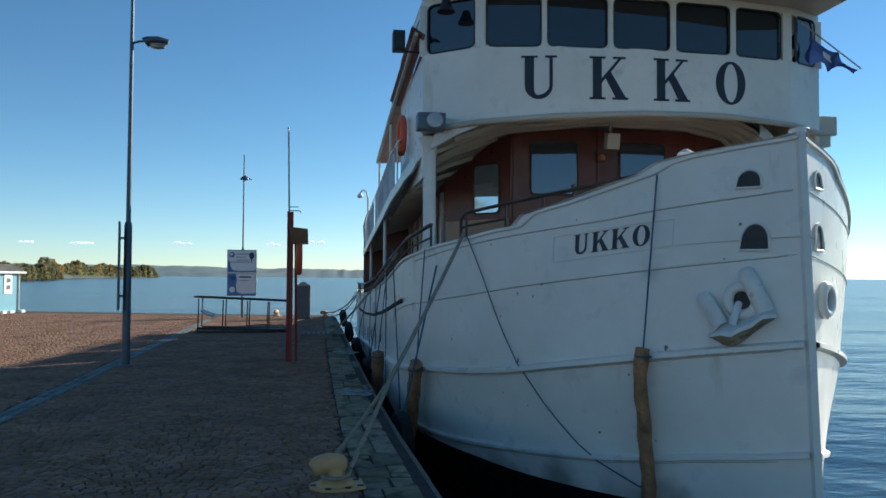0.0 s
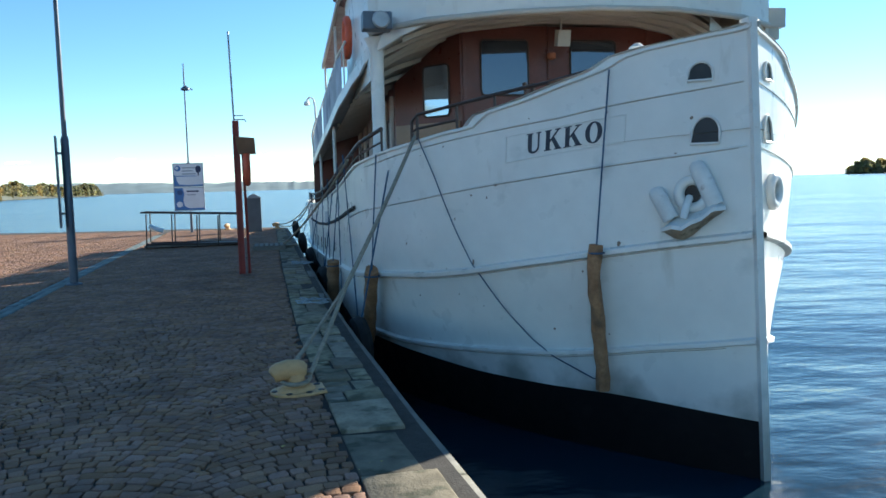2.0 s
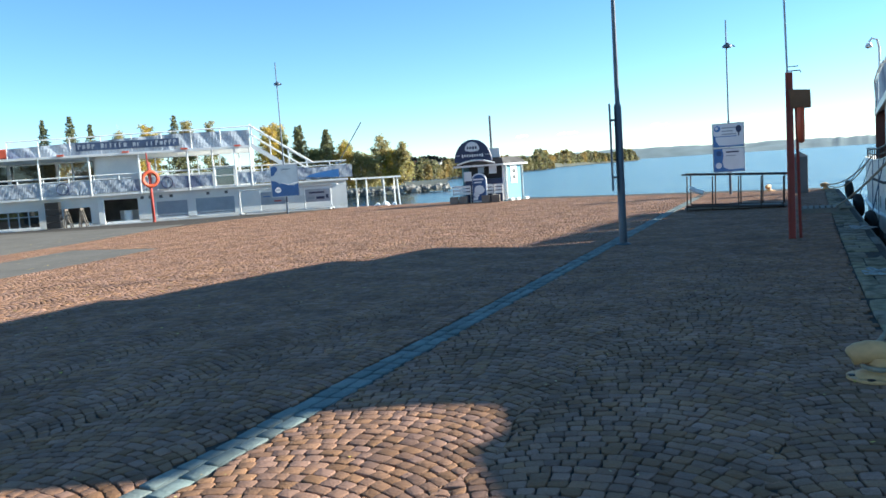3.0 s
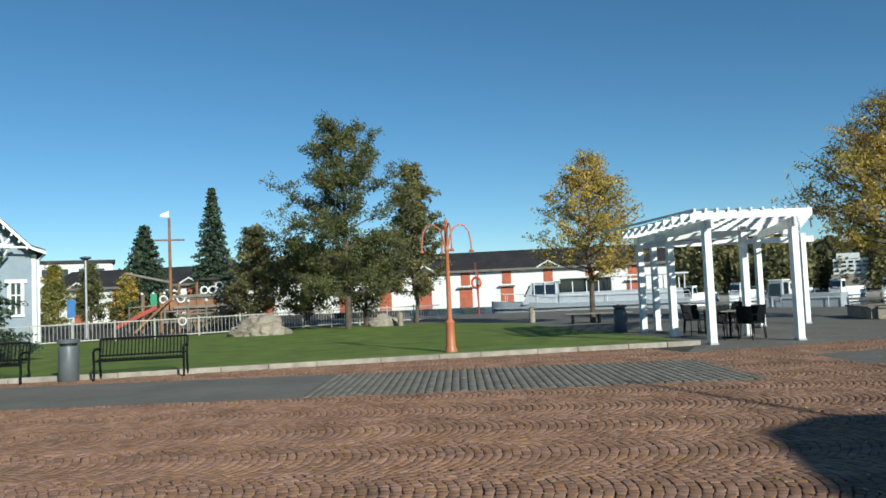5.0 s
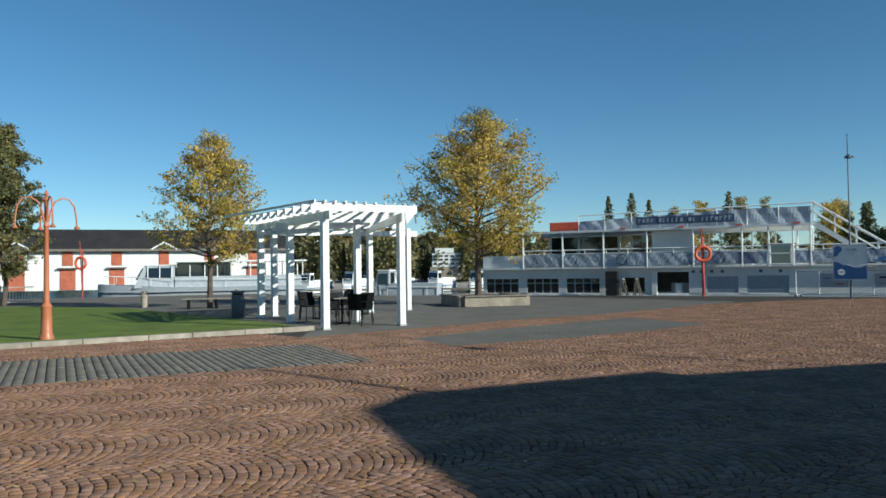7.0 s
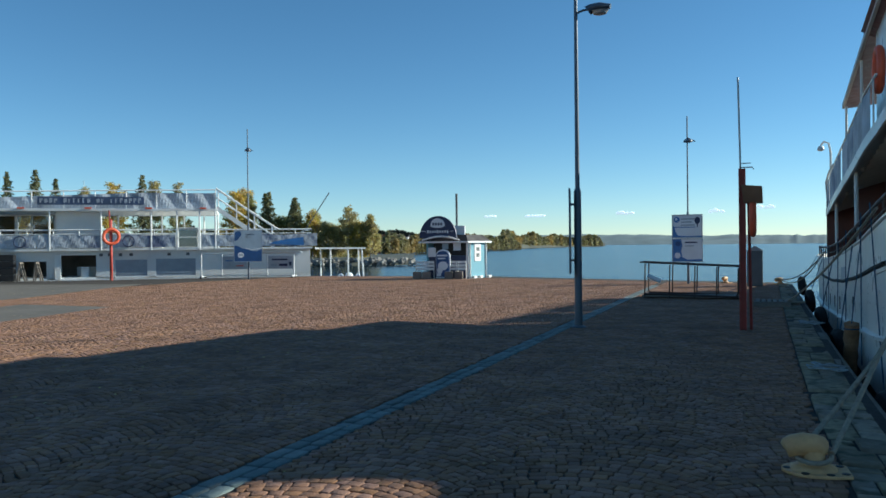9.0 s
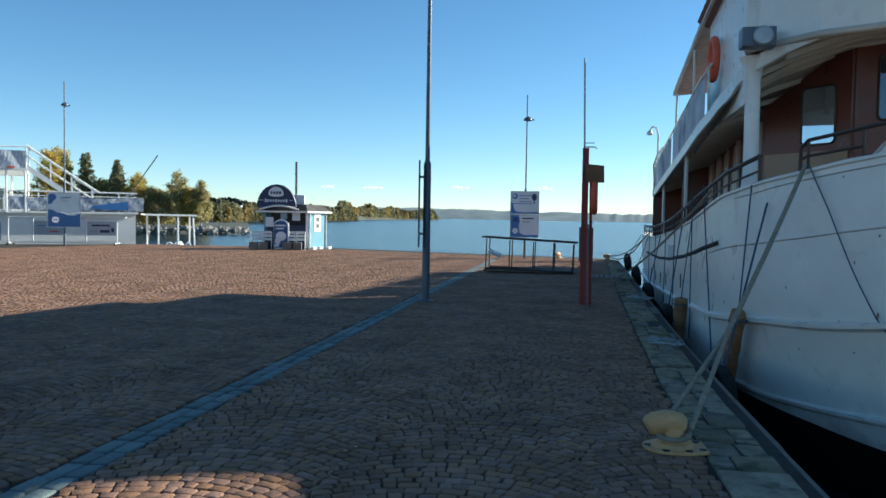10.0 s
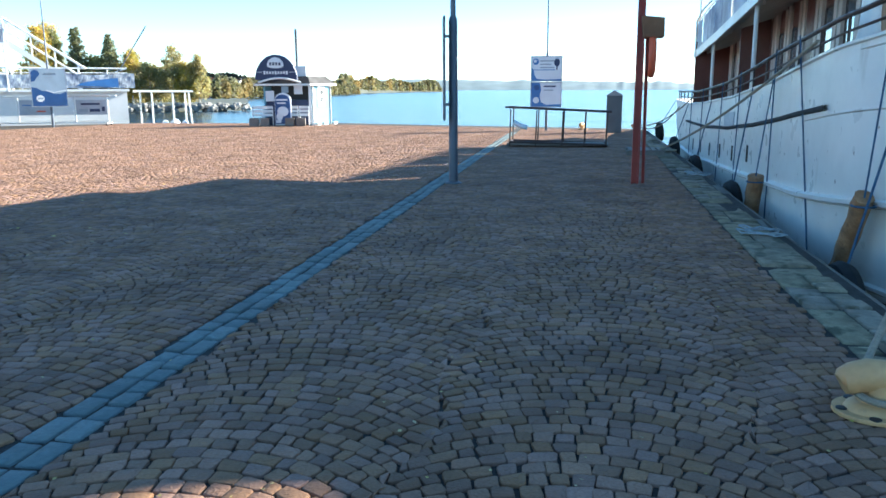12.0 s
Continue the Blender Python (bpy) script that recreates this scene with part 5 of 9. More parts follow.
notice_board((-2.26, 30.42, 1.68), 1.08, 0.86, [("line", 0.04, 0.44, 0.72, 0.03, "sign_blue")] + bars, "blue and white harbour notice board, upper of two", shapes=[("blue_wave", wave, "sign_blue"), ("emblem", disc(0.16, 0.78, 0.1, 1.25), "sign_blue"), ("emblem_spot", disc(0.14, 0.8, 0.05, 1.25), "sign_white"), ("mark", disc(0.83, 0.74, 0.09, 1.7), "navy"), ("mark_tail", [(0.81, 0.46), (0.85, 0.46), (0.85, 0.6), (0.81, 0.6)], "navy")])
notice_board((-2.26, 30.42, 0.8), 1.08, 0.86, [("text_bar", 0.42, 0.8, 0.4, 0.06, "navy"), ("text_bar", 0.42, 0.66, 0.3, 0.04, "sign_grey")], "blue and white harbour notice board, lower of two", shapes=[("blue_wave", [(0.03, 0.03), (0.97, 0.03), (0.97, 0.12), (0.5, 0.1), (0.34, 0.2), (0.3, 0.45), (0.34, 0.7), (0.3, 0.97), (0.03, 0.97)], "sign_blue"), ("emblem", disc(0.18, 0.28, 0.1, 1.25), "sign_white"), ("blue_spot", disc(0.2, 0.78, 0.09, 1.25), "sign_deep")])

# loose gangway rail
gang = thing("gangway_rail", "dark brown loose gangway section with railings", "gangway", (-1.44, 22.6, 0))
for y0 in (22.35, 23.05):
    part("top_rail", MB().tube([(-2.72, y0, 0.98), (-0.1, y0, 0.86)], 0.022, 8), M["rail_brown"], gang)
    part("mid_rail", MB().tube([(-2.62, y0, 0.12), (-0.2, y0, 0.06)], 0.03, 8), M["rail_brown"], gang)
    for i, x in enumerate((-2.6, -1.95, -1.3, -0.75, -0.22)):
        part("rail_post", MB().tube([(x, y0, 0.02), (x + 0.02, y0, 0.93 - i * 0.03)], 0.017, 8), M["rail_brown"], gang)
part("walkway", MB().box((-1.42, 22.7, 0.06), (2.5, 0.72, 0.05)), M["wood_grey"], gang, bevel=0.005)
for x in (-2.6, -0.25):
    part("end_bar", MB().tube([(x, 22.35, 0.12), (x, 23.05, 0.12)], 0.02), M["rail_brown"], gang)
solid("rolled_fender", MB().tube([(-2.50, 22.28, 0.62), (-2.32, 22.28, 0.52), (-2.16, 22.28, 0.48)], 0.06, 10), M["sign_white"], "small white fender hung on the gangway rail", "fender", smooth=True)

# pallet with rope
pal = thing("pallet", "flat grey wooden pallet lying by the quay edge", "pallet", (0.55, 20.8, 0))
for i in range(6):
    part("slat", MB().box((0.3 + 0.1 * i * 1.25, 20.6, 0.1), (0.085, 1.1, 0.02)), M["wood_grey"], pal)
for y in (20.1, 20.6, 21.1):
    part("runner", MB().box((0.62, y, 0.045), (0.8, 0.08, 0.09)), M["wood_grey"], pal)
coil = MB().tube([(1.05 + (0.12 + 0.006 * i) * math.cos(i * 0.7), 20.9 + (0.12 + 0.006 * i) * math.sin(i * 0.7), 0.03 + 0.001 * i) for i in range(36)], 0.018, 6)
solid("rope_coil", coil, M["rope"], "coiled beige rope lying on the quay", "rope", smooth=True)
heap = random.Random(3)
for cx, cy in ((1.24, 10.40), (1.27, 15.90)):
    pts = [(cx + 0.2 * math.sin(i * 0.9) + heap.uniform(-0.05, 0.05), cy + 0.12 * math.cos(i * 1.3) + i * 0.02, 0.02 + 0.012 * (i % 3)) for i in range(22)]
    solid("light_line", MB().tube(pts, 0.009, 6), M["line_grey"], "pale grey line lying in a heap on the quay edge", "rope", group="lines on the quay", smooth=True)

# red post with rescue gear
red = thing("rescue_post", "red steel rescue post with cap box and orange life buoy", "rescue post", (0.17, 14.75, 0))
part("post_flange", MB().box((0.13, 14.75, 1.37), (0.02, 0.12, 2.74)), M["red_paint"], red, "worn red painted steel channel")
part("post_flange", MB().box((0.22, 14.75, 1.37), (0.02, 0.12, 2.74)), M["red_paint"], red)
part("post_web", MB().box((0.175, 14.75, 1.37), (0.07, 0.012, 2.74)), M["red_paint"], red)
part("back_pole", MB().tube([(0.3, 14.83, 0.0), (0.27, 14.83, 2.4)], 0.025, 8), M["red_paint"], red)
part("cap_box", MB().hexa([(0.2, 14.55, 2.15), (0.5, 14.55, 2.15), (0.5, 14.95, 2.15), (0.2, 14.95, 2.15)], [(0.17, 14.5, 2.45), (0.49, 14.5, 2.42), (0.49, 15.0, 2.42), (0.17, 15.0, 2.45)]), M["wood_brown"], red, "brown sheet metal rain cap", bevel=0.01)
part("life_buoy", ring_tube((0.34, 14.75, 1.9), 0.27, 0.055, (1, 0.0, 0)), M["buoy_orange"], red, "orange life buoy", smooth=True)
part("mast", MB().tube([(0.15, 14.78, 2.7), (0.12, 14.78, 4.3)], 0.016, 8), M["steel"], red)
part("hook", MB().tube([(0.14, 14.75, 2.76), (0.34, 14.75, 2.76), (0.36, 14.75, 2.72)], 0.01, 6).tube([(0.14, 14.75, 2.83), (0.32, 14.75, 2.83)], 0.008, 6), M["steel"], red)

cab = thing("service_cabinet", "dark grey service pillar with a pyramid cap at the quay end", "cabinet", (0.06, 29.3, 0))
part("body", MB().box((0.06, 29.3, 0.6), (0.5, 0.5, 1.2)), M["bin_grey"], cab, bevel=0.01)
part("cap", MB().hexa([(-0.22, 29.02, 1.2), (0.34, 29.02, 1.2), (0.34, 29.58, 1.2), (-0.22, 29.58, 1.2)], [(0.03, 29.27, 1.36), (0.09, 29.27, 1.36), (0.09, 29.33, 1.36), (0.03, 29.33, 1.36)]), M["bin_grey"], cab)

# ---- trees ----
def ball(rng, n):
    """Points spread through a ball, thinning outwards."""
    d = rng.normal(0, 1, (n, 3))
    return d / np.linalg.norm(d, axis=1, keepdims=True) * (1.7 * rng.uniform(0, 1, (n, 1)) ** 0.55)


def leaf_quads(rng, centres, spread, count, size, droop=0.3, flat=0.75):
    """Many small folded leaves scattered round centres."""
    c = np.array(centres)
    pick = rng.integers(0, len(c), count)
    p = c[pick, :3] + ball(rng, count) * spread * np.array([1, 1, flat])
    u = rng.normal(0, 1, (count, 3))
    u /= np.linalg.norm(u, axis=1, keepdims=True)
    w = np.cross(u, rng.normal(0, 1, (count, 3)))
    w /= np.linalg.norm(w, axis=1, keepdims=True)
    s = size * rng.uniform(0.6, 1.35, (count, 1))
    a, b, d, e = p - u * s, p + w * s * 0.55, p + u * s, p - w * s * 0.55
    v = np.stack([a, b, d, e], 1).reshape(-1, 3)
    f = np.arange(count * 4).reshape(-1, 4)
    return v, f


def array_mesh(name, v, f, material):
    me = bpy.data.meshes.new(name)
    me.vertices.add(len(v))
    me.vertices.foreach_set("co", np.asarray(v, np.float32).ravel())
    k = f.shape[1]
    me.loops.add(f.size)
    me.loops.foreach_set("vertex_index", f.astype(np.int32).ravel())
    me.polygons.add(len(f))
    me.polygons.foreach_set("loop_start", np.arange(0, f.size, k, dtype=np.int32))
    me.polygons.foreach_set("loop_total", np.full(len(f), k, np.int32))
    me.update(calc_edges=True)
    me.materials.append(material)
    return me


def broadleaf(base, h, width, leaf, bark, label, seed, leaves=9000, trunk=0.28, shape="oval", size=0.11, limbs=46, twigs=True, trunk_r=0.13, group="plaza trees", cluster=0.17):
    """A tree with tapered trunk, limbs, twigs and a leafy crown."""
    g, rng = random.Random(seed), np.random.default_rng(seed)
    t = thing("tree", label, "tree", base, group=group)
    bx, by, bz = base
    bend = [(g.uniform(-1, 1) * 0.012 * h, g.uniform(-1, 1) * 0.012 * h) for _ in range(9)]
    stem = [Vector((bx + bend[i][0] * (i > 0), by + bend[i][1] * (i > 0), bz + h * 0.96 * i / 8)) for i in range(9)]
    wood, tips = MB(), []
    wood.tube(stem, trunk_r, 9, trunk_r * 0.12)
    for k in range(limbs):
        u = trunk + (0.97 - trunk) * ((k + g.random()) / limbs) ** 0.9
        i = min(int(u * 8), 7)
        st = stem[i].lerp(stem[i + 1], u * 8 - i)
        q = (u - trunk) / (1 - trunk)
        if shape == "oval":
            reach = width / 2 * (0.08 + 0.97 * math.sin(math.pi * (0.24 + 0.70 * q)))
        elif shape == "cone":
            reach = width / 2 * (1.04 - q) ** 0.8 * (0.75 if q < 0.08 else 1)
        elif shape == "linden":
            reach = width / 2 * (min(1.0, 0.7 + 2.0 * q) if q < 0.15 else (1.0 - (q - 0.15) / 0.85) ** 1.05 + 0.07)
        else:
            reach = width / 2 * (1.1 - 0.92 * q) * (0.6 if q < 0.06 else 1)
        reach *= {"open": g.uniform(0.42, 1.3), "linden": g.uniform(0.72, 1.08)}.get(shape, g.uniform(0.55, 1.1))
        a = k * 2.4 + g.uniform(-0.5, 0.5)
        rise = reach * (g.uniform(0.2, 0.55) if shape not in ("linden", "open") else g.uniform(0.2, 0.45) + (0.75 if shape == "linden" else 0.45) * q)
        rise = min(rise, bz + h * 0.98 - st.z)
        end = st + Vector((math.cos(a) * reach, math.sin(a) * reach, rise))
        mid = st.lerp(end, 0.5) + Vector((0, 0, -0.08 * reach + g.uniform(-0.05, 0.1) * reach))
        r = max(0.012, trunk_r * 0.36 * (1 - q * 0.75))
        wood.tube([st, mid, end], r, 5, r * 0.25, caps=False)
        nj = 3 + int(reach * 1.6)
        for j in range(nj):
            f = 0.3 + 0.7 * (j + 1) / nj
            p = st.lerp(mid, f * 2) if f < 0.5 else mid.lerp(end, f * 2 - 1)
            bare = shape == "linden" and g.random() < 0.15 + 0.75 * max(0.0, q - 0.55) / 0.45 + 0.22 * (math.sin(a) < -0.2)
            if not bare:
                tips.append((*p, 1))
            for _ in range(3):
                d = Vector((g.uniform(-1, 1), g.uniform(-1, 1), g.uniform(-0.4, 0.8))).normalized() * (0.28 + 0.2 * reach) * g.uniform(0.5, 1.0)
                e = p + d
                if not bare:
                    tips += [(*e, 1), (*p.lerp(e, 0.6), 1)]
                if twigs:
                    wood.tube([p, p.lerp(e, 1.2)], 0.009, 3, 0.003, caps=False)
    part("trunk", wood, bark, t, smooth=True, fix=False)
    v, f = leaf_quads(rng, tips, cluster, leaves, size)
    ob = new("crown", array_mesh("crown", v, f, leaf))
    ob.parent = t
    ob.matrix_parent_inverse = Matrix.Translation(-t.location)
    return t


def spruce(base, h, width, label, seed, needles=9000, size=0.13, group="spruce trees", power=0.95, leaf="needle"):
    """A conifer of drooping branch layers."""
    g, rng = random.Random(seed), np.random.default_rng(seed)
    t = thing("spruce_tree", label, "tree", base, group=group)
    bx, by, bz = base
    wood, tips = MB(), []
    wood.tube([(bx, by, bz), (bx, by, bz + h * 0.5), (bx, by, bz + h)], 0.02 * h + 0.04, 8, 0.01)
    layers = int(h * 3.2)
    for k in range(layers):
        q = (k + 0.5) / layers
        z = bz + h * (0.05 + 0.95 * q)
        reach = width / 2 * (1 - q) ** power + 0.04
        nb = max(4, int(9 * (1 - q) + 4))
        for b in range(nb):
            a = 2 * math.pi * (b + g.random() * 0.6) / nb + k
            rr = reach * g.uniform(0.72, 1.12)
            tip = Vector((bx + math.cos(a) * rr, by + math.sin(a) * rr, z - rr * g.uniform(0.12, 0.32)))
            st = Vector((bx, by, z))
            wood.tube([st, tip], 0.018 * (1 - q) + 0.005, 3, 0.003, caps=False)
            for j in range(5):
                p = st.lerp(tip, 0.2 + 0.8 * (j + 0.5) / 5)
                tips.append((p.x, p.y, p.z - 0.02 * rr, 1))
    part("trunk", wood, M["bark"], t, fix=False)
    v, f = leaf_quads(rng, tips, max(0.06, width * 0.028), needles, size, flat=0.55)
    ob = new("crown", array_mesh("crown", v, f, M[leaf]))
    ob.parent = t
    ob.matrix_parent_inverse = Matrix.Translation(-t.location)
    return t

# ---- lawn side ----
def bench(base, yaw):
    """A black slatted steel bench, facing +x before the turn; 1.85 m long along y."""
    b = thing("bench", "black steel slatted park bench beside the lawn", "bench", (0, 0, 0), group="park benches")
    for i in range(24):
        y = -0.86 + 1.72 * i / 23
        part("back_slat", MB().tube([(-0.24, y, 0.47), (-0.29, y, 0.62), (-0.36, y, 0.86)], 0.014, 5), M["bench_black"], b)
    for i in range(24):
        y = -0.86 + 1.72 * i / 23
        part("seat_slat", MB().tube([(-0.24, y, 0.44), (0.0, y, 0.425), (0.2, y, 0.44), (0.24, y, 0.41)], 0.013, 5), M["bench_black"], b)
    part("top_bar", MB().tube([(-0.365, -0.9, 0.86), (-0.365, 0.9, 0.86)], 0.022, 8), M["bench_black"], b)
    part("back_low_bar", MB().tube([(-0.25, -0.9, 0.5), (-0.25, 0.9, 0.5)], 0.018, 8), M["bench_black"], b)
    part("seat_front_bar", MB().tube([(0.24, -0.9, 0.41), (0.24, 0.9, 0.41)], 0.02, 8), M["bench_black"], b)
    for y in (-0.92, 0.92):
        part("end_frame", MB().tube([(0.27, y, 0), (0.24, y, 0.25), (0.25, y, 0.42), (0.27, y, 0.6), (0.18, y, 0.66), (-0.1, y, 0.66), (-0.3, y, 0.64)], 0.026, 7), M["bench_black"], b, smooth=True)
        part("back_leg", MB().tube([(-0.33, y, 0), (-0.24, y, 0.3), (-0.26, y, 0.5), (-0.365, y, 0.87)], 0.026, 7), M["bench_black"], b, smooth=True)
    b.matrix_basis = pose(*base, 0, 0, yaw)
    return b


b1 = bench((-16.9, -6.42, 0.0), 11)
copy_thing(b1, pose(-16.45, -9.75, 0.0, 0, 0, 11))


def litter_bin(base, label):
    b = thing("litter_bin", label, "bin", base, group="litter bins")
    x, y, z = base
    part("body", MB().lathe([(0.20, 0), (0.21, 0.02), (0.21, 0.74), (0.2, 0.76)], 20, base), M["bin_grey"], b, smooth=True)
    part("lid", MB().lathe([(0.23, 0.82), (0.235, 0.88), (0.22, 0.9)], 20, base), M["bin_grey"], b, smooth=True)
    part("opening_band", MB().lathe([(0.18, 0.75), (0.18, 0.83)], 20, base), M["black"], b, smooth=True)
    return b


litter_bin((-16.75, -7.95, 0.0), "round dark grey litter bin between two benches")
litter_bin((-26.2, 5.9, 0.0), "dark grey litter bin beside the pergola")

# orange lamp with four hooked arms
ol = thing("park_lamp", "orange painted cast park lamp with curved hook arms", "street lamp", (-19.87, 0.3, 0.03))
LP = (-19.87, 0.3, 0.0)
part("base", MB().lathe([(0.16, 0.03), (0.16, 0.12), (0.125, 0.18), (0.11, 0.75), (0.125, 0.8), (0.08, 0.88)], 16, LP), M["lamp_orange"], ol, smooth=True)
part("pole", MB().lathe([(0.065, 0.85), (0.06, 1.6), (0.05, 2.6), (0.075, 2.64), (0.05, 2.7), (0.045, 3.2), (0.07, 3.24), (0.03, 3.3), (0.055, 3.38), (0.0, 3.5)], 14, LP), M["lamp_orange"], ol, smooth=True)
for i in range(4):
    a = radians(12 + 90 * i)
    pts = [Vector((LP[0] + math.cos(a) * r, LP[1] + math.sin(a) * r, z)) for r, z in ((0.05, 2.75), (0.09, 3.0), (0.18, 3.2), (0.34, 3.3), (0.5, 3.26), (0.6, 3.1), (0.64, 2.85), (0.65, 2.6))]
    arm = part("hook_arm", MB().tube(pts, 0.02, 7), M["lamp_orange"], ol, smooth=True)
    part("shade", MB().lathe([(0.03, 0.06), (0.07, 0.0), (0.06, -0.02)], 10, pts[-1]), M["lamp_orange"], arm, smooth=True)

# boulders
def boulder(base, size, seed, label):
    me = bpy.data.meshes.new("boulder")
    bm = bmesh.new()
    bmesh.ops.create_icosphere(bm, subdivisions=5, radius=1.0)
    for v in bm.verts:
        n = noise.noise(v.co * 1.3 + Vector((seed, 0, 0))) * 0.4 + noise.noise(v.co * 3.1 + Vector((0, seed, 0))) * 0.18 - 0.16 * max(0.0, 1 - 9 * abs(noise.noise(v.co * 1.7 + Vector((seed, seed, 0))))) + 0.05 * noise.noise(v.co * 9)
        v.co = v.co * (1 + n)
        v.co = Vector((v.co.x * size[0], v.co.y * size[1], max(-0.1, v.co.z * size[2])))
    bm.to_mesh(me)
    bm.free()
    me.materials.append(M["stone"])
    me.polygons.foreach_set("use_smooth", [True] * len(me.polygons))
    me.set_sharp_from_angle(angle=radians(25))
    ob = new("boulder", me)
    ob.location = base
    return tagged(ob, label, "boulder", group="lawn boulders")


boulder((-34.7, -8.5, 0.05), (1.0, 1.35, 0.85), 3.3, "large rough grey boulder on the lawn")
boulder((-39.5, -3.3, 0.05), (0.7, 0.9, 0.5), 7.1, "smaller grey boulder near the fence")

# low white-grey fence round the playground
fence = thing("fence", "low cream-painted steel fence round the playground", "fence", (-36, -10, 0))
FP = [(-32.0, -21.0), (-33.1, -17.9), (-36.0, -13.6), (-38.8, -10.4), (-42.2, -6.4), (-45.0, -0.6)]
for a, b in zip(FP, FP[1:]):
    n = max(1, int(math.dist(a, b) / 1.6))
    for i in range(n):
        p, q = lerp2(a, b, i / n), lerp2(a, b, (i + 1) / n)
        part("fence_post", MB().box((p[0], p[1], 0.5), (0.07, 0.07, 1.0)), M["fence_paint"], fence)
        for z in (0.9, 0.15):
            part("fence_rail", MB().bar((*p, z), (*q, z), 0.04, 0.05), M["fence_paint"], fence)
        for k in range(1, 11):
            r = lerp2(p, q, k / 11)
            part("picket", MB().bar((*r, 0.15), (*r, 0.9), 0.018, 0.018), M["fence_paint"], fence)

# pergola
PG = {"a": (-19.35, 6.75), "b": (-19.65, 9.02), "c": (-22.4, 6.65), "e": (-22.0, 8.6), "d": (-25.1, 6.42), "h": (-26.3, 7.15), "f": (-26.1, 10.55), "g": (-26.7, 12.3)}
per = thing("pergola", "white painted wooden pergola with slatted roof", "pergola", (-22.5, 8, 0))
for k, (x, y) in PG.items():
    part("post", MB().box((x, y, 1.53), (0.18, 0.18, 3.06), rz=10), M["white_paint"], per, bevel=0.008)
    part("post_foot", MB().box((x, y, 0.02), (0.22, 0.22, 0.05), rz=10), M["steel"], per)


def pg(k, z):
    return (*PG[k], z)


def stretch(p, q, z, over=0.5):
    d = Vector((q[0] - p[0], q[1] - p[1])).normalized() * over
    return (p[0] - d.x, p[1] - d.y, z), (q[0] + d.x, q[1] + d.y, z)


for p, q in (("a", "d"), ("b", "f")):
    u, v = stretch(PG[p], PG[q], 2.96, 0.45)
    part("side_beam", MB().bar(u, v, 0.07, 0.22), M["white_paint"], per, bevel=0.006)
for p, q in (("h", "g"), ("c", "e")):
    u, v = stretch(PG[p], PG[q], 2.86, 0.4)
    part("cross_beam", MB().bar(u, v, 0.07, 0.2), M["white_paint"], per, bevel=0.006)
for i in range(10):
    t = -0.05 + 1.1 * i / 9
    p, q = lerp2(PG["a"], PG["d"], t), lerp2(PG["b"], (-26.4, 11.6), t)
    u, v = stretch(p, q, 3.17, 0.5)
    part("rafter", MB().bar(u, v, 0.06, 0.2), M["white_paint"], per, bevel=0.005)
for i in range(11):
    t = -0.2 + 1.4 * i / 10
    p, q = lerp2(PG["a"], PG["b"], t), lerp2(PG["d"], (-26.4, 11.6), t)
    u, v = stretch(p, q, 3.3, 0.42)
    part("batten", MB().bar(u, v, 0.05, 0.06), M["white_paint"], per)
for p in ("d", "c", "h"):
    x, y = PG[p]
    for j in range(6):
        part("trellis_bar", MB().box((x - 0.25, y + 0.14, 0.5 + 0.42 * j), (0.5, 0.02, 0.04)), M["white_paint"], per)


def cafe_chair(base, yaw):
    c = thing("cafe_chair", "dark woven cafe armchair under the pergola", "chair", (0, 0, 0), group="cafe chairs")
    part("seat", MB().box((0, 0, 0.44), (0.46, 0.46, 0.04)), M["bench_black"], c, bevel=0.01)
    part("backrest", MB().sheet(lambda u, v: (-0.23 - 0.08 * v + 0.05 * (2 * u - 1) ** 2, -0.24 + 0.48 * u, 0.46 + 0.42 * v), np.linspace(0, 1, 6), [0, 0.5, 1]).sheet(lambda u, v: (-0.25 - 0.08 * v + 0.05 * (2 * u - 1) ** 2, -0.24 + 0.48 * u, 0.46 + 0.42 * v), np.linspace(0, 1, 6), [0, 0.5, 1], flip=True), M["bench_black"], c, fix=False)
    for x in (-0.2, 0.2):
        for y in (-0.21, 0.21):
            part("leg", MB().tube([(x * 1.2, y * 1.1, 0), (x, y, 0.43)], 0.014, 6), M["bench_black"], c)
    for y in (-0.24, 0.24):
        part("arm", MB().tube([(-0.26, y, 0.66), (0.1, y, 0.66), (0.2, y, 0.6), (0.2, y, 0.44)], 0.016, 6), M["bench_black"], c)
    c.matrix_basis = pose(*base, 0, 0, yaw)
    return c


def cafe_table(base):
    x, y, z = base
    c = thing("cafe_table", "small dark cafe table under the pergola", "table", base, group="cafe tables")
    part("tabletop", MB().box((x, y, 0.73), (0.7, 0.7, 0.03)), M["wood_grey"], c, bevel=0.008)
    part("column", MB().tube([(x, y, 0), (x, y, 0.72)], 0.03, 8), M["bench_black"], c)
    part("foot", MB().lathe([(0.24, 0), (0.22, 0.03), (0.03, 0.05)], 14, base), M["bench_black"], c)
    return c


ch = cafe_chair((-20.9, 7.6, 0), 20)
for x, y, r in ((-21.1, 8.4, 200), (-20.4, 8.1, 120), (-23.3, 7.5, 10), (-23.7, 8.6, 230), (-24.6, 7.8, 80), (-25.0, 9.3, 300)):
    copy_thing(ch, pose(x, y, 0, 0, 0, r))
for x, y in ((-21.4, 7.9), (-23.9, 8.0), (-25.4, 10.0)):
    cafe_table((x, y, 0.0))

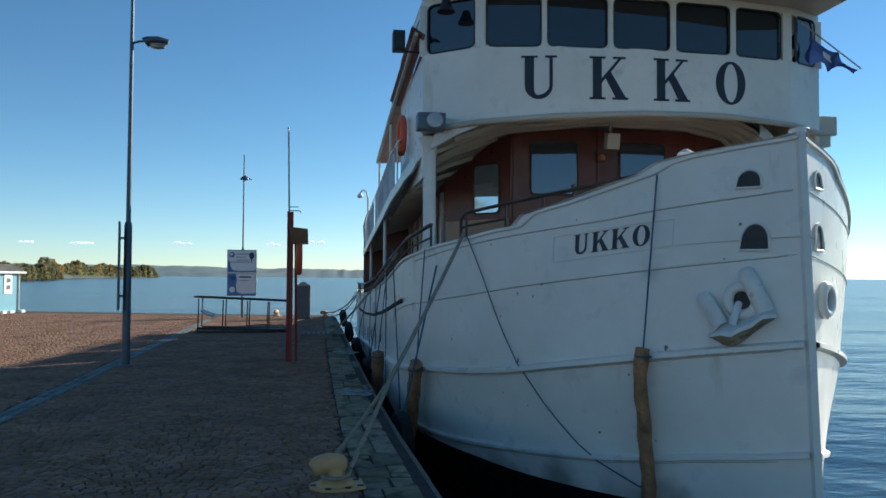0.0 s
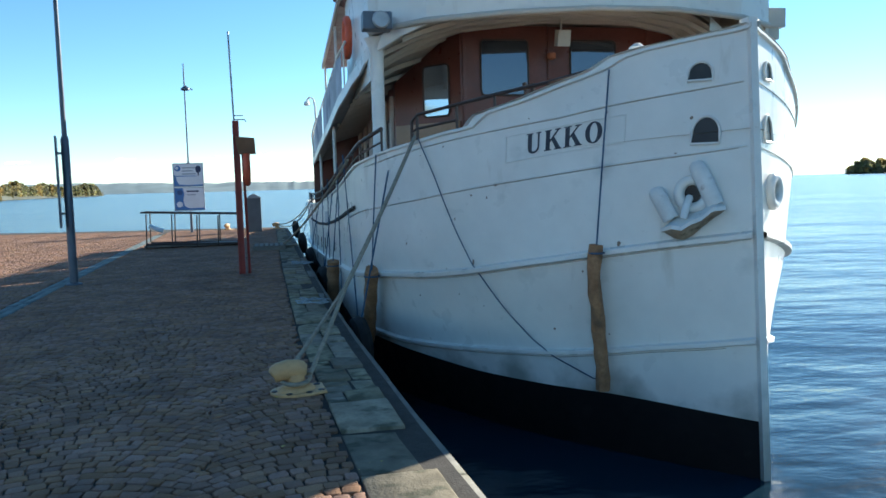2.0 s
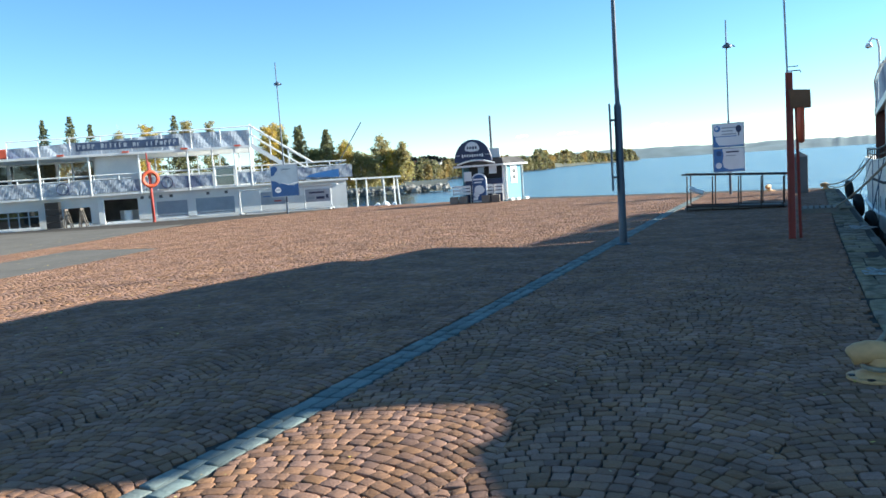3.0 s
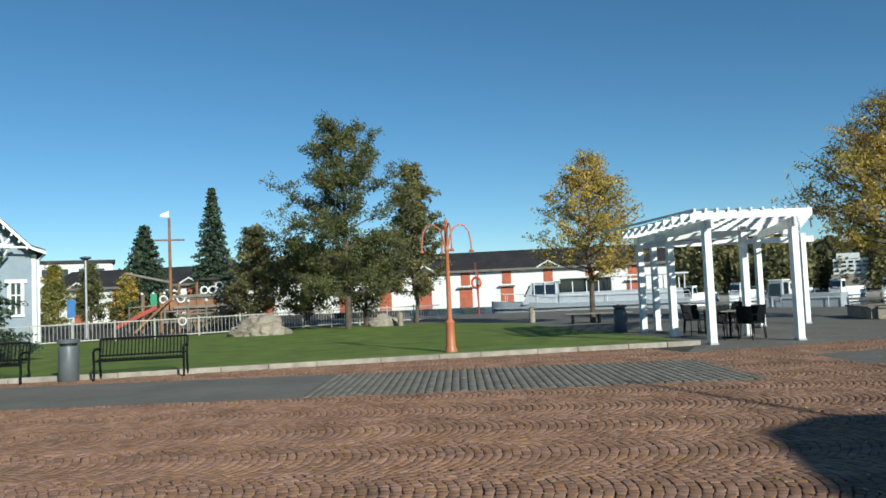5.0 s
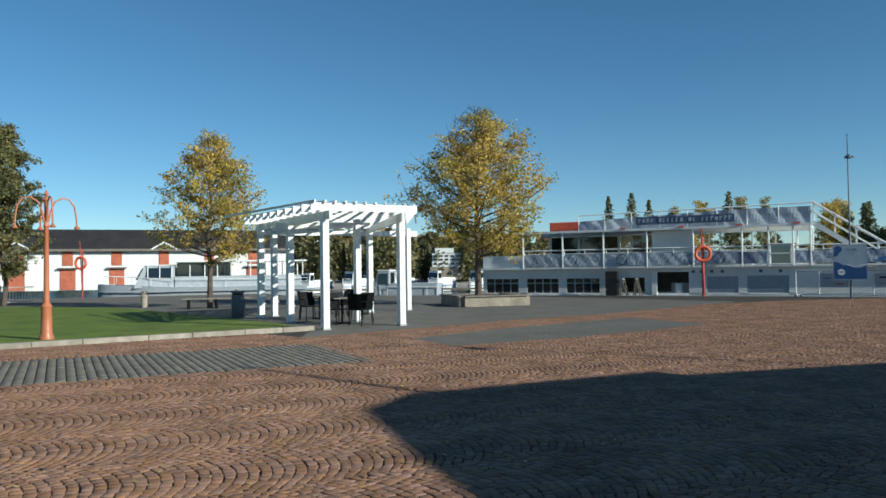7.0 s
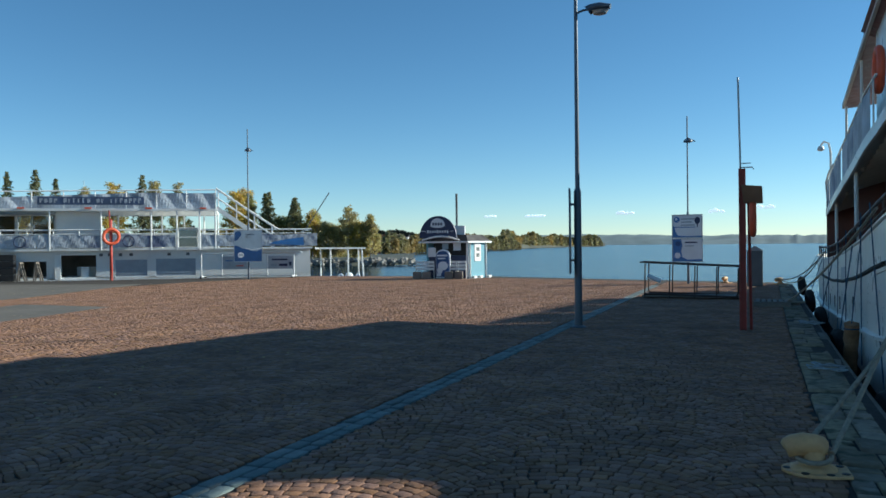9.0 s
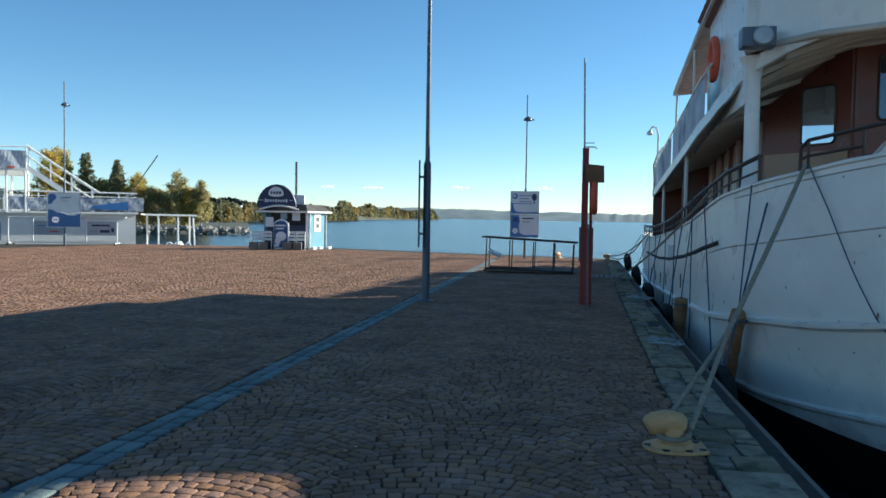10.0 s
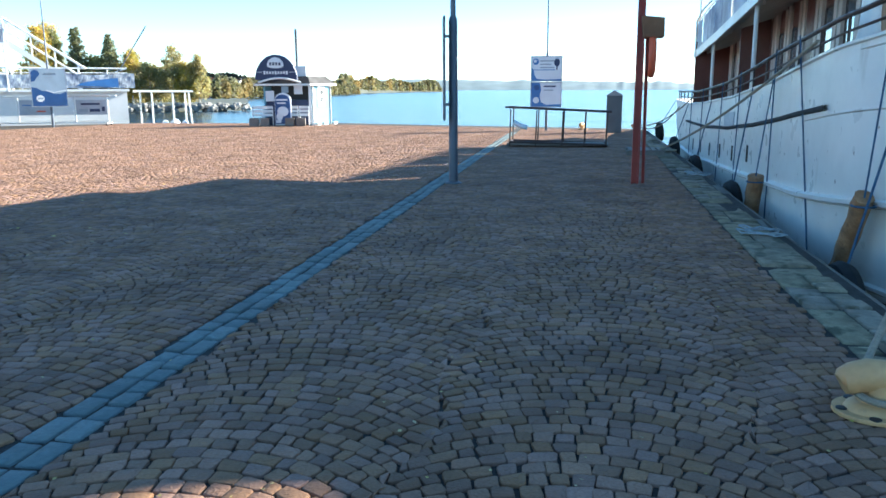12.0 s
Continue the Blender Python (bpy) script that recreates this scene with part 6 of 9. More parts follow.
# trees of the lawn and plaza
broadleaf((-37.5, -4.8, 0.03), 10.3, 8.2, M["leaf_green"], M["bark"], "tall dark green broadleaf tree on the lawn", 21, leaves=42000, trunk=0.12, shape="open", size=0.06, trunk_r=0.17, limbs=50, cluster=0.19)
broadleaf((-43.8, -1.9, 0.0), 9.3, 5.0, M["leaf_mid"], M["bark"], "slender olive green tree behind the lawn", 22, leaves=24000, trunk=0.12, shape="cone", size=0.075)
broadleaf((-42.4, -10.5, 0.0), 5.8, 4.2, M["leaf_mid"], M["bark"], "small yellowish green tree beside the boulder", 23, leaves=14000, trunk=0.1, shape="cone", size=0.075)
broadleaf((-41.5, -7.6, 0.0), 4.6, 4.2, M["leaf_green"], M["bark"], "low green bushy tree behind the boulder", 24, leaves=12000, trunk=0.1, shape="oval", size=0.075)
broadleaf((-43.0, -4.6, 0.0), 5.0, 4.4, M["leaf_green"], M["bark"], "low green tree at the back of the lawn", 25, leaves=12000, trunk=0.12, shape="oval", size=0.075)
broadleaf((-34.3, 6.35, 0.0), 7.7, 5.4, M["leaf_yellow"], M["bark"], "young tree with yellow autumn leaves beside a bench", 26, leaves=15000, trunk=0.24, shape="linden", size=0.062, limbs=52, cluster=0.2)
broadleaf((-28.7, 16.4, 0.35), 8.2, 6.2, M["leaf_yellow"], M["bark"], "round-crowned linden in a stone planter, leaves turning yellow", 27, leaves=24000, trunk=0.2, shape="linden", size=0.062, limbs=84, trunk_r=0.16, cluster=0.2)
spruce((-66.6, -20.4, 0.0), 11.5, 6.2, "tall slim dark spruce behind the playground", 31, needles=14000, size=0.13)
spruce((-62.0, -24.5, 0.0), 8.0, 7.6, "broad dark spruce behind the playground mast", 32, needles=14000, size=0.13)
spruce((-22.1, -14.9, 0.0), 10.2, 6.3, "dense blue-green spruce in front of the villa", 33, needles=60000, size=0.07, power=1.3)

# planter round the linden
pl = thing("tree_planter", "low square stone planter with a bench rim round the linden", "planter", (-28.7, 16.4, 0))
for (x0, y0), (x1, y1) in (((-30.1, 15.5), (-27.4, 15.0)), ((-27.4, 15.0), (-26.9, 17.6)), ((-26.9, 17.6), (-29.6, 18.1)), ((-29.6, 18.1), (-30.1, 15.5))):
    part("planter_wall", MB().bar((x0, y0, 0.2), (x1, y1, 0.2), 0.35, 0.4), M["stone"], pl, bevel=0.02)
    part("seat_rim", MB().bar((x0, y0, 0.42), (x1, y1, 0.42), 0.5, 0.05), M["wood_grey"], pl, bevel=0.01)
part("soil", MB().prism([(-30.0, 15.6), (-27.5, 15.1), (-27.0, 17.5), (-29.5, 18.0)], 0.1, 0.34), M["joint"], pl)
tb = thing("tree_bench", "long dark bench under the yellow tree", "bench", (-34.3, 6.6, 0))
part("seat", MB().box((-33.6, 6.5, 0.42), (0.45, 2.8, 0.06), rz=-8), M["wood_grey"], tb, bevel=0.01)
for y in (5.4, 6.5, 7.6):
    part("leg", MB().box((-33.6 + (y - 6.5) * 0.14, y, 0.2), (0.35, 0.08, 0.4)), M["bench_black"], tb)
for x, y in ((-36.9, 3.95), (-36.2, 7.9), (-38.6, -2.4)):
    solid("stone_post", MB().lathe([(0.14, 0), (0.14, 0.6), (0.1, 0.72)], 12, (x, y, 0)), M["stone"], "short grey stone post by the lawn path", "bollard", group="stone posts", smooth=True)


# ---- playground ship ----
pgs = thing("playground_ship", "wooden playground ship with mast, nets and red slide", "playground", (-44.9, -16, 0))
AX = Vector((-1.9, 5.2, 0)).normalized()


def pp(u, w, z):
    """u along the playground, w behind it."""
    n = Vector((-AX.y, AX.x, 0))
    return (-43.95 + AX.x * u + n.x * w, -18.38 + AX.y * u + n.y * w, z)


for u in (0.9, 1.9, 2.9, 3.9, 4.9, 5.7):
    for w in (0.0, 1.8):
        part("timber_post", MB().tube([pp(u, w, 0), pp(u, w, 2.3 + 0.5 * (u > 2.5))], 0.08, 8), M["wood_brown"], pgs)
for z, u0, u1 in ((1.2, 1.9, 5.7), (0.75, 0.9, 2.9), (1.9, 2.9, 5.7)):
    part("platform", MB().bar(pp(u0, 0.9, z), pp(u1, 0.9, z), 1.9, 0.08), M["wood_grey"], pgs)
for u in (1.9, 2.4, 2.9, 3.4, 3.9, 4.4, 4.9, 5.4):
    part("side_board", MB().bar(pp(u, -0.03, 1.55), pp(u + 0.42, -0.03, 1.55), 0.05, 0.55), M["wood_brown"], pgs)
    part("lower_board", MB().bar(pp(u, -0.03, 0.6), pp(u + 0.42, -0.03, 0.6), 0.05, 0.12), M["wood_grey"], pgs)
part("mast", MB().tube([pp(2.45, 0.9, 0), pp(2.45, 0.9, 6.7)], 0.12, 10, 0.07), M["wood_brown"], pgs, smooth=True)
part("yard", MB().tube([pp(1.6, 0.9, 5.4), pp(3.3, 0.9, 5.4)], 0.05, 8), M["wood_brown"], pgs)
part("bowsprit", MB().tube([pp(2.4, 0.9, 2.9), pp(0.0, 0.9, 3.5)], 0.08, 8), M["wood_grey"], pgs)
part("pennant", MB().sheet(lambda u, v: pp(2.45 - 0.5 * u, 0.9 + 0.05 * math.sin(6 * u), 6.95 - 0.1 * u + (v - 0.5) * 0.4 * (1 - 0.6 * u)), [0, 0.33, 0.66, 1], [0, 1]), M["sign_white"], pgs)
part("slide", MB().hexa([pp(-0.6, -0.3, 0.25), pp(-0.6, 0.3, 0.25), pp(1.7, 0.3, 1.35), pp(1.7, -0.3, 1.35)], [pp(-0.6, -0.3, 0.5), pp(-0.6, 0.3, 0.5), pp(1.7, 0.3, 1.62), pp(1.7, -0.3, 1.62)]), M["red_paint"], pgs, "red plastic slide", bevel=0.03)
part("ramp", MB().bar(pp(0.5, -0.6, 0.1), pp(2.6, -0.4, 2.1), 0.1, 0.12), M["wood_brown"], pgs)
part("green_panel", MB().bar(pp(1.35, -0.1, 1.9), pp(1.7, -0.1, 1.9), 0.05, 0.7), M["green_plastic"], pgs)
for u, z in ((2.05, 1.9), (3.0, 1.9), (3.05, 0.6), (5.15, 2.6)):
    part("porthole_ring", ring_tube(pp(u, -0.12, z), 0.2, 0.05, (AX.y, -AX.x, 0)), M["sign_white"], pgs)
for u in (3.4, 4.4, 5.3, 6.2):
    part("timber_post", MB().tube([pp(u, -0.1, 0), pp(u, -0.1, 1.75)], 0.07, 8), M["wood_grey"], pgs)
    part("post_cap", MB().lathe([(0.09, 1.72), (0.09, 1.8), (0.02, 1.86)], 8, Vector(pp(u, -0.1, 0))), M["sign_white"], pgs)
for z in (1.02, 1.42, 2.05):
    part("grey_beam", MB().bar(pp(2.6, -0.16, z), pp(6.6, -0.16, z), 0.06, 0.16 if z > 1.3 else 0.1), M["wood_grey"], pgs)
for i in range(13):
    u = 3.0 + 0.28 * i
    part("net_rope", MB().tube([pp(u, -0.14, 0.15), pp(u + 0.2, -0.14, 1.0)], 0.018, 5), M["rope"], pgs)
    part("net_rope", MB().tube([pp(u + 0.2, -0.14, 0.15), pp(u, -0.14, 1.0)], 0.018, 5), M["rope"], pgs)
part("stern_block", MB().hexa([pp(5.5, -0.1, 1.25), pp(6.5, -0.1, 1.25), pp(6.5, 1.8, 1.25), pp(5.5, 1.8, 1.25)], [pp(5.5, -0.15, 2.45), pp(6.75, -0.15, 2.65), pp(6.75, 1.85, 2.65), pp(5.5, 1.85, 2.45)]), M["orange_wood"], pgs, "orange-stained stern of the playground ship")
for u in (0.9, 1.5, 2.1):
    part("rail_post", MB().tube([pp(u, -0.05, 0.7), pp(u, -0.05, 2.25)], 0.06, 8), M["wood_grey"], pgs)
    part("post_cap", MB().lathe([(0.08, 2.22), (0.08, 2.3), (0.02, 2.36)], 8, Vector(pp(u, -0.05, 0))), M["sign_white"], pgs)
part("slide_gate", MB().tube([pp(0.2, -0.1, 0.1), pp(0.2, -0.1, 1.5), pp(1.5, -0.1, 1.55)], 0.05, 6), M["wood_grey"], pgs)
for u in (4.3, 4.75):
    part("porthole_ring", ring_tube(pp(u, -0.26, 2.35), 0.2, 0.05, (AX.y, -AX.x, 0)), M["sign_white"], pgs)
part("cabin_roof", MB().bar(pp(4.1, 0.9, 3.0), pp(5.9, 0.9, 3.0), 2.2, 0.12), M["roof_black"], pgs)
part("stern_wall", MB().bar(pp(5.75, -0.05, 1.6), pp(6.5, -0.05, 1.6), 0.08, 1.4), M["wood_brown"], pgs)
part("slide", MB().hexa([pp(6.4, 0.0, 1.4), pp(6.4, 0.5, 1.4), pp(8.0, 0.5, 0.3), pp(8.0, 0.0, 0.3)], [pp(6.4, 0.0, 1.65), pp(6.4, 0.5, 1.65), pp(8.0, 0.5, 0.55), pp(8.0, 0.0, 0.55)]), M["red_paint"], pgs, "red plastic slide")

# park lamp and small sign by the playground
pk = thing("park_light", "grey post light with a flat disc head", "street lamp", (-40.4, -18.9, 0))
part("pole", MB().tube([(-40.4, -18.9, 0), (-40.4, -18.9, 4.2)], 0.08, 8, 0.06), M["steel"], pk)
part("head", MB().lathe([(0.1, 4.1), (0.3, 4.2), (0.28, 4.26), (0.05, 4.3)], 14, (-40.4, -18.9, 0)), M["lamp_grey"], pk)
ps = thing("park_sign", "blue information sign on a post", "sign", (-41.0, -20.0, 0))
part("post", MB().tube([(-41.0, -20.0, 0), (-41.0, -20.0, 1.0)], 0.04, 6), M["steel"], ps)
part("plate", MB().box((-41.0, -20.0, 1.6), (0.06, 0.4, 0.95), rz=20), M["sign_blue"], ps)

# ---- villa with white lace gable ----
vil = thing("villa", "blue-grey wooden villa with white lace gable trim", "house", (-35, -18.6, 0))
VA = Vector((-34.97, -18.58, 0))
vu, vw = Vector((0.503, -0.866, 0)).normalized(), Vector((-0.866, -0.503, 0)).normalized()


def vp(u, w, z):
    """u along the gable wall from its corner, w behind it."""
    p = VA + vu * u + vw * w
    return (p.x, p.y, z)


def vslab(outline, w0, w1):
    """A plate of (u, z) points from depth w0 to w1."""
    n = len(outline)
    return MB().add([vp(u, w0, z) for u, z in outline] + [vp(u, w1, z) for u, z in outline], [tuple(range(n)), tuple(range(2 * n - 1, n - 1, -1))] + [(i, n + i, n + (i + 1) % n, (i + 1) % n) for i in range(n)])


PEAK, FOOT, EDGE, LOW = (1.66, 5.92), (0.2, 4.42), (-0.38, 4.2), (5.6, 3.75)
part("gable_wall", vslab([(0, 0), (6.4, 0), (6.4, 3.3), (1.66, 5.75), (0.1, 4.25), (0, 4.15)], 0.0, 0.2), M["villa_blue"], vil, "blue-grey boarded gable wall")
part("side_wall", MB().hexa([vp(0, 0.2, 0), vp(0.2, 0.2, 0), vp(0.2, 9, 0), vp(0, 9, 0)], [vp(0, 0.2, 4.1), vp(0.2, 0.2, 4.1), vp(0.2, 9, 4.1), vp(0, 9, 4.1)]), M["villa_blue"], vil)
for p, q in ((PEAK, FOOT), (FOOT, EDGE), (LOW, PEAK)):
    part("roof", MB().hexa([vp(p[0], -0.75, p[1]), vp(q[0], -0.75, q[1]), vp(q[0], 9, q[1]), vp(p[0], 9, p[1])], [vp(p[0], -0.75, p[1] + 0.09), vp(q[0], -0.75, q[1] + 0.09), vp(q[0], 9, q[1] + 0.09), vp(p[0], 9, p[1] + 0.09)]), M["roof_black"], vil, "dark sheet roof")
    part("barge_board", MB().bar(vp(p[0], -0.77, p[1] - 0.05), vp(q[0], -0.77, q[1] - 0.05), 0.05, 0.13), M["white_paint"], vil, "white barge board")
for i in range(5):
    u, z = 1.55 - 0.3 * i, 5.62 - 0.31 * i
    part("rafter_end", MB().bar(vp(u, -0.72, z), vp(u, 0.0, z), 0.08, 0.16), M["white_paint"], vil)
part("collar_beam", MB().bar(vp(2.6, -0.7, 4.46), vp(0.35, -0.7, 4.40), 0.07, 0.08), M["white_paint"], vil)
part("gable_arch", MB().tube([vp(1.9 - 0.62 * math.cos(math.pi * k / 10), -0.7, 4.55 + 0.62 * math.sin(math.pi * k / 10)) for k in range(11)], 0.05, 6), M["white_paint"], vil)
for k in range(5):
    a = math.pi * (0.08 + 0.21 * k)
    part("gable_lace", MB().bar(vp(1.3, -0.72, 4.42), vp(1.3 - 0.42 * math.cos(a), -0.72, 4.42 + 0.46 * math.sin(a)), 0.05, 0.09), M["white_paint"], vil)
part("brace", MB().bar(vp(1.1, -0.7, 4.3), vp(1.75, -0.1, 3.2), 0.07, 0.09), M["white_paint"], vil)
part("corner_board", MB().bar(vp(0.06, -0.04, 0), vp(0.06, -0.04, 4.1), 0.2, 0.09), M["white_paint"], vil)
part("down_pipe", MB().tube([vp(-0.38, -0.5, 4.12), vp(-0.1, -0.15, 3.85), vp(-0.1, -0.15, 0.1)], 0.06, 8), M["white_paint"], vil)
for u in (0.62, 2.6, 4.2):
    w = part("window", MB().hexa([vp(u, -0.02, 1.45), vp(u + 0.36, -0.02, 1.45), vp(u + 0.36, 0.0, 1.45), vp(u, 0.0, 1.45)], [vp(u, -0.02, 2.8), vp(u + 0.36, -0.02, 2.8), vp(u + 0.36, 0, 2.8), vp(u, 0, 2.8)]), M["house_glass"], vil)
    for p, q, wide in (((u - 0.08, 1.4), (u - 0.08, 2.85), 0.15), ((u + 0.44, 1.4), (u + 0.44, 2.85), 0.15), ((u - 0.16, 1.38), (u + 0.52, 1.38), 0.1), ((u - 0.26, 2.92), (u + 0.62, 2.92), 0.16), ((u + 0.18, 1.45), (u + 0.18, 2.8), 0.05), ((u, 2.3), (u + 0.36, 2.3), 0.05)):
        part("window_frame", MB().bar(vp(p[0], -0.06, p[1]), vp(q[0], -0.06, q[1]), 0.06 if p[0] != q[0] else wide, wide if p[0] != q[0] else 0.06), M["white_paint"], w)
for x, y, h in ((-36.2, -20.2, 1.3), (-34.6, -20.6, 1.5)):
    broadleaf((x, y, 0.0), h, 2.4, M["leaf_green"], M["bark"], "low green garden bush before the villa", int(-x * 10), leaves=3500, trunk=0.05, shape="oval", size=0.06, limbs=26, trunk_r=0.03, group="garden bushes", cluster=0.16)
fp = thing("flagpole", "white flagpole with a furled pale flag", "flagpole", (-33.5, -20.9, 0))
part("pole", MB().tube([(-33.5, -20.9, 0), (-33.5, -20.9, 7.8)], 0.07, 8, 0.04), M["white_paint"], fp)
part("furled_flag", MB().sheet(lambda u, v: (-33.5 + 0.1 * u, -20.9 - 0.45 * u + 0.05 * math.sin(8 * v), 7.5 - 1.6 * v - 0.3 * u), [0, 0.5, 1], np.linspace(0, 1, 8)), M["sign_grey"], fp)

# ---- long white storehouse ----
st = thing("storehouse", "long white storehouse with black roof and red shutters", "building", (-82, -5, 0))
s0, s1 = Vector((-84.8, -44, 0)), Vector((-78.65, 21.5, 0))
sd = (s1 - s0).normalized()
sn = Vector((-sd.y, sd.x, 0))
SL = (s1 - s0).length


def sp(u, w, z):
    p = s0 + sd * u + sn * w
    return (p.x, p.y, z)


part("wall", MB().hexa([sp(0, 9, 0), sp(0, 0, 0), sp(SL, 0, 0), sp(SL, 9, 0)], [sp(0, 9, 3.8), sp(0, 0, 3.8), sp(SL, 0, 3.8), sp(SL, 9, 3.8)]), M["wall_white"], st, "white rendered wall")
part("roof", MB().add([sp(-0.5, -0.5, 3.7), sp(SL + 0.5, -0.5, 3.7), sp(SL + 0.5, 4.5, 5.9), sp(-0.5, 4.5, 5.9), sp(SL + 0.5, 9.5, 3.7), sp(-0.5, 9.5, 3.7)], [(0, 1, 2, 3), (3, 2, 4, 5), (0, 3, 5), (1, 4, 2), (0, 5, 4, 1)]), M["roof_black"], st, "black sheet roof")
part("eave_board", MB().bar(sp(-0.5, -0.52, 3.72), sp(SL + 0.5, -0.52, 3.72), 0.08, 0.22), M["wood_grey"], st)
for i in range(15):
    u = 3.28 + i * 4.22
    sh = part("shutter", MB().bar(sp(u - 0.65, -0.04, 1.0), sp(u + 0.65, -0.04, 1.0), 0.08, 1.9), M["brick_red"], st, "red boarded loading door")
    part("hood", MB().bar(sp(u - 0.85, -0.2, 2.05), sp(u + 0.85, -0.2, 2.05), 0.4, 0.12), M["wood_grey"], sh)
    part("shutter", MB().bar(sp(u - 0.45, -0.04, 2.95), sp(u + 0.45, -0.04, 2.95), 0.08, 1.3), M["brick_red"], st, "red boarded loading door")
    if i % 3 == 0:
        part("dormer", MB().add([sp(u - 1.1, -0.55, 3.75), sp(u + 1.1, -0.55, 3.75), sp(u, -0.55, 4.4), sp(u - 1.1, 1.2, 3.9), sp(u + 1.1, 1.2, 3.9), sp(u, 1.6, 4.5)], [(0, 1, 2), (0, 2, 5, 3), (1, 4, 5, 2)]), M["roof_black"], st)
        part("dormer_trim", MB().bar(sp(u - 1.15, -0.6, 3.78), sp(u, -0.6, 4.45), 0.06, 0.14).bar(sp(u, -0.6, 4.45), sp(u + 1.15, -0.6, 3.78), 0.06, 0.14), M["white_paint"], st)

# ---- boats by the lawn quay ----
def cabin_boat(p0, p1, beam, z0, free, label, mat_hull, roof=2.9, name="patrol_boat"):
    """A motor boat from bow p0 to stern p1."""
    a, b = Vector((*p0, 0)), Vector((*p1, 0))
    d = (b - a).normalized()
    n = Vector((-d.y, d.x, 0))
    L = (b - a).length
    t = thing(name, label, "boat", (*((a + b) / 2).xy, z0), group="moored boats")

    def q(u, w, z):
        p = a + d * (u * L) + n * w
        return (p.x, p.y, z)

    def hw(u):
        return beam / 2 * min(1, (u / 0.3) ** 0.55 if u > 0 else 0)
    us = [0, 0.03, 0.08, 0.15, 0.25, 0.35, 0.6, 0.85, 1.0]
    part("hull", MB().sheet(lambda u, k: q(u, (-1, -0.75, 0.75, 1)[k] * hw(u), (z0 + free * (1.25 - 0.25 * min(1, u / 0.4)), z0, z0, z0 + free * (1.25 - 0.25 * min(1, u / 0.4)))[k]), us, [0, 1, 2, 3]).sheet(lambda u, k: q(u, k * hw(u), z0 + free * (1.25 - 0.25 * min(1, u / 0.4)) - 0.02), us, [-1, 1]), mat_hull, t, smooth=True)
    zc = z0 + free
    part("wheelhouse", MB().hexa([q(0.17, -beam * 0.4, zc), q(0.17, beam * 0.4, zc), q(0.36, beam * 0.4, zc), q(0.36, -beam * 0.4, zc)], [q(0.22, -beam * 0.36, zc + 1.5), q(0.22, beam * 0.36, zc + 1.5), q(0.36, beam * 0.36, zc + 1.5), q(0.36, -beam * 0.36, zc + 1.5)]), mat_hull, t)
    part("cabin", MB().hexa([q(0.36, -beam * 0.42, zc), q(0.36, beam * 0.42, zc), q(0.97, beam * 0.42, zc), q(0.97, -beam * 0.42, zc)], [q(0.36, -beam * 0.42, zc + 0.75), q(0.36, beam * 0.42, zc + 0.75), q(0.97, beam * 0.42, zc + 0.75), q(0.97, -beam * 0.42, zc + 0.75)]), mat_hull, t)
    if name == "patrol_boat":
        part("roof", MB().hexa([q(0.36, -beam * 0.48, zc + 1.72), q(0.36, beam * 0.48, zc + 1.72), q(1.0, beam * 0.48, zc + 1.72), q(1.0, -beam * 0.48, zc + 1.72)], [q(0.36, -beam * 0.48, zc + 1.82), q(0.36, beam * 0.48, zc + 1.82), q(1.0, beam * 0.48, zc + 1.82), q(1.0, -beam * 0.48, zc + 1.82)]), M["white_paint"], t)
        for sgn in (-1, 1):
            part("cabin_glass", MB().hexa([q(0.37, sgn * beam * 0.40, zc + 0.76), q(0.62, sgn * beam * 0.40, zc + 0.76), q(0.62, sgn * beam * 0.38, zc + 0.76), q(0.37, sgn * beam * 0.38, zc + 0.76)], [q(0.37, sgn * beam * 0.40, zc + 1.7), q(0.62, sgn * beam * 0.40, zc + 1.7), q(0.62, sgn * beam * 0.38, zc + 1.7), q(0.37, sgn * beam * 0.38, zc + 1.7)]), M["dark_glass"], t)
            for u in (0.63, 0.72, 0.81, 0.9, 0.98):
                part("roof_post", MB().bar(q(u, sgn * beam * 0.42, zc + 0.7), q(u, sgn * beam * 0.45, zc + 1.75), 0.07, 0.07), M["white_paint"], t)
            part("side_window", MB().hexa([q(0.225, sgn * beam * 0.405, zc + 0.7), q(0.345, sgn * beam * 0.405, zc + 0.7), q(0.345, sgn * beam * 0.37, zc + 0.7), q(0.225, sgn * beam * 0.37, zc + 0.7)], [q(0.235, sgn * beam * 0.385, zc + 1.35), q(0.345, sgn * beam * 0.385, zc + 1.35), q(0.345, sgn * beam * 0.35, zc + 1.35), q(0.235, sgn * beam * 0.35, zc + 1.35)]), M["dark_glass"], t)
    else:
        for sgn in (-1, 1):
            part("side_window", MB().hexa([q(0.225, sgn * beam * 0.405, zc + 0.7), q(0.345, sgn * beam * 0.405, zc + 0.7), q(0.345, sgn * beam * 0.37, zc + 0.7), q(0.225, sgn * beam * 0.37, zc + 0.7)], [q(0.235, sgn * beam * 0.385, zc + 1.35), q(0.345, sgn * beam * 0.385, zc + 1.35), q(0.345, sgn * beam * 0.35, zc + 1.35), q(0.235, sgn * beam * 0.35, zc + 1.35)]), M["dark_glass"], t)
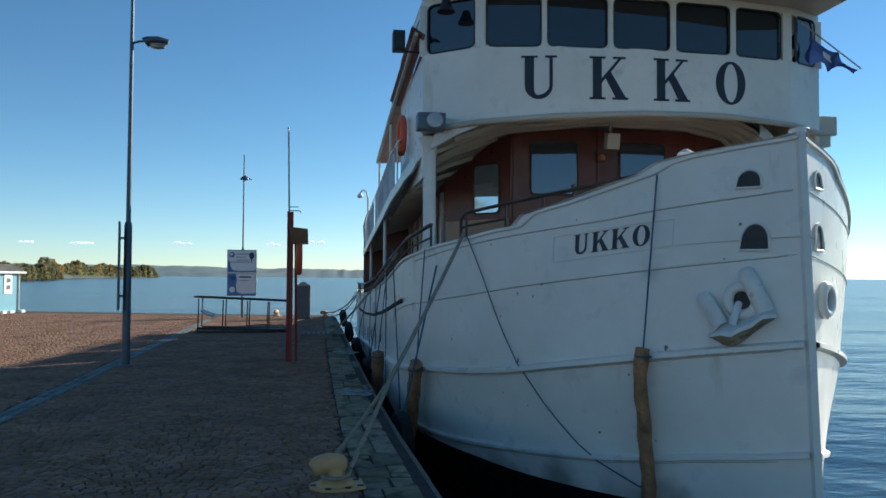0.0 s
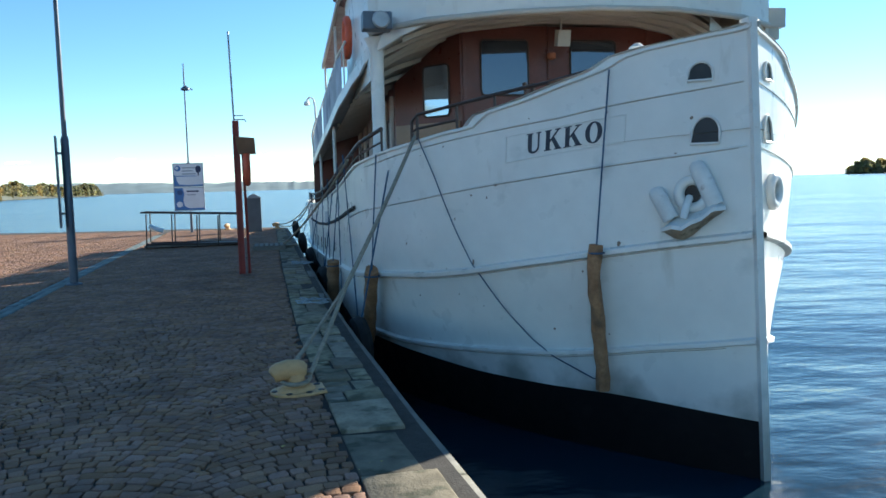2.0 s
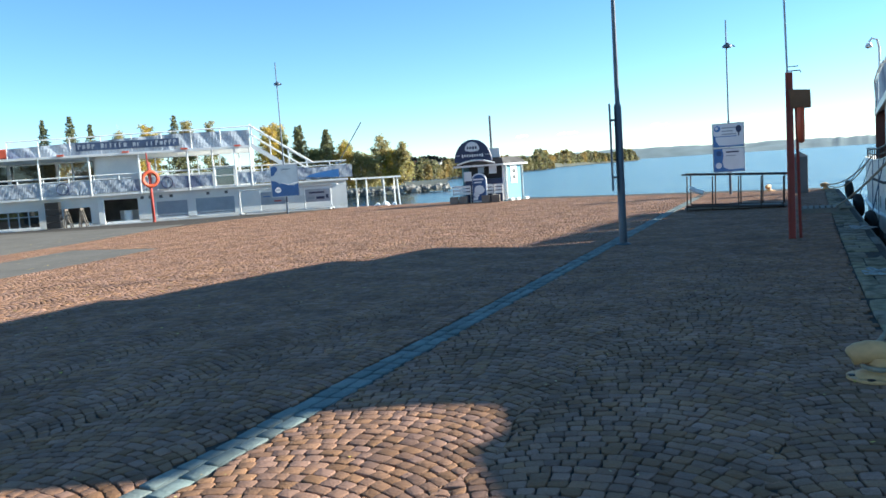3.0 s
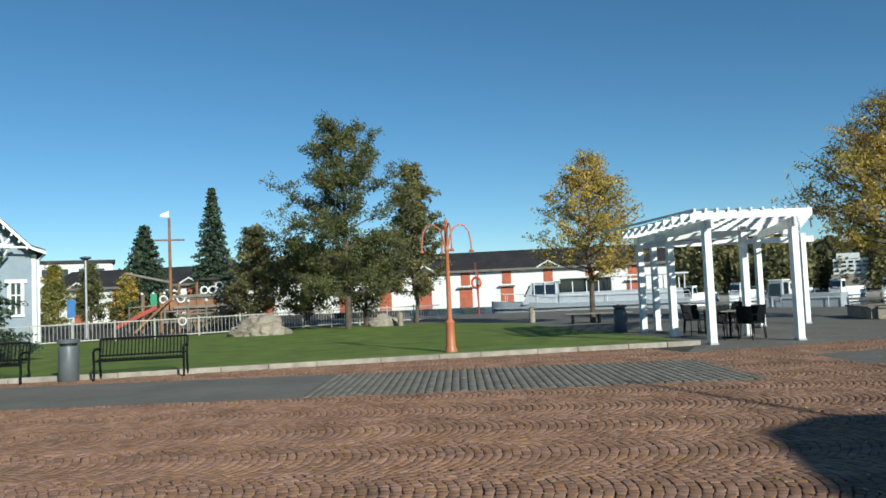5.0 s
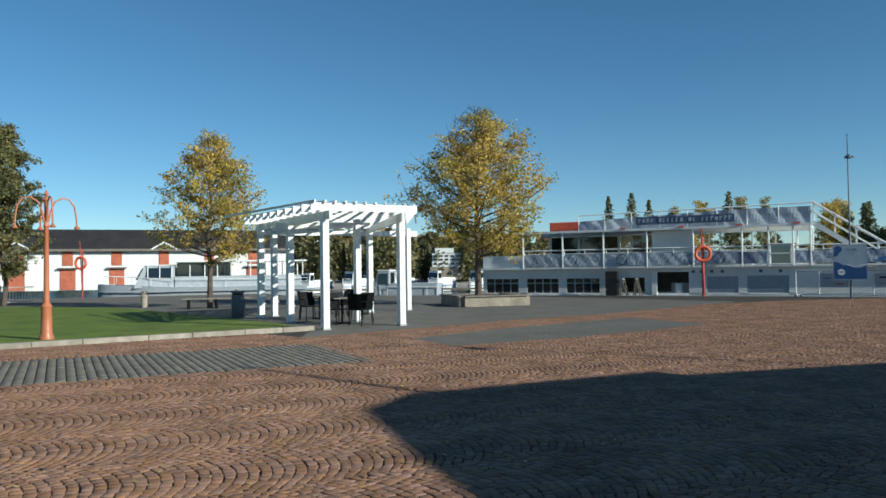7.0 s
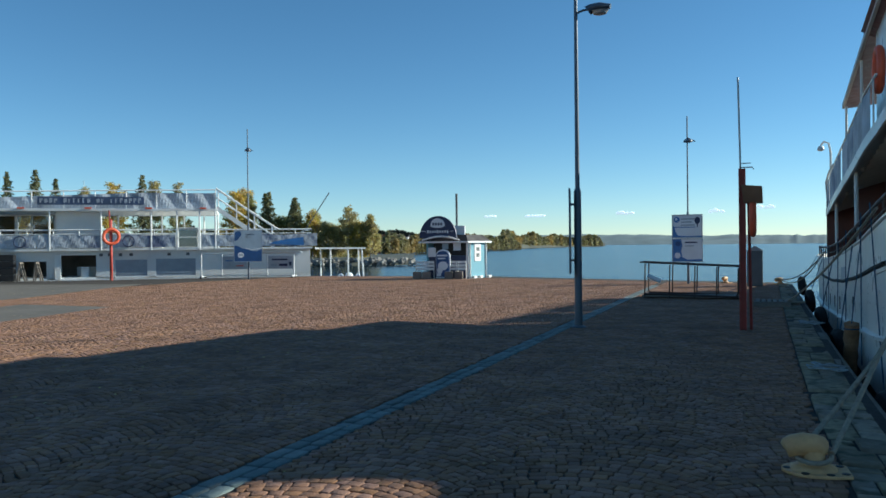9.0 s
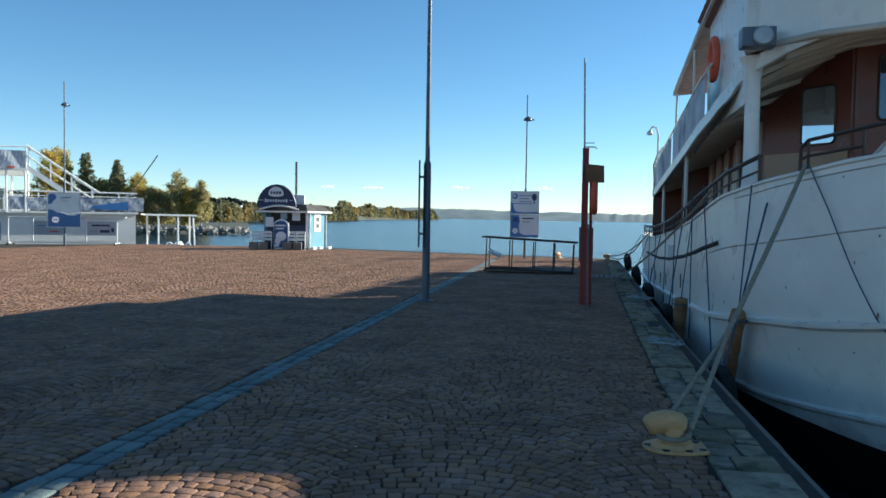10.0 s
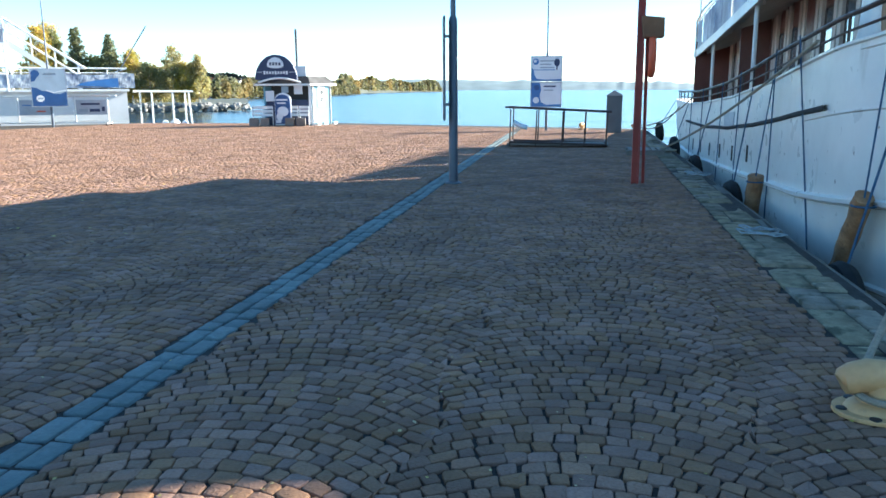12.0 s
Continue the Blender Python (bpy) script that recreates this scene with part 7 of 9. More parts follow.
    part("wind_screen", MB().hexa([q(0.178, -beam * 0.36, zc + 0.55), q(0.178, beam * 0.36, zc + 0.55), q(0.19, beam * 0.36, zc + 0.55), q(0.19, -beam * 0.36, zc + 0.55)], [q(0.208, -beam * 0.34, zc + 1.35), q(0.208, beam * 0.34, zc + 1.35), q(0.22, beam * 0.34, zc + 1.35), q(0.22, -beam * 0.34, zc + 1.35)]), M["dark_glass"], t)
    part("rub_strip", MB().tube([q(u, -hw(u) - 0.02, z0 + free * 0.8) for u in us], 0.04, 6), M["sign_grey" if name == "patrol_boat" else "sign_blue"], t)
    part("cabin_door", MB().hexa([q(0.362, -beam * 0.2, zc + 0.76), q(0.368, -beam * 0.2, zc + 0.76), q(0.368, beam * 0.2, zc + 0.76), q(0.362, beam * 0.2, zc + 0.76)], [q(0.362, -beam * 0.2, zc + 1.4), q(0.368, -beam * 0.2, zc + 1.4), q(0.368, beam * 0.2, zc + 1.4), q(0.362, beam * 0.2, zc + 1.4)]), M["dark_glass"], t, "dark cabin door glass")
    for sgn in (-1, 1):
        for u in (0.235, 0.29, 0.345, 0.43, 0.5, 0.56) if name == "patrol_boat" else ():
            part("window_post", MB().bar(q(u, sgn * beam * (0.41 if u < 0.36 else 0.415), zc + 0.66), q(u, sgn * beam * (0.38 if u < 0.36 else 0.415), zc + 1.5), 0.06, 0.06), M["white_paint"], t)
        part("side_rail", MB().tube([q(u, sgn * (hw(u) - 0.05), zc + 0.55 + 0.25 * (1 - min(1, u / 0.4)) * free) for u in us[1:]], 0.02, 5), M["white_paint"], t)
        for u in us[1:]:
            part("rail_stanchion", MB().tube([q(u, sgn * (hw(u) - 0.05), zc - 0.05), q(u, sgn * (hw(u) - 0.05), zc + 0.55 + 0.25 * (1 - min(1, u / 0.4)) * free)], 0.015, 5), M["white_paint"], t)
    part("roof", MB().hexa([q(0.21, -beam * 0.38, zc + 1.5), q(0.21, beam * 0.38, zc + 1.5), q(0.37, beam * 0.38, zc + 1.5), q(0.37, -beam * 0.38, zc + 1.5)], [q(0.21, -beam * 0.38, zc + 1.57), q(0.21, beam * 0.38, zc + 1.57), q(0.37, beam * 0.38, zc + 1.57), q(0.37, -beam * 0.38, zc + 1.57)]), M["white_paint"], t)
    return t


cabin_boat((-57.7, 2.9), (-55.6, 16.6), 3.6, -0.75, 1.25, "grey and white passenger motor boat at the lawn quay", M["boat_grey"])

# lifebuoy stand by the quay
def buoy_stand(x, y, h, label):
    b = thing("lifebuoy_stand", label, "life buoy stand", (x, y, 0), group="life buoy stands")
    part("post", MB().box((x, y, h / 2), (0.1, 0.1, h)), M["red_paint"], b)
    part("ring", ring_tube((x + 0.12, y - 0.1, h * 0.72), 0.34, 0.08, (0.8, -0.6, 0)), M["buoy_orange"], b, smooth=True)
    part("hook_pole", MB().tube([(x + 0.05, y, 0.1), (x + 0.05, y - 0.15, h * 1.15)], 0.03, 6), M["red_paint"], b)
    return b


buoy_stand(-28.44, 28.72, 2.9, "red life buoy stand with a red ring")
buoy_stand(-51.0, 1.8, 3.0, "red life buoy stand beside the moored boat")

# ---- restaurant ferry ----
fe = thing("restaurant_ferry", "grey and white two-deck restaurant ferry with cloth-lined rails", "ship", (-30, 29, -1.2))
fa, fb = Vector((-39.6, 21.9, 0)), Vector((-21.3, 36.0, 0))
fd = (fb - fa).normalized()
fn = Vector((-fd.y, fd.x, 0))
FL = (fb - fa).length - 0.55


def fpnt(u, w, z):
    p = fa + fd * u + fn * (w + 0.35)
    return (p.x, p.y, z)


def fbox(u0, u1, w0, w1, z0, z1):
    return MB().hexa([fpnt(u0, w0, z0), fpnt(u1, w0, z0), fpnt(u1, w1, z0), fpnt(u0, w1, z0)], [fpnt(u0, w0, z1), fpnt(u1, w0, z1), fpnt(u1, w1, z1), fpnt(u0, w1, z1)])


part("hull", fbox(0, FL, 0, 7, -1.6, 0.12), M["white_paint"], fe, "white hull along the quay")
# lower deck wall pieces between the openings
DECK = 1.42
opens = [(0.8, 2.75, 0.04, 0.9, "w"), (3.26, 5.1, 0.04, 0.9, "w"), (5.56, 7.4, 0.04, 0.9, "w"), (8.6, 9.8, 0.02, 0.92, "d"), (10.45, 12.05, 0.02, 1.2, "d"), (12.93, 14.43, 0.06, 0.95, "g"), (14.84, 16.75, 0.06, 0.98, "g")]
edges = [0.6] + [v for o in opens for v in o[:2]] + [FL]
for i in range(0, len(edges), 2):
    part("deck_wall", fbox(edges[i], edges[i + 1], 0, 0.12, -0.1, DECK), M["ferry_grey"], fe, "light grey painted lower deck wall")
for u0, u1, z0, z1, k in opens:
    part("deck_wall", fbox(u0, u1, 0, 0.12, z1, DECK), M["ferry_grey"], fe)
    part("deck_wall", fbox(u0, u1, 0, 0.12, -0.1, z0), M["ferry_grey"], fe)
    if k == "w":
        w = part("deck_window", fbox(u0, u1, 0.07, 0.09, z0, z1), M["dark_glass"], fe)
        for f in (0.25, 0.5, 0.75):
            c = u0 + (u1 - u0) * f
            part("window_bar", fbox(c - 0.03, c + 0.03, 0.04, 0.08, z0, z1), M["sign_grey"], w)
        part("window_bar", fbox(u0, u1, 0.04, 0.08, z0 + 0.58, z0 + 0.63), M["sign_grey"], w)
    elif k == "g":
        sh = part("shutter_panel", fbox(u0, u1, 0.04, 0.1, z0, z1), M["sign_grey"], fe, "dark grey closed panel")
        for j in range(6):
            z = z0 + (z1 - z0) * (j + 0.5) / 6
            part("shutter_slat", fbox(u0, u1, 0.02, 0.045, z - 0.04, z + 0.04), M["sign_grey"], sh)
part("sill_strip", fbox(0.6, FL, -0.06, -0.005, -0.12, 0.02), M["white_paint"], fe)
part("bow_box", fbox(0.62, 3.05, -0.05, 2.0, DECK + 0.1, 2.2), M["ferry_grey"], fe)
part("door_jamb", fbox(10.18, 10.44, -0.06, -0.005, -0.05, 1.22), M["white_paint"], fe)
part("deck_inside", fbox(0.7, FL - 0.2, 2.5, 2.6, -0.1, DECK), M["wood_grey"], fe)
part("counter", fbox(10.9, 11.9, 1.5, 1.9, -0.1, 0.6), M["ferry_grey"], fe)
part("waste_drum", MB().lathe([(0.2, 0.0), (0.2, 0.62), (0.17, 0.64)], 14, fpnt(11.5, 0.3, -0.02)), M["white_paint"], fe, smooth=True)
part("end_wall", fbox(FL - 0.12, FL, 0.12, 6.5, -0.1, DECK), M["white_paint"], fe)
part("upper_deck", fbox(0.3, FL + 0.1, -0.25, 7, DECK, DECK + 0.1), M["white_paint"], fe)
for u in (12.2, 12.6, 13.1, 13.6, 15.4, 16.3):
    part("plaque", fbox(u, u + 0.16, -0.02, -0.004, 1.14, 1.28), M["bin_grey"], fe)
for u in np.arange(3.2, FL + 0.1, 1.16):
    part("rail_post", MB().tube([fpnt(u, -0.2, DECK), fpnt(u, -0.2, 2.44)], 0.028, 6), M["white_paint"], fe)
part("top_rail", MB().tube([fpnt(3.1, -0.2, 2.44), fpnt(FL + 0.05, -0.2, 2.44), fpnt(FL + 0.05, 6.5, 2.44)], 0.035, 6), M["white_paint"], fe)
part("low_rail", MB().tube([fpnt(3.1, -0.2, 2.24), fpnt(FL + 0.05, -0.2, 2.24), fpnt(FL + 0.05, 6.5, 2.24)], 0.022, 6), M["white_paint"], fe)
for u0, u1 in ((3.2, 6.2), (6.25, 9.4), (9.45, 12.6), (12.65, 15.8), (17.05, 19.8), (19.85, 22.9)):
    part("cloth_screen", MB().sheet(lambda uu, v: fpnt(uu, -0.24 - 0.009 * math.sin(uu * 9 + 5 * v) - 0.005 * math.sin(uu * 23 + 9 * v), 1.57 + (0.62 + 0.03 * math.sin(uu * 2)) * v), np.linspace(u0, u1, 40), [0, 0.33, 0.66, 1]), M["banner"], fe, "blue and white printed rail cloth", fix=False)
part("printed_swoosh", MB().sheet(lambda k, v: fpnt(FL - 2.1 + 1.75 * k, -0.262, 1.6 + 0.42 * k ** 0.6 * v + 0.08 * (1 - k)), np.linspace(0, 1, 14), [0, 0.5, 1]), M["sign_blue"], fe, "blue printed swoosh on the rail cloth", fix=False)
part("cloth_screen", MB().sheet(lambda w, v: fpnt(FL + 0.08, w, 1.57 + 0.62 * v), np.linspace(0.0, 6.4, 12), [0, 0.5, 1]), M["banner"], fe, fix=False)
for u in (8.7, 13.6):
    part("round_emblem", ring_tube(fpnt(u, -0.29, 1.88), 0.27, 0.025, (fn.x, fn.y, 0)), M["navy"], fe)
part("upper_house", fbox(4.0, 10.0, 1.7, 1.8, DECK + 0.1, 3.3), M["ferry_grey"], fe)
part("house_back", fbox(4.0, 17.5, 5.8, 5.9, DECK + 0.1, 2.4), M["ferry_grey"], fe)
for u0, u1, m in ((4.2, 5.7, "dark_glass"), (5.9, 8.0, "dark_glass"), (8.15, 8.75, "bright_glass"), (8.85, 9.8, "mid_glass")):
    w = part("house_window", fbox(u0, u1, 1.63, 1.69, 2.3, 3.2), M[m], fe)
    part("window_frame", fbox(u0 - 0.05, u1 + 0.05, 1.6, 1.66, 3.2, 3.27), M["white_paint"], w)
    part("window_frame", fbox(u0 - 0.07, u0, 1.6, 1.66, 2.3, 3.2), M["white_paint"], w)
part("upper_wall", fbox(10.2, 12.27, 0.2, 0.3, DECK + 0.1, 3.36), M["ferry_grey"], fe)
part("canopy", fbox(2.5, 17.8, -0.3, 6.5, 3.38, 3.5), M["white_paint"], fe, "white flat canopy roof")
for u in (3.14, 5.43, 7.7, 10.0, 12.33, 14.66, 15.88, 16.98, 17.75):
    for w in (-0.22, 5.6):
        part("canopy_post", MB().tube([fpnt(u, w, DECK), fpnt(u, w, 3.42)], 0.045, 6), M["white_paint"], fe)
part("sun_deck_cloth", MB().sheet(lambda uu, v: fpnt(uu, 0.2 - 0.03 * math.sin(uu * 7 + 4 * v), 3.52 + (0.48 + 0.32 * min(1, (uu - 6.2) / 8)) * v), np.linspace(6.25, 17.8, 90), [0, 0.33, 0.66, 1]), M["banner"], fe, "blue and white sun deck cloth with lettering", fix=False)
part("letter_band", MB().sheet(lambda uu, v: fpnt(uu, 0.14, 3.70 + 0.40 * v), np.linspace(9.4, 14.3, 20), [0, 1]), M["band_blue"], fe, "dark blue name band", fix=False)
g9 = random.Random(9)
for i in range(22):
    u = 9.5 + i * 0.215
    if i not in (4, 11, 14):
        h = g9.uniform(0.2, 0.27)
        part("letter_bar", fbox(u, u + 0.06, 0.125, 0.135, 3.80, 3.80 + h * 0.9), M["band_letter"], fe)
        part("letter_bar", fbox(u + 0.06, u + 0.14, 0.125, 0.135, 3.82 + h * g9.choice((0, 0.4, 0.75)), 3.80 + h * 0.9), M["band_letter"], fe)
for u in (8.6, 11.6, 14.4, 17.0):
    part("heater_lamp", fbox(u, u + 0.32, -0.34, -0.3, 3.48, 3.56), M["buoy_orange"], fe)
part("sun_deck_rail", MB().tube([fpnt(6.25, 0.2, 4.32), fpnt(17.8, 0.2, 4.5)], 0.03, 6), M["white_paint"], fe)
for u in np.arange(6.25, 17.9, 1.44):
    part("sun_deck_post", MB().tube([fpnt(u, 0.2, 3.5), fpnt(u, 0.2, 4.32 + (u - 6.25) * 0.0156)], 0.025, 6), M["white_paint"], fe)
part("raft_case", fbox(4.5, 6.2, 0.4, 2.0, 3.52, 4.02), M["canvas_red"], fe, "orange-red canvas covered case", bevel=0.05)
for w in (-0.2, 0.7):
    part("stair_rail", MB().tube([fpnt(17.8, w, 4.55), fpnt(20.9, w, 2.44)], 0.04, 6), M["white_paint"], fe)
    part("stair_rail", MB().tube([fpnt(17.8, w, 4.1), fpnt(20.6, w, 2.15)], 0.03, 6), M["white_paint"], fe)
    part("stair_string", MB().bar(fpnt(17.8, w, 3.55), fpnt(20.7, w, 1.55), 0.05, 0.2), M["white_paint"], fe)
    for k in range(4):
        part("stair_post", MB().tube([fpnt(17.9 + 0.9 * k, w, 3.5 - 0.62 * k), fpnt(17.9 + 0.9 * k, w, 4.5 - 0.61 * k)], 0.03, 6), M["white_paint"], fe)
for i in range(11):
    part("step", MB().bar(fpnt(17.9 + i * 0.27, -0.2, 3.45 - i * 0.185), fpnt(17.9 + i * 0.27, 0.7, 3.45 - i * 0.185), 0.2, 0.04), M["ferry_grey"], fe)
gate = part("rail_gate", fbox(15.95, 16.85, -0.22, -0.2, 1.55, 2.5), M["mid_glass"], fe)
for p, q in (((15.92, 1.5), (15.92, 2.55)), ((16.9, 1.5), (16.9, 2.55)), ((15.92, 2.05), (16.9, 2.05)), ((15.92, 2.52), (16.9, 2.52)), ((15.92, 1.54), (16.9, 1.54))):
    part("gate_bar", MB().tube([fpnt(p[0], -0.24, p[1]), fpnt(q[0], -0.24, q[1])], 0.025, 6), M["white_paint"], gate)
part("whip_aerial", MB().tube([fpnt(FL - 0.6, 3.5, 1.5), fpnt(FL + 1.4, 3.2, 4.6)], 0.03, 6), M["bin_grey"], fe)
crates = thing("crate_stack", "stack of black plastic crates by the ferry door", "crates", fpnt(8.2, -0.5, 0))
for k in range(4):
    part("crate", fbox(7.92, 8.55, -0.8, -0.3, 0.005 + 0.32 * k, 0.31 + 0.32 * k), M["black"], crates, bevel=0.02)
for u in (8.8, 9.5):
    tres = thing("trestle", "grey wooden trestle standing before the ferry door", "trestle", fpnt(u, -0.5, 0), group="trestles")
    for w in (-0.75, -0.35):
        part("leg", MB().bar(fpnt(u - 0.12, w, 0), fpnt(u, w, 0.85), 0.06, 0.06), M["wood_grey"], tres)
        part("leg", MB().bar(fpnt(u + 0.22, w, 0), fpnt(u, w, 0.85), 0.06, 0.06), M["wood_grey"], tres)
    part("top_bar", MB().bar(fpnt(u, -0.85, 0.87), fpnt(u, -0.25, 0.87), 0.07, 0.07), M["wood_grey"], tres)
# landing stage roof beyond the ferry
lg = thing("landing_stage", "white framed landing stage with a flat roof", "jetty", (-20, 38.2, -0.4))
part("roof", MB().hexa([(-21.6, 36.3, 1.38), (-19.75, 38.0, 1.36), (-20.8, 39.3, 1.36), (-22.7, 37.6, 1.38)], [(-21.6, 36.3, 1.47), (-19.75, 38.0, 1.45), (-20.8, 39.3, 1.45), (-22.7, 37.6, 1.47)]), M["white_paint"], lg)
for x, y in ((-21.2, 36.75), (-20.5, 37.4), (-19.85, 37.95), (-20.8, 39.1), (-22.4, 37.7)):
    part("post", MB().tube([(x, y, -0.5), (x - (0.12 if x > -20 else 0), y, 1.4)], 0.045, 6), M["white_paint"], lg)
part("stage", MB().hexa([(-21.7, 36.3, -0.6), (-19.5, 38.2, -0.6), (-20.8, 39.6, -0.6), (-22.9, 37.6, -0.6)], [(-21.7, 36.3, -0.3), (-19.5, 38.2, -0.3), (-20.8, 39.6, -0.3), (-22.9, 37.6, -0.3)]), M["wood_grey"], lg)
for x, y, s in ((-20.9, 37.3, 0.16), (-20.55, 37.6, 0.22), (-20.2, 37.9, 0.14)):
    part("tarpaulin_bundle", MB().lathe([(s, -0.3), (s * 1.1, -0.1), (s * 0.7, s * 0.7 - 0.1), (0.02, s - 0.1)], 10, (x, y, 0)), M["sign_white"], lg, smooth=True)

# sign by the ferry
small_lamp((-22.2, 31.0, 0.0), 7.1, 6.05, "slim grey street lamp carrying a blue sign board")
notice_board((-22.15, 30.9, 0.82), 1.3, 1.5, [("panel_pale", 0.02, 0.02, 0.96, 0.96, "sign_pale"), ("text_bar", 0.38, 0.84, 0.34, 0.04, "sign_deep"), ("text_bar", 0.4, 0.76, 0.22, 0.02, "sign_grey")], "blue and white harbour sign on a lamp pole", 38,
             shapes=[("blue_wave", [(0.02, 0.02), (0.98, 0.02), (0.98, 0.4), (0.8, 0.34), (0.62, 0.35), (0.45, 0.42), (0.3, 0.42), (0.16, 0.5), (0.02, 0.52)], "sign_deep"), ("swirl", disc(0.15, 0.87, 0.12, 0.8), "sign_deep"), ("swirl_tail", [(0.03, 0.66), (0.12, 0.68), (0.2, 0.78), (0.1, 0.84), (0.03, 0.8)], "sign_deep"), ("white_line", [(0.4, 0.425), (0.62, 0.365), (0.98, 0.43), (0.98, 0.45), (0.62, 0.385), (0.42, 0.445)], "sign_white"), ("emblem", disc(0.24, 0.22, 0.11, 0.8), "sign_white"), ("emblem_mark", [(0.16, 0.2), (0.32, 0.2), (0.32, 0.245), (0.16, 0.245)], "sign_grey")])
tr = thing("barrier_rail", "white-painted trolley barrier with two pale advert panels", "barrier", (-23.2, 32.3, 0))
ba, bb = (-25.5, 31.6), (-20.9, 33.0)
for z in (1.22, 0.12):
    part("long_rail", MB().tube([(*ba, z), (*bb, z)], 0.028, 8), M["ferry_grey"], tr)
for k in (0.0, 0.22, 0.5, 0.7, 0.98):
    p = lerp2(ba, bb, k)
    part("rail_post", MB().tube([(*p, 0.06), (*p, 1.22)], 0.026, 8), M["ferry_grey"], tr)
for k in (0.02, 0.98):
    p = lerp2(ba, bb, k)
    part("cross_foot", MB().bar((p[0] + 0.1, p[1] - 0.34, 0.1), (p[0] - 0.1, p[1] + 0.34, 0.1), 0.05, 0.05), M["ferry_grey"], tr)
    for e in (-0.3, 0.3):
        part("wheel", MB().tube([(p[0] - e * 0.3 - 0.02, p[1] + e, 0.055), (p[0] - e * 0.3 + 0.02, p[1] + e + 0.006, 0.055)], 0.055, 12), M["rubber"], tr)
part("top_board", MB().bar((*lerp2(ba, bb, 0.66), 1.255), (*lerp2(ba, bb, 1.06), 1.255), 0.3, 0.025), M["ferry_grey"], tr)
for k0, k1, marks in ((0.23, 0.49, ((0.1, 0.62, 0.3, 0.08, "sign_blue"), (0.55, 0.2, 0.3, 0.1, "canvas_red"))), (0.71, 0.97, ((0.16, 0.66, 0.62, 0.13, "navy"), (0.1, 0.2, 0.28, 0.2, "sign_grey"), (0.44, 0.2, 0.34, 0.2, "navy"), (0.84, 0.24, 0.1, 0.3, "navy")))):
    p, q = lerp2(ba, bb, k0), lerp2(ba, bb, k1)
    face = part("panel", MB().bar((*p, 0.76), (*q, 0.76), 0.03, 0.62), M["boat_grey"], tr, "pale printed advert panel")
    out = Vector((bb[1] - ba[1], ba[0] - bb[0], 0)).normalized() * 0.021
    for u, v, du, dv, mt in marks:
        m0, m1 = lerp2(p, q, u), lerp2(p, q, u + du)
        z = 0.45 + 0.62 * (v + dv / 2)
        part("text_bar", MB().bar((m0[0] + out.x, m0[1] + out.y, z), (m1[0] + out.x, m1[1] + out.y, z), 0.008, 0.62 * dv), M[mt], face)

# ---- kiosk ----
ki = thing("kiosk", "small pale blue ice cream kiosk with dark blue arched sign", "kiosk", (-12.8, 34, 0))
KA, KB, KC = Vector((-13.80, 32.875, 0)), Vector((-12.0, 33.43, 0)), Vector((-11.62, 34.65, 0))
ku, kw = (KB - KA).normalized(), (KC - KB).normalized()


def kp(u, w, z):
    p = KA + ku * u + kw * w
    return (p.x, p.y, z * 1.07)


KW, KD = (KB - KA).length, (KC - KB).length
part("side_wall", MB().hexa([kp(KW, 0, 0), kp(KW, KD, 0), kp(KW - 0.08, KD, 0), kp(KW - 0.08, 0, 0)], [kp(KW, 0, 1.62), kp(KW, KD, 1.62), kp(KW - 0.08, KD, 1.62), kp(KW - 0.08, 0, 1.62)]), M["kiosk_blue"], ki, "pale blue boarded side wall")
part("back_wall", MB().bar(kp(0, KD, 0.81), kp(KW, KD, 0.81), 0.08, 1.62), M["kiosk_blue"], ki)
part("far_wall", MB().bar(kp(0, 0, 0.81), kp(0, KD, 0.81), 0.08, 1.62), M["kiosk_blue"], ki)
part("counter_front", MB().bar(kp(0.1, 0, 0.5), kp(KW - 0.1, 0, 0.5), 0.08, 1.0), M["navy"], ki)
part("corner_post", MB().bar(kp(KW - 0.1, -0.02, 0.8), kp(KW, -0.02, 0.8), 0.08, 1.6), M["white_paint"], ki)
# black panel standing in for the shade inside the serving opening
part("dark_inside", MB().bar(kp(0.1, 0.3, 1.3), kp(KW - 0.1, 0.3, 1.3), 0.05, 0.7), M["black"], ki)
part("roof", MB().hexa([kp(-0.2, -0.3, 1.56), kp(KW + 0.14, -0.3, 1.56), kp(KW + 0.14, KD + 0.2, 1.56), kp(-0.2, KD + 0.2, 1.56)], [kp(0.1, 0.0, 1.85), kp(KW - 0.1, 0.0, 1.85), kp(KW - 0.1, KD - 0.1, 1.85), kp(0.1, KD - 0.1, 1.85)]), M["roof_black"], ki, "low dark hipped roof")
part("roof_box", MB().box(kp(KW - 0.66, 0.4, 2.02), (0.5, 0.4, 0.46), rz=17), M["white_paint"], ki, "white box on the roof behind the sign")
part("fascia", MB().bar(kp(-0.2, -0.31, 1.54), kp(KW + 0.14, -0.31, 1.54), 0.03, 0.08).bar(kp(KW + 0.15, -0.3, 1.54), kp(KW + 0.15, KD + 0.2, 1.54), 0.03, 0.08), M["white_paint"], ki)
arch = [(-0.06 + 1.66 * (0.5 - 0.5 * math.cos(math.pi * i / 16)), 1.72 + 0.92 * math.sin(math.pi * i / 16)) for i in range(17)]
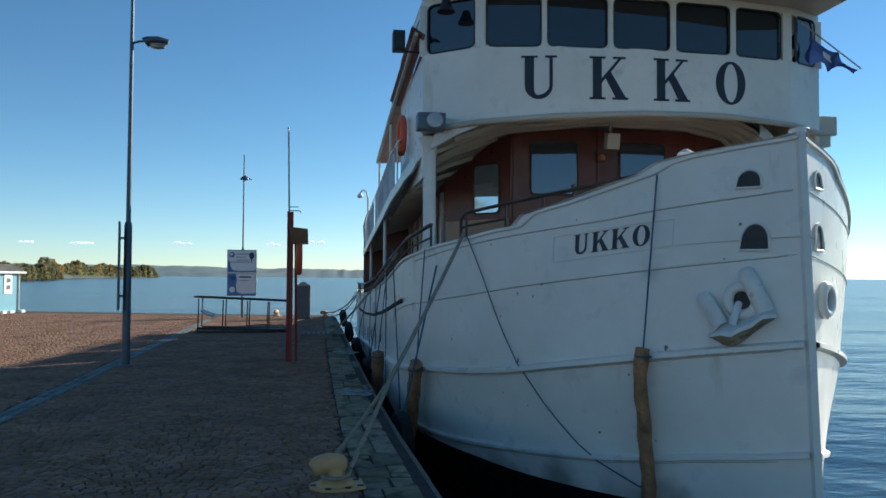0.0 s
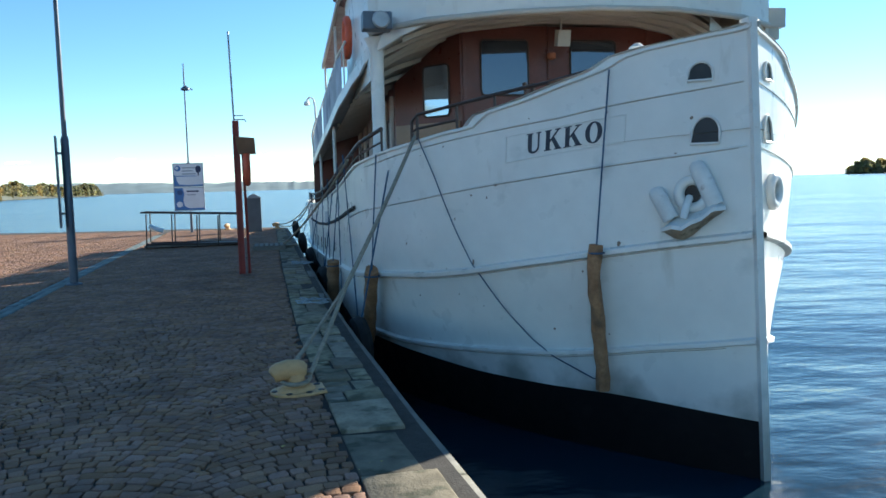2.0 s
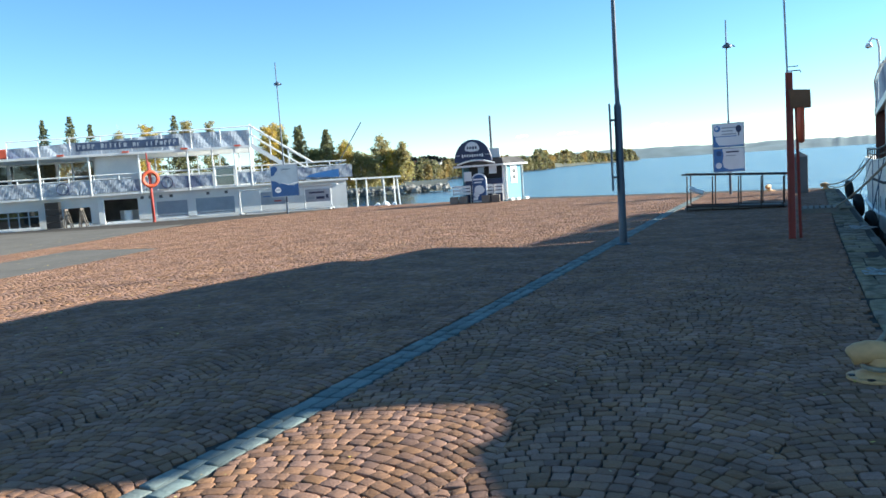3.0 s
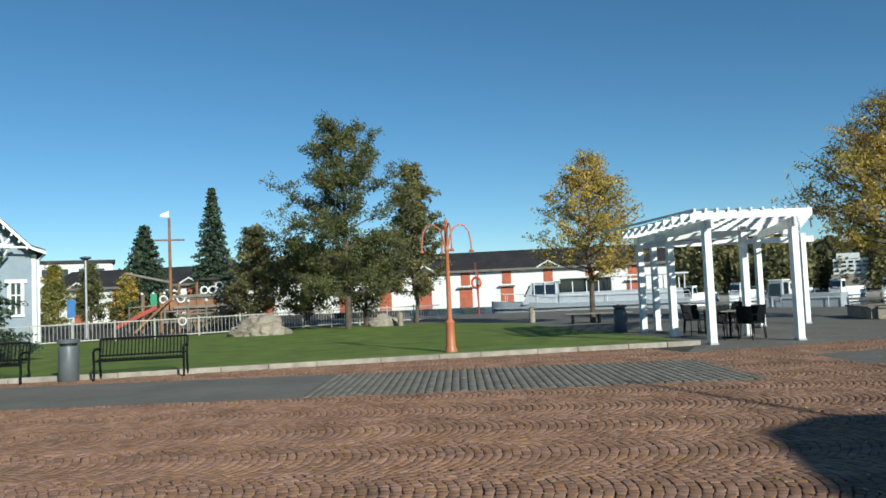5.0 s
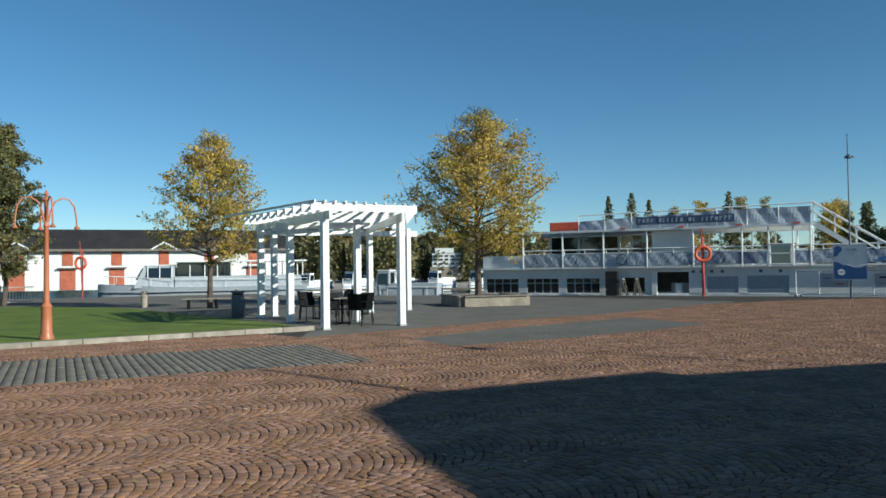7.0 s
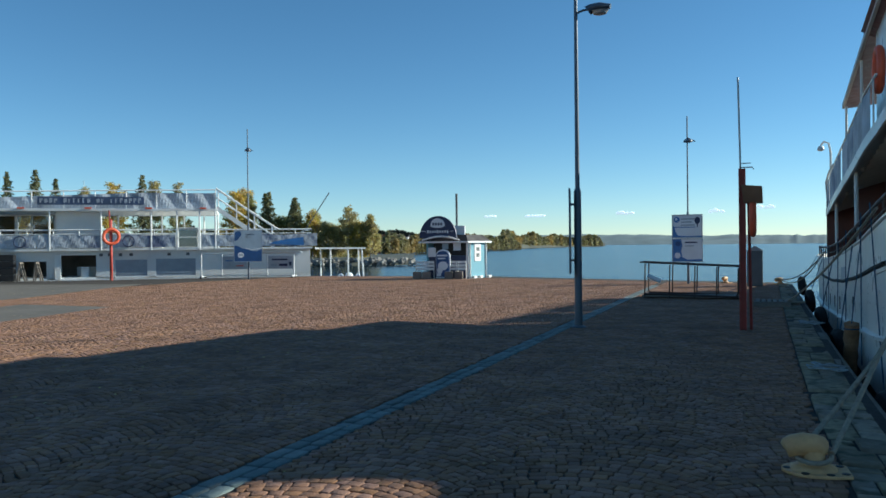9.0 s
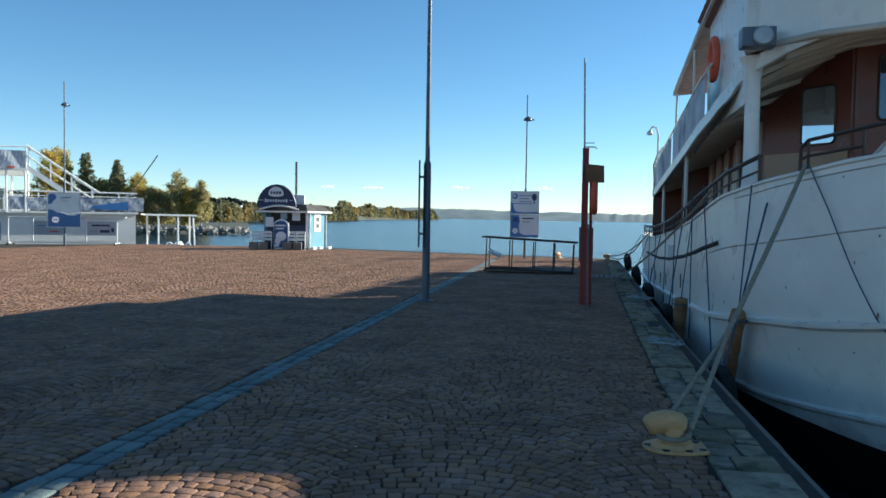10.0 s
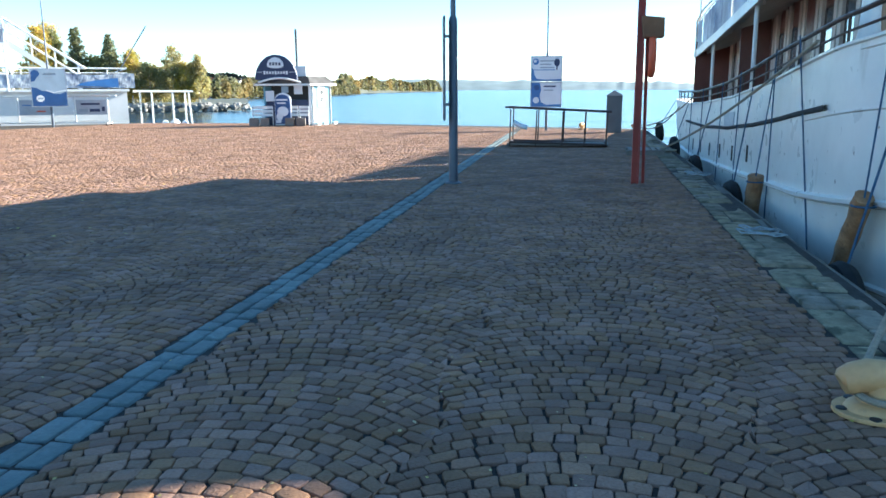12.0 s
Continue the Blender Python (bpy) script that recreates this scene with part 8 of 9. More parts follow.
sign = part("arched_sign", MB().add([kp(u, -0.42, z) for u, z in arch] + [kp(u, -0.36, z) for u, z in arch], [tuple(range(17)), tuple(range(33, 16, -1))] + [(i, 17 + i, 18 + i, i + 1) for i in range(16)] + [(16, 33, 17, 0)]), M["navy"], ki, "dark blue arched sign")
emb = [(0.77 + 0.32 * math.cos(a), 2.24 + (0.3 if math.sin(a) > 0 else 0.1) * math.sin(a)) for a in [2 * math.pi * i / 20 for i in range(20)]]
part("emblem", MB().add([kp(u, -0.45, z) for u, z in emb] + [kp(u, -0.42, z) for u, z in emb], [tuple(range(20)), tuple(range(39, 19, -1))] + [(i, 20 + i, 20 + (i + 1) % 20, (i + 1) % 20) for i in range(20)]), M["sign_white"], sign, "white oval emblem")
for i in range(4):
    part("emblem_bar", MB().bar(kp(0.55 + i * 0.12, -0.46, 2.3), kp(0.63 + i * 0.12, -0.46, 2.3), 0.01, 0.12), M["navy"], sign)
for i in range(9):
    part("letter_bar", MB().bar(kp(0.3 + i * 0.11, -0.44, 1.98), kp(0.37 + i * 0.11, -0.44, 1.98), 0.01, 0.1 if i % 4 else 0.14), M["sign_white"], sign)
for u in (0.04, 1.32):
    part("line_bar", MB().bar(kp(u, -0.44, 2.0), kp(u + 0.2, -0.44, 2.0), 0.01, 0.02), M["sign_white"], sign)
win = part("side_window", MB().bar(kp(KW + 0.012, 0.4, 1.1), kp(KW + 0.012, 0.86, 1.1), 0.03, 0.8), M["white_paint"], ki, "white window board with two small panes")
for z in (0.98, 1.24):
    part("pane", MB().bar(kp(KW + 0.032, 0.52, z), kp(KW + 0.032, 0.74, z), 0.015, 0.17), M["house_glass"], win)
for w in (0.05, KD - 0.05):
    part("corner_board", MB().bar(kp(KW + 0.015, w, 0), kp(KW + 0.015, w, 1.52), 0.03, 0.1), M["white_paint"], ki)
part("valance", MB().tube([kp(0.1 + (KW - 0.2) * k / 10, -0.5, 1.62 + 0.16 * math.sin(math.pi * k / 10)) for k in range(11)], 0.04, 6), M["white_paint"], ki, "curved white awning edge")
for u, z in ((0.1, 1.12), (1.24, 1.38)):
    part("menu_board", MB().bar(kp(u, -0.08, z), kp(u + 0.34, -0.08, z), 0.02, 0.42), M["sign_white"], ki)
part("flue", MB().tube([kp(KW - 0.78, 0.4, 2.24), kp(KW - 0.78, 0.4, 3.6)], 0.052, 10), M["bin_grey"], ki)
part("poster", MB().bar(kp(0.72, -0.05, 1.36), kp(1.0, -0.05, 1.36), 0.02, 0.26), M["sign_pale"], ki)
aboard = thing("standing_sign", "blue and white standing ice cream sign", "sign", kp(0.95, -0.5, 0), group="kiosk signs")
face = [(0.72, 0.03), (1.36, 0.03)] + [(1.04 + 0.32 * math.cos(math.pi * i / 8), 0.98 + 0.26 * math.sin(math.pi * i / 8)) for i in range(9)]
for nm, k, w, mt in (("sign_edge", 1.0, -0.5, "sign_white"), ("sign_face", 0.9, -0.53, "sign_deep")):
    fp = [(1.04 + (u - 1.04) * k, 0.6 + (z - 0.6) * k) for u, z in face]
    n = len(fp)
    part(nm, MB().add([kp(u, w, z) for u, z in fp] + [kp(u, w + 0.03, z) for u, z in fp], [tuple(range(n)), tuple(range(2 * n - 1, n - 1, -1))] + [(i, n + i, n + (i + 1) % n, (i + 1) % n) for i in range(n)]), M[mt], aboard)
for u, z, wd, h in ((0.8, 0.98, 0.46, 0.07), (0.84, 0.86, 0.34, 0.06), (0.78, 0.18, 0.2, 0.12)):
    part("sign_shape", MB().bar(kp(u, -0.545, z), kp(u + wd, -0.545, z), 0.012, h), M["sign_white"], aboard)
for u, z, r, k in ((1.06, 0.55, 0.22, 0.85), (0.92, 0.36, 0.12, 1.1)):
    oval = [(u + r * math.cos(2 * math.pi * i / 18), z + r * k * math.sin(2 * math.pi * i / 18)) for i in range(18)]
    part("sign_oval", MB().add([kp(a, w, b) for w in (-0.552, -0.534) for a, b in oval], [tuple(range(18)), tuple(range(35, 17, -1))] + [(i, 18 + i, 18 + (i + 1) % 18, (i + 1) % 18) for i in range(18)]), M["sign_white"], aboard)
for u in (-0.3, 0.12, 1.12, 1.56):
    tbl = thing("low_chair", "white slatted crate chair beside the kiosk", "chair", kp(u, -0.45, 0), group="kiosk crates")
    part("crate", MB().bar(kp(u, -0.5, 0.16), kp(u + 0.36, -0.5, 0.16), 0.36, 0.32), M["wood_grey"], tbl)
    for z in (0.42, 0.56, 0.70):
        part("slat", MB().bar(kp(u - 0.02, -0.3, z), kp(u + 0.38, -0.3, z), 0.04, 0.11), M["white_paint"], tbl)
    for x in (u, u + 0.36):
        part("upright", MB().tube([kp(x, -0.27, 0.0), kp(x, -0.27, 0.72)], 0.022, 4), M["white_paint"], tbl)
for w in (0.1, 0.55, 1.2):
    solid("footing_block", MB().bar(kp(KW + 0.12, w, 0.055), kp(KW + 0.12, w + 0.22, 0.055), 0.16, 0.11), M["white_paint"], "white concrete block against the kiosk", "block", group="kiosk blocks")

# ---- far shores ----
SHORE_TREES = [
    ((-98.1, 77.7, 12.8), 4, "s"),
    ((-95.1, 79.8, 13.1), 5, "s"),
    ((-95.0, 83.1, 12.1), 4, "s"),
    ((-91.8, 85.2, 12.5), 4, "o"),
    ((-89.0, 88.0, 11.9), 5, "y"),
    ((-86.2, 90.8, 12.8), 5, "s"),
    ((-86.4, 93.5, 12.6), 5, "o"),
    ((-82.4, 94.4, 12.6), 5, "o"),
    ((-74.8, 100.5, 11.3), 5, "y"),
    ((-71.8, 101.5, 10.2), 4, "s"),
    ((-67.6, 103.2, 9.4), 5, "s"),
    ((-64.7, 103.8, 7.6), 6, "o"),
    ((-72.7, 95.5, 10.5), 5, "y"),
    ((-71.8, 97.4, 10.9), 4, "o"),
    ((-68.9, 98.3, 10.1), 4, "s"),
    ((-67.3, 99.4, 7.2), 6, "o"),
    ((-65.2, 99.6, 9.2), 5, "s"),
    ((-62.5, 100.1, 7.5), 6, "y"),
    ((-59.6, 99.7, 5.3), 6, "o"),
    ((-56.5, 100.3, 8.1), 6, "o"),
    ((-54.3, 100.4, 5.2), 5, "y"),
    ((-52.8, 100.1, 6.9), 4, "o"),
]
def wood_band(name, line, hmin, hmax, depth, count, size, material, label, seed, base=-1.2, per=60):
    """A far wood: clumps of foliage with an uneven top along a plan line, over a low bank."""
    rng = np.random.default_rng(seed)
    pts = np.array(line, float)
    seg = np.linalg.norm(np.diff(pts, axis=0), axis=1)
    cum = np.r_[0, np.cumsum(seg)]
    t = rng.uniform(0, cum[-1], count)
    x, y = np.interp(t, cum, pts[:, 0]), np.interp(t, cum, pts[:, 1])
    dep = rng.uniform(0, depth, count)
    d = np.array([x, y]).T
    n = d / np.linalg.norm(d, axis=1, keepdims=True)
    x, y = x + n[:, 0] * dep, y + n[:, 1] * dep
    h = rng.uniform(hmin, hmax, count) * (0.87 + 0.13 * np.sin(t / cum[-1] * 23 + seed)) * np.clip(np.minimum(t, cum[-1] - t) / (cum[-1] * 0.06) + 0.45, 0, 1)
    verts, faces, k = [], [], 0
    for i in range(count):
        conifer = rng.random() < 0.35
        m = per
        zz = rng.uniform(0.05, 1, m) ** 0.8
        wid = h[i] * (0.16 if conifer else 0.26)
        prof = (1.02 - zz) if conifer else np.sqrt(np.clip(1 - (zz * 1.25 - 0.5) ** 2 / 0.6, 0.05, 1))
        a = rng.uniform(0, 2 * math.pi, m)
        r = wid * prof * rng.uniform(0.55, 1.0, m)
        c = np.stack([x[i] + r * np.cos(a), y[i] + r * np.sin(a), base + h[i] * zz], 1)
        u = rng.normal(0, 1, (m, 3))
        u /= np.linalg.norm(u, axis=1, keepdims=True)
        w = np.cross(u, rng.normal(0, 1, (m, 3)))
        w /= np.linalg.norm(w, axis=1, keepdims=True)
        s = size * h[i] * 0.1 * rng.uniform(0.7, 1.4, (m, 1))
        verts.append(np.stack([c - u * s, c + w * s * 0.8, c + u * s, c - w * s * 0.8], 1).reshape(-1, 3))
    v = np.concatenate(verts)
    f = np.arange(len(v)).reshape(-1, 4)
    return tagged(new(name, array_mesh(name, v, f, material)), label, "wood", kind="stuff")


def bank(name, line, width, top, material, label):
    pts = [Vector((*p, 0)) for p in line]
    mb = MB()
    n = [p.normalized() for p in pts]
    mb.sheet(lambda i, k: tuple((pts[i] + n[i] * (0, width * 0.12, width)[k]).xy) + ((WATER_Z - 0.2, top * 0.6 + WATER_Z * 0.4, top)[k],), list(range(len(pts))), [0, 1, 2])
    return solid(name, mb, material, label, "shore", kind="structure", fix=False)


def ridge(name, line, heights, material, label, wob, seed):
    """A far wooded ridge, a long sheet with an uneven crest."""
    g = random.Random(seed)
    mb = MB()
    n = 160
    xs = np.linspace(0, 1, n)
    ln = np.array(line)
    par = np.linspace(0, 1, len(ln))
    pts = [(float(np.interp(u, par, ln[:, 0])), float(np.interp(u, par, ln[:, 1])), float(np.interp(u, np.linspace(0, 1, len(heights)), heights))) for u in xs]
    tops = [h + wob * (noise.noise(Vector((i * 0.13, seed, 0))) + 0.15 * noise.noise(Vector((i * 0.6, seed, 3)))) for i, (_, _, h) in enumerate(pts)]
    mb.sheet(lambda i, k: (pts[i][0] * (1 + 0.05 * k), pts[i][1] * (1 + 0.05 * k), (WATER_Z - 1, max(WATER_Z, tops[i] * 0.75), tops[i], tops[i])[k]), list(range(n)), [0, 1, 2, 3])
    return solid(name, mb, material, label, "hill", kind="structure", fix=False, smooth="all")


# near point with birches and a stone breakwater, left of the kiosk
shore1 = [(-108, 49), (-100, 62), (-91, 76), (-80, 88), (-68, 97), (-67, 90), (-59, 95), (-52, 99), (-47, 102)]
bank("shore_bank", shore1, 60, -0.2, M["shore_dark"], "low stony shore with grass")
rngs = random.Random(4)
rocks = MB()
for i in range(520):
    u = rngs.random()
    p = np.array(shore1, float)
    k = u * (len(p) - 1)
    j = min(int(k), len(p) - 2)
    q = p[j] + (p[j + 1] - p[j]) * (k - j)
    s = rngs.uniform(0.3, 0.9)
    rocks.lathe([(s * 0.4, -s * 0.4), (s * 0.6, 0.0), (s * rngs.uniform(0.3, 0.5), s * 0.32), (0.02, s * rngs.uniform(0.36, 0.5))], rngs.choice((5, 6, 7)), (q[0] + rngs.uniform(-1, 1.2), q[1] + rngs.uniform(-1, 1), WATER_Z + rngs.uniform(0.1, 0.9)), rngs.uniform(0.8, 1.2), rngs.uniform(0.7, 1.1))
tagged(solid("breakwater_rocks", rocks, M["far_rock"], "heap of grey breakwater rocks on the shore", "rocks"), kind="stuff")
for i, (d, w, kind) in enumerate(SHORE_TREES):
    x, y, h = d
    if kind == "s":
        spruce((x, y, -0.3), h, w * 1.15, "ragged olive green conifer on the near shore", 60 + i, needles=3400, size=0.19, group="shore conifers", power=0.75, leaf="leaf_pine")
    else:
        broadleaf((x, y, -0.3), h, w * 0.8, M["leaf_yellow" if kind == "y" else "leaf_birch"], M["birch_bark"], "autumn birch on the near shore", 60 + i, leaves=7500, trunk=0.08, shape="linden" if i % 2 else "oval", size=0.13, limbs=34, twigs=False, group="shore trees", cluster=0.34)
# town shore behind, running to a point
town = [(-180, 240), (-195, 340), (-190, 420), (-170, 520), (-190, 640), (-205, 800), (-190, 960)]
bank("town_shore", town, 260, 4.0, M["shore_dark"], "low wooded town shore")
wood_band("hill_wood", [(-106, 206), (-118, 260), (-128, 330), (-142, 460)], 5, 8.5, 30, 420, 1.0, M["far_wood"], "autumn wood on the shore behind the kiosk", 8, per=70)
wood_band("shore_wood", [(-185, 245), (-198, 345), (-196, 425), (-178, 525)], 6, 9.5, 60, 1100, 1.4, M["far_wood"], "mixed autumn wood along the town shore", 5)
wood_band("point_wood", [(-178, 525), (-196, 645), (-210, 805), (-192, 955)], 9, 14, 90, 1300, 1.3, M["far_wood"], "dark wood on the far point", 6, per=40)
wood_band("hill_conifers", [(-232, 262), (-245, 345), (-243, 425), (-225, 525)], 7, 11, 60, 700, 1.4, M["shore_dark"], "dark conifer wood on the hill behind the town shore", 15, base=2.0)
wood_band("shore_thicket", [(-117, 53), (-109, 67), (-98, 82), (-86, 95), (-74, 105), (-73, 98), (-66, 101), (-60, 104), (-56, 106)], 2.5, 5.0, 12, 300, 0.6, M["leaf_birch"], "dense yellow and green thicket along the near shore", 19, base=-0.4, per=150)
g2 = random.Random(8)
for i in range(16):
    d = 330 + g2.uniform(0, 200)
    a = radians(-27 + g2.uniform(-5, 12))
    x, y = math.sin(a) * d - 40, math.cos(a) * d
    h = thing("far_house", "small far house on the wooded shore", "house", (x, y, 4), group="houses on the far shore")
    part("wall", MB().box((x, y, 1.5), (7, 5, 9), rz=20), M["wall_white"] if i % 3 else M["brick_red"], h)
    part("roof", MB().bar((x - 3.6, y - 1.3, 6.4), (x + 3.6, y + 1.3, 6.4), 6, 0.9), M["roof_black"] if i % 2 else M["brick_red"], h)
# far land: haze comes from the material's colour, not from any mist
ridge("far_ridge", [(-1500, 2100), (-900, 2400), (-500, 2500), (-250, 2520), (40, 2500), (140, 2480)], [26, 34, 36, 30, 26, 14], M["haze_wood"], "wooded ridge across the lake, coloured blue-grey for haze", 7, 2)
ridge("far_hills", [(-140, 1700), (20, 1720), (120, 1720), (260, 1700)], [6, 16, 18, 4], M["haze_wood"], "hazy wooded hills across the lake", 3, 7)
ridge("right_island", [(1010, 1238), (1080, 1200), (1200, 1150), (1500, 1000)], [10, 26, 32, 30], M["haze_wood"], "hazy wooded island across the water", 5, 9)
wood_band("island_trees", [(1012, 1236), (1080, 1200), (1200, 1150), (1400, 1060)], 10, 30, 50, 260, 1.6, M["far_wood"], "dark trees on the far island", 12)

# trees and houses behind the storehouse and park
wood_band("town_trees", [(-200, -140), (-150, -85), (-150, -40), (-160, 10), (-150, 60), (-130, 110)], 6, 12, 30, 300, 1.5, M["far_wood"], "autumn trees behind the storehouse", 15, base=0)
for x, y, h, w, k in ((-53.0, -27.2, 4.8, 2.7, "leaf_olive"), (-55.9, -26.0, 5.0, 3.0, "leaf_green"), (-60.6, -25.3, 4.2, 3.2, "leaf_yellow")):
    broadleaf((x, y, 0.0), h, w, M[k], M["bark"], "small leafy tree behind the playground", int(h * 30), leaves=7000, trunk=0.1, shape="cone", size=0.08, limbs=34, group="park trees", cluster=0.2)
wood_band("marina_trees", [(-104, 24), (-102, 36), (-98, 48), (-94, 58), (-104, 70)], 4.5, 8.5, 12, 60, 0.42, M["leaf_mid"], "dark trees behind the marina", 17, base=-0.5, per=520)
bank("marina_bank", [(-100, 20), (-98, 34), (-94, 46), (-90, 56), (-98, 70)], 40, 0.2, M["far_rock"], "low stony bank behind the marina")
wh = thing("apartment_house", "white apartment house behind the park trees", "building", (-143, -70, 0))
part("wall", MB().box((-143, -72, 5), (8, 16, 10), rz=25), M["wall_white"], wh)
part("roof", MB().box((-143, -72, 10.2), (9, 17, 0.5), rz=25), M["roof_black"], wh)
for i in range(5):
    for j in range(3):
        c = pose(-143, -72, 0, 0, 0, 25) @ Vector((4.05, -6 + 3 * i, 2.2 + 3 * j))
        part("window", MB().box(c, (0.1, 1.3, 1.4), rz=25), M["house_glass"], wh)
cl = thing("harbour_house", "small white stepped harbour house behind the marina", "house", (-99.5, 50.0, 0.0))
part("base", MB().box((-99.5, 50.0, 0.9), (3.2, 4.6, 1.8), rz=-26), M["stone"], cl, "rough grey stone base")
for u, z0, z1, wd in ((0.0, 1.8, 3.7, 4.0), (-0.3, 3.7, 4.4, 2.6)):
    part("wall", MB().box((-99.5 + 0.1 * u, 50.0 + u, (z0 + z1) / 2), (3.0, wd, z1 - z0), rz=-26), M["ferry_grey"], cl)
for i in range(5):
    for z in (2.2, 2.8, 3.3):
        c = pose(-99.5, 50.0, z, 0, 0, -26) @ Vector((1.52, -1.6 + 0.8 * i, 0))
        part("window", MB().box(c, (0.06, 0.5, 0.26), rz=-26), M["house_glass"], cl)
# marina across the basin
mj = thing("marina_jetty", "long grey wooden marina jetty", "jetty", (-64, 26, -1))
part("deck", MB().bar((-78, 14, -0.35), (-58, 44, -0.35), 1.6, 0.15), M["wood_grey"], mj)
for k in range(14):
    p = lerp2((-78, 14), (-58, 44), k / 13)
    part("pile", MB().tube([(*p, -2), (*p, 0.1)], 0.12, 6), M["wood_grey"], mj)
g3 = random.Random(12)
for i in range(9):
    p = lerp2((-93, 18), (-80, 56), i / 8)
    a = g3.uniform(0.2, 0.7)
    cabin_boat((p[0] + 1.2, p[1] - 2.0), (p[0] - 1.6, p[1] + 2.4), 1.7, -1.15, g3.uniform(0.7, 0.95), "small white motor boat in the marina", M["white_paint"], name="motor_boat")
bm_boat = cabin_boat((-44.5, 17.2), (-41.2, 20.8), 1.5, -0.9, 0.85, "small blue open boat at the plaza quay", M["boat_grey"], name="small_boat")

# fallen leaves and a few low clouds
rl = np.random.default_rng(77)
nl = 3600
lx, ly = rl.uniform(-24, 1.4, nl), rl.uniform(-2, 31, nl)
la, ls = rl.uniform(0, 6.28, nl), np.where(lx < -5, rl.uniform(0.012, 0.034, nl), rl.uniform(0.005, 0.014, nl))
cx = np.stack([lx, ly, np.full(nl, 0.008)], 1)
ua = np.stack([np.cos(la), np.sin(la), rl.uniform(-0.2, 0.3, nl)], 1) * ls[:, None]
wa = np.stack([-np.sin(la), np.cos(la), rl.uniform(-0.2, 0.3, nl)], 1) * ls[:, None] * 0.7
lv = np.stack([cx - ua, cx + wa, cx + ua, cx - wa], 1).reshape(-1, 3)
lv[:, 2] = np.maximum(lv[:, 2], 0.006)
tagged(new("fallen_leaves", array_mesh("fallen_leaves", lv, np.arange(nl * 4).reshape(-1, 4), M["leaf_fallen"])), "small fallen yellow leaves on the paving", "leaves", kind="stuff")


def cloud(az, el, wide, tall, seed):
    d = 4300
    a = radians(az)
    base = Vector((math.sin(a) * d, math.cos(a) * d, d * math.tan(radians(el))))
    bm = bmesh.new()
    g = random.Random(seed)
    for i in range(9):
        o = Vector((g.uniform(-1, 1) * wide / 2, 0, g.uniform(0, 1) * tall * 0.4))
        m = Matrix.Translation(base + Matrix.Rotation(-a, 3, "Z") @ o) @ Matrix.Diagonal((wide * 0.16, wide * 0.16, tall * g.uniform(0.25, 0.5), 1))
        bmesh.ops.create_icosphere(bm, subdivisions=3, radius=1.0, matrix=m)
    for v in bm.verts:
        v.co += Vector((noise.noise(v.co * 0.03), noise.noise(v.co * 0.03 + Vector((9, 0, 0))), noise.noise(v.co * 0.03 + Vector((0, 9, 0))))) * tall * 0.3
    me = bpy.data.meshes.new("cloud")
    bm.to_mesh(me)
    bm.free()
    me.polygons.foreach_set("use_smooth", [True] * len(me.polygons))
    me.materials.append(M["cloud"])
    tagged(new("backdrop_cloud", me), "small low white cloud over the far shore", "cloud", kind="structure")


for az, el, w, t in ((-9.6, 2.2, 130, 30), (-3.6, 2.2, 90, 34), (-16.2, 2.1, 110, 24), (-19.5, 2.1, 80, 22), (-0.5, 2.4, 90, 30)):
    cloud(az, el, w * 0.8, t * 0.6, int(az * 10) + 500)

# ---- paving ----
def setts(name, quads, material, rng, height=0.0, gap=0.005, bevel=0.007, jitter=0.0022):
    """Stones as truncated blocks from plan quads (n, 4, 2), joined."""
    q = np.asarray(quads, float)
    n = len(q)
    c = q.mean(1, keepdims=True)
    d = q - c
    r = np.linalg.norm(d, axis=2, keepdims=True)
    outer = c + d * (1 - gap / r)
    inner = c + d * (1 - (gap + bevel) / r) + rng.uniform(-1, 1, (n, 4, 2)) * bevel * 0.25
    top = height + rng.uniform(-jitter, jitter, (n, 1)) + rng.uniform(-1, 1, (n, 4)) * jitter * 0.5
    v = np.zeros((n, 12, 3))
    v[:, :4, :2], v[:, 4:8, :2], v[:, 8:, :2] = outer, outer, inner
    v[:, :4, 2] = height - 0.05
    v[:, 4:8, 2] = top - 0.006
    v[:, 8:, 2] = top
    base = np.arange(n)[:, None, None] * 12
    f = np.array([(0, 1, 5, 4), (1, 2, 6, 5), (2, 3, 7, 6), (3, 0, 4, 7), (4, 5, 9, 8), (5, 6, 10, 9), (6, 7, 11, 10), (7, 4, 8, 11), (8, 9, 10, 11)])
    f = (f[None] + base).reshape(-1, 4)
    return array_mesh(name, v.reshape(-1, 3), f, material)


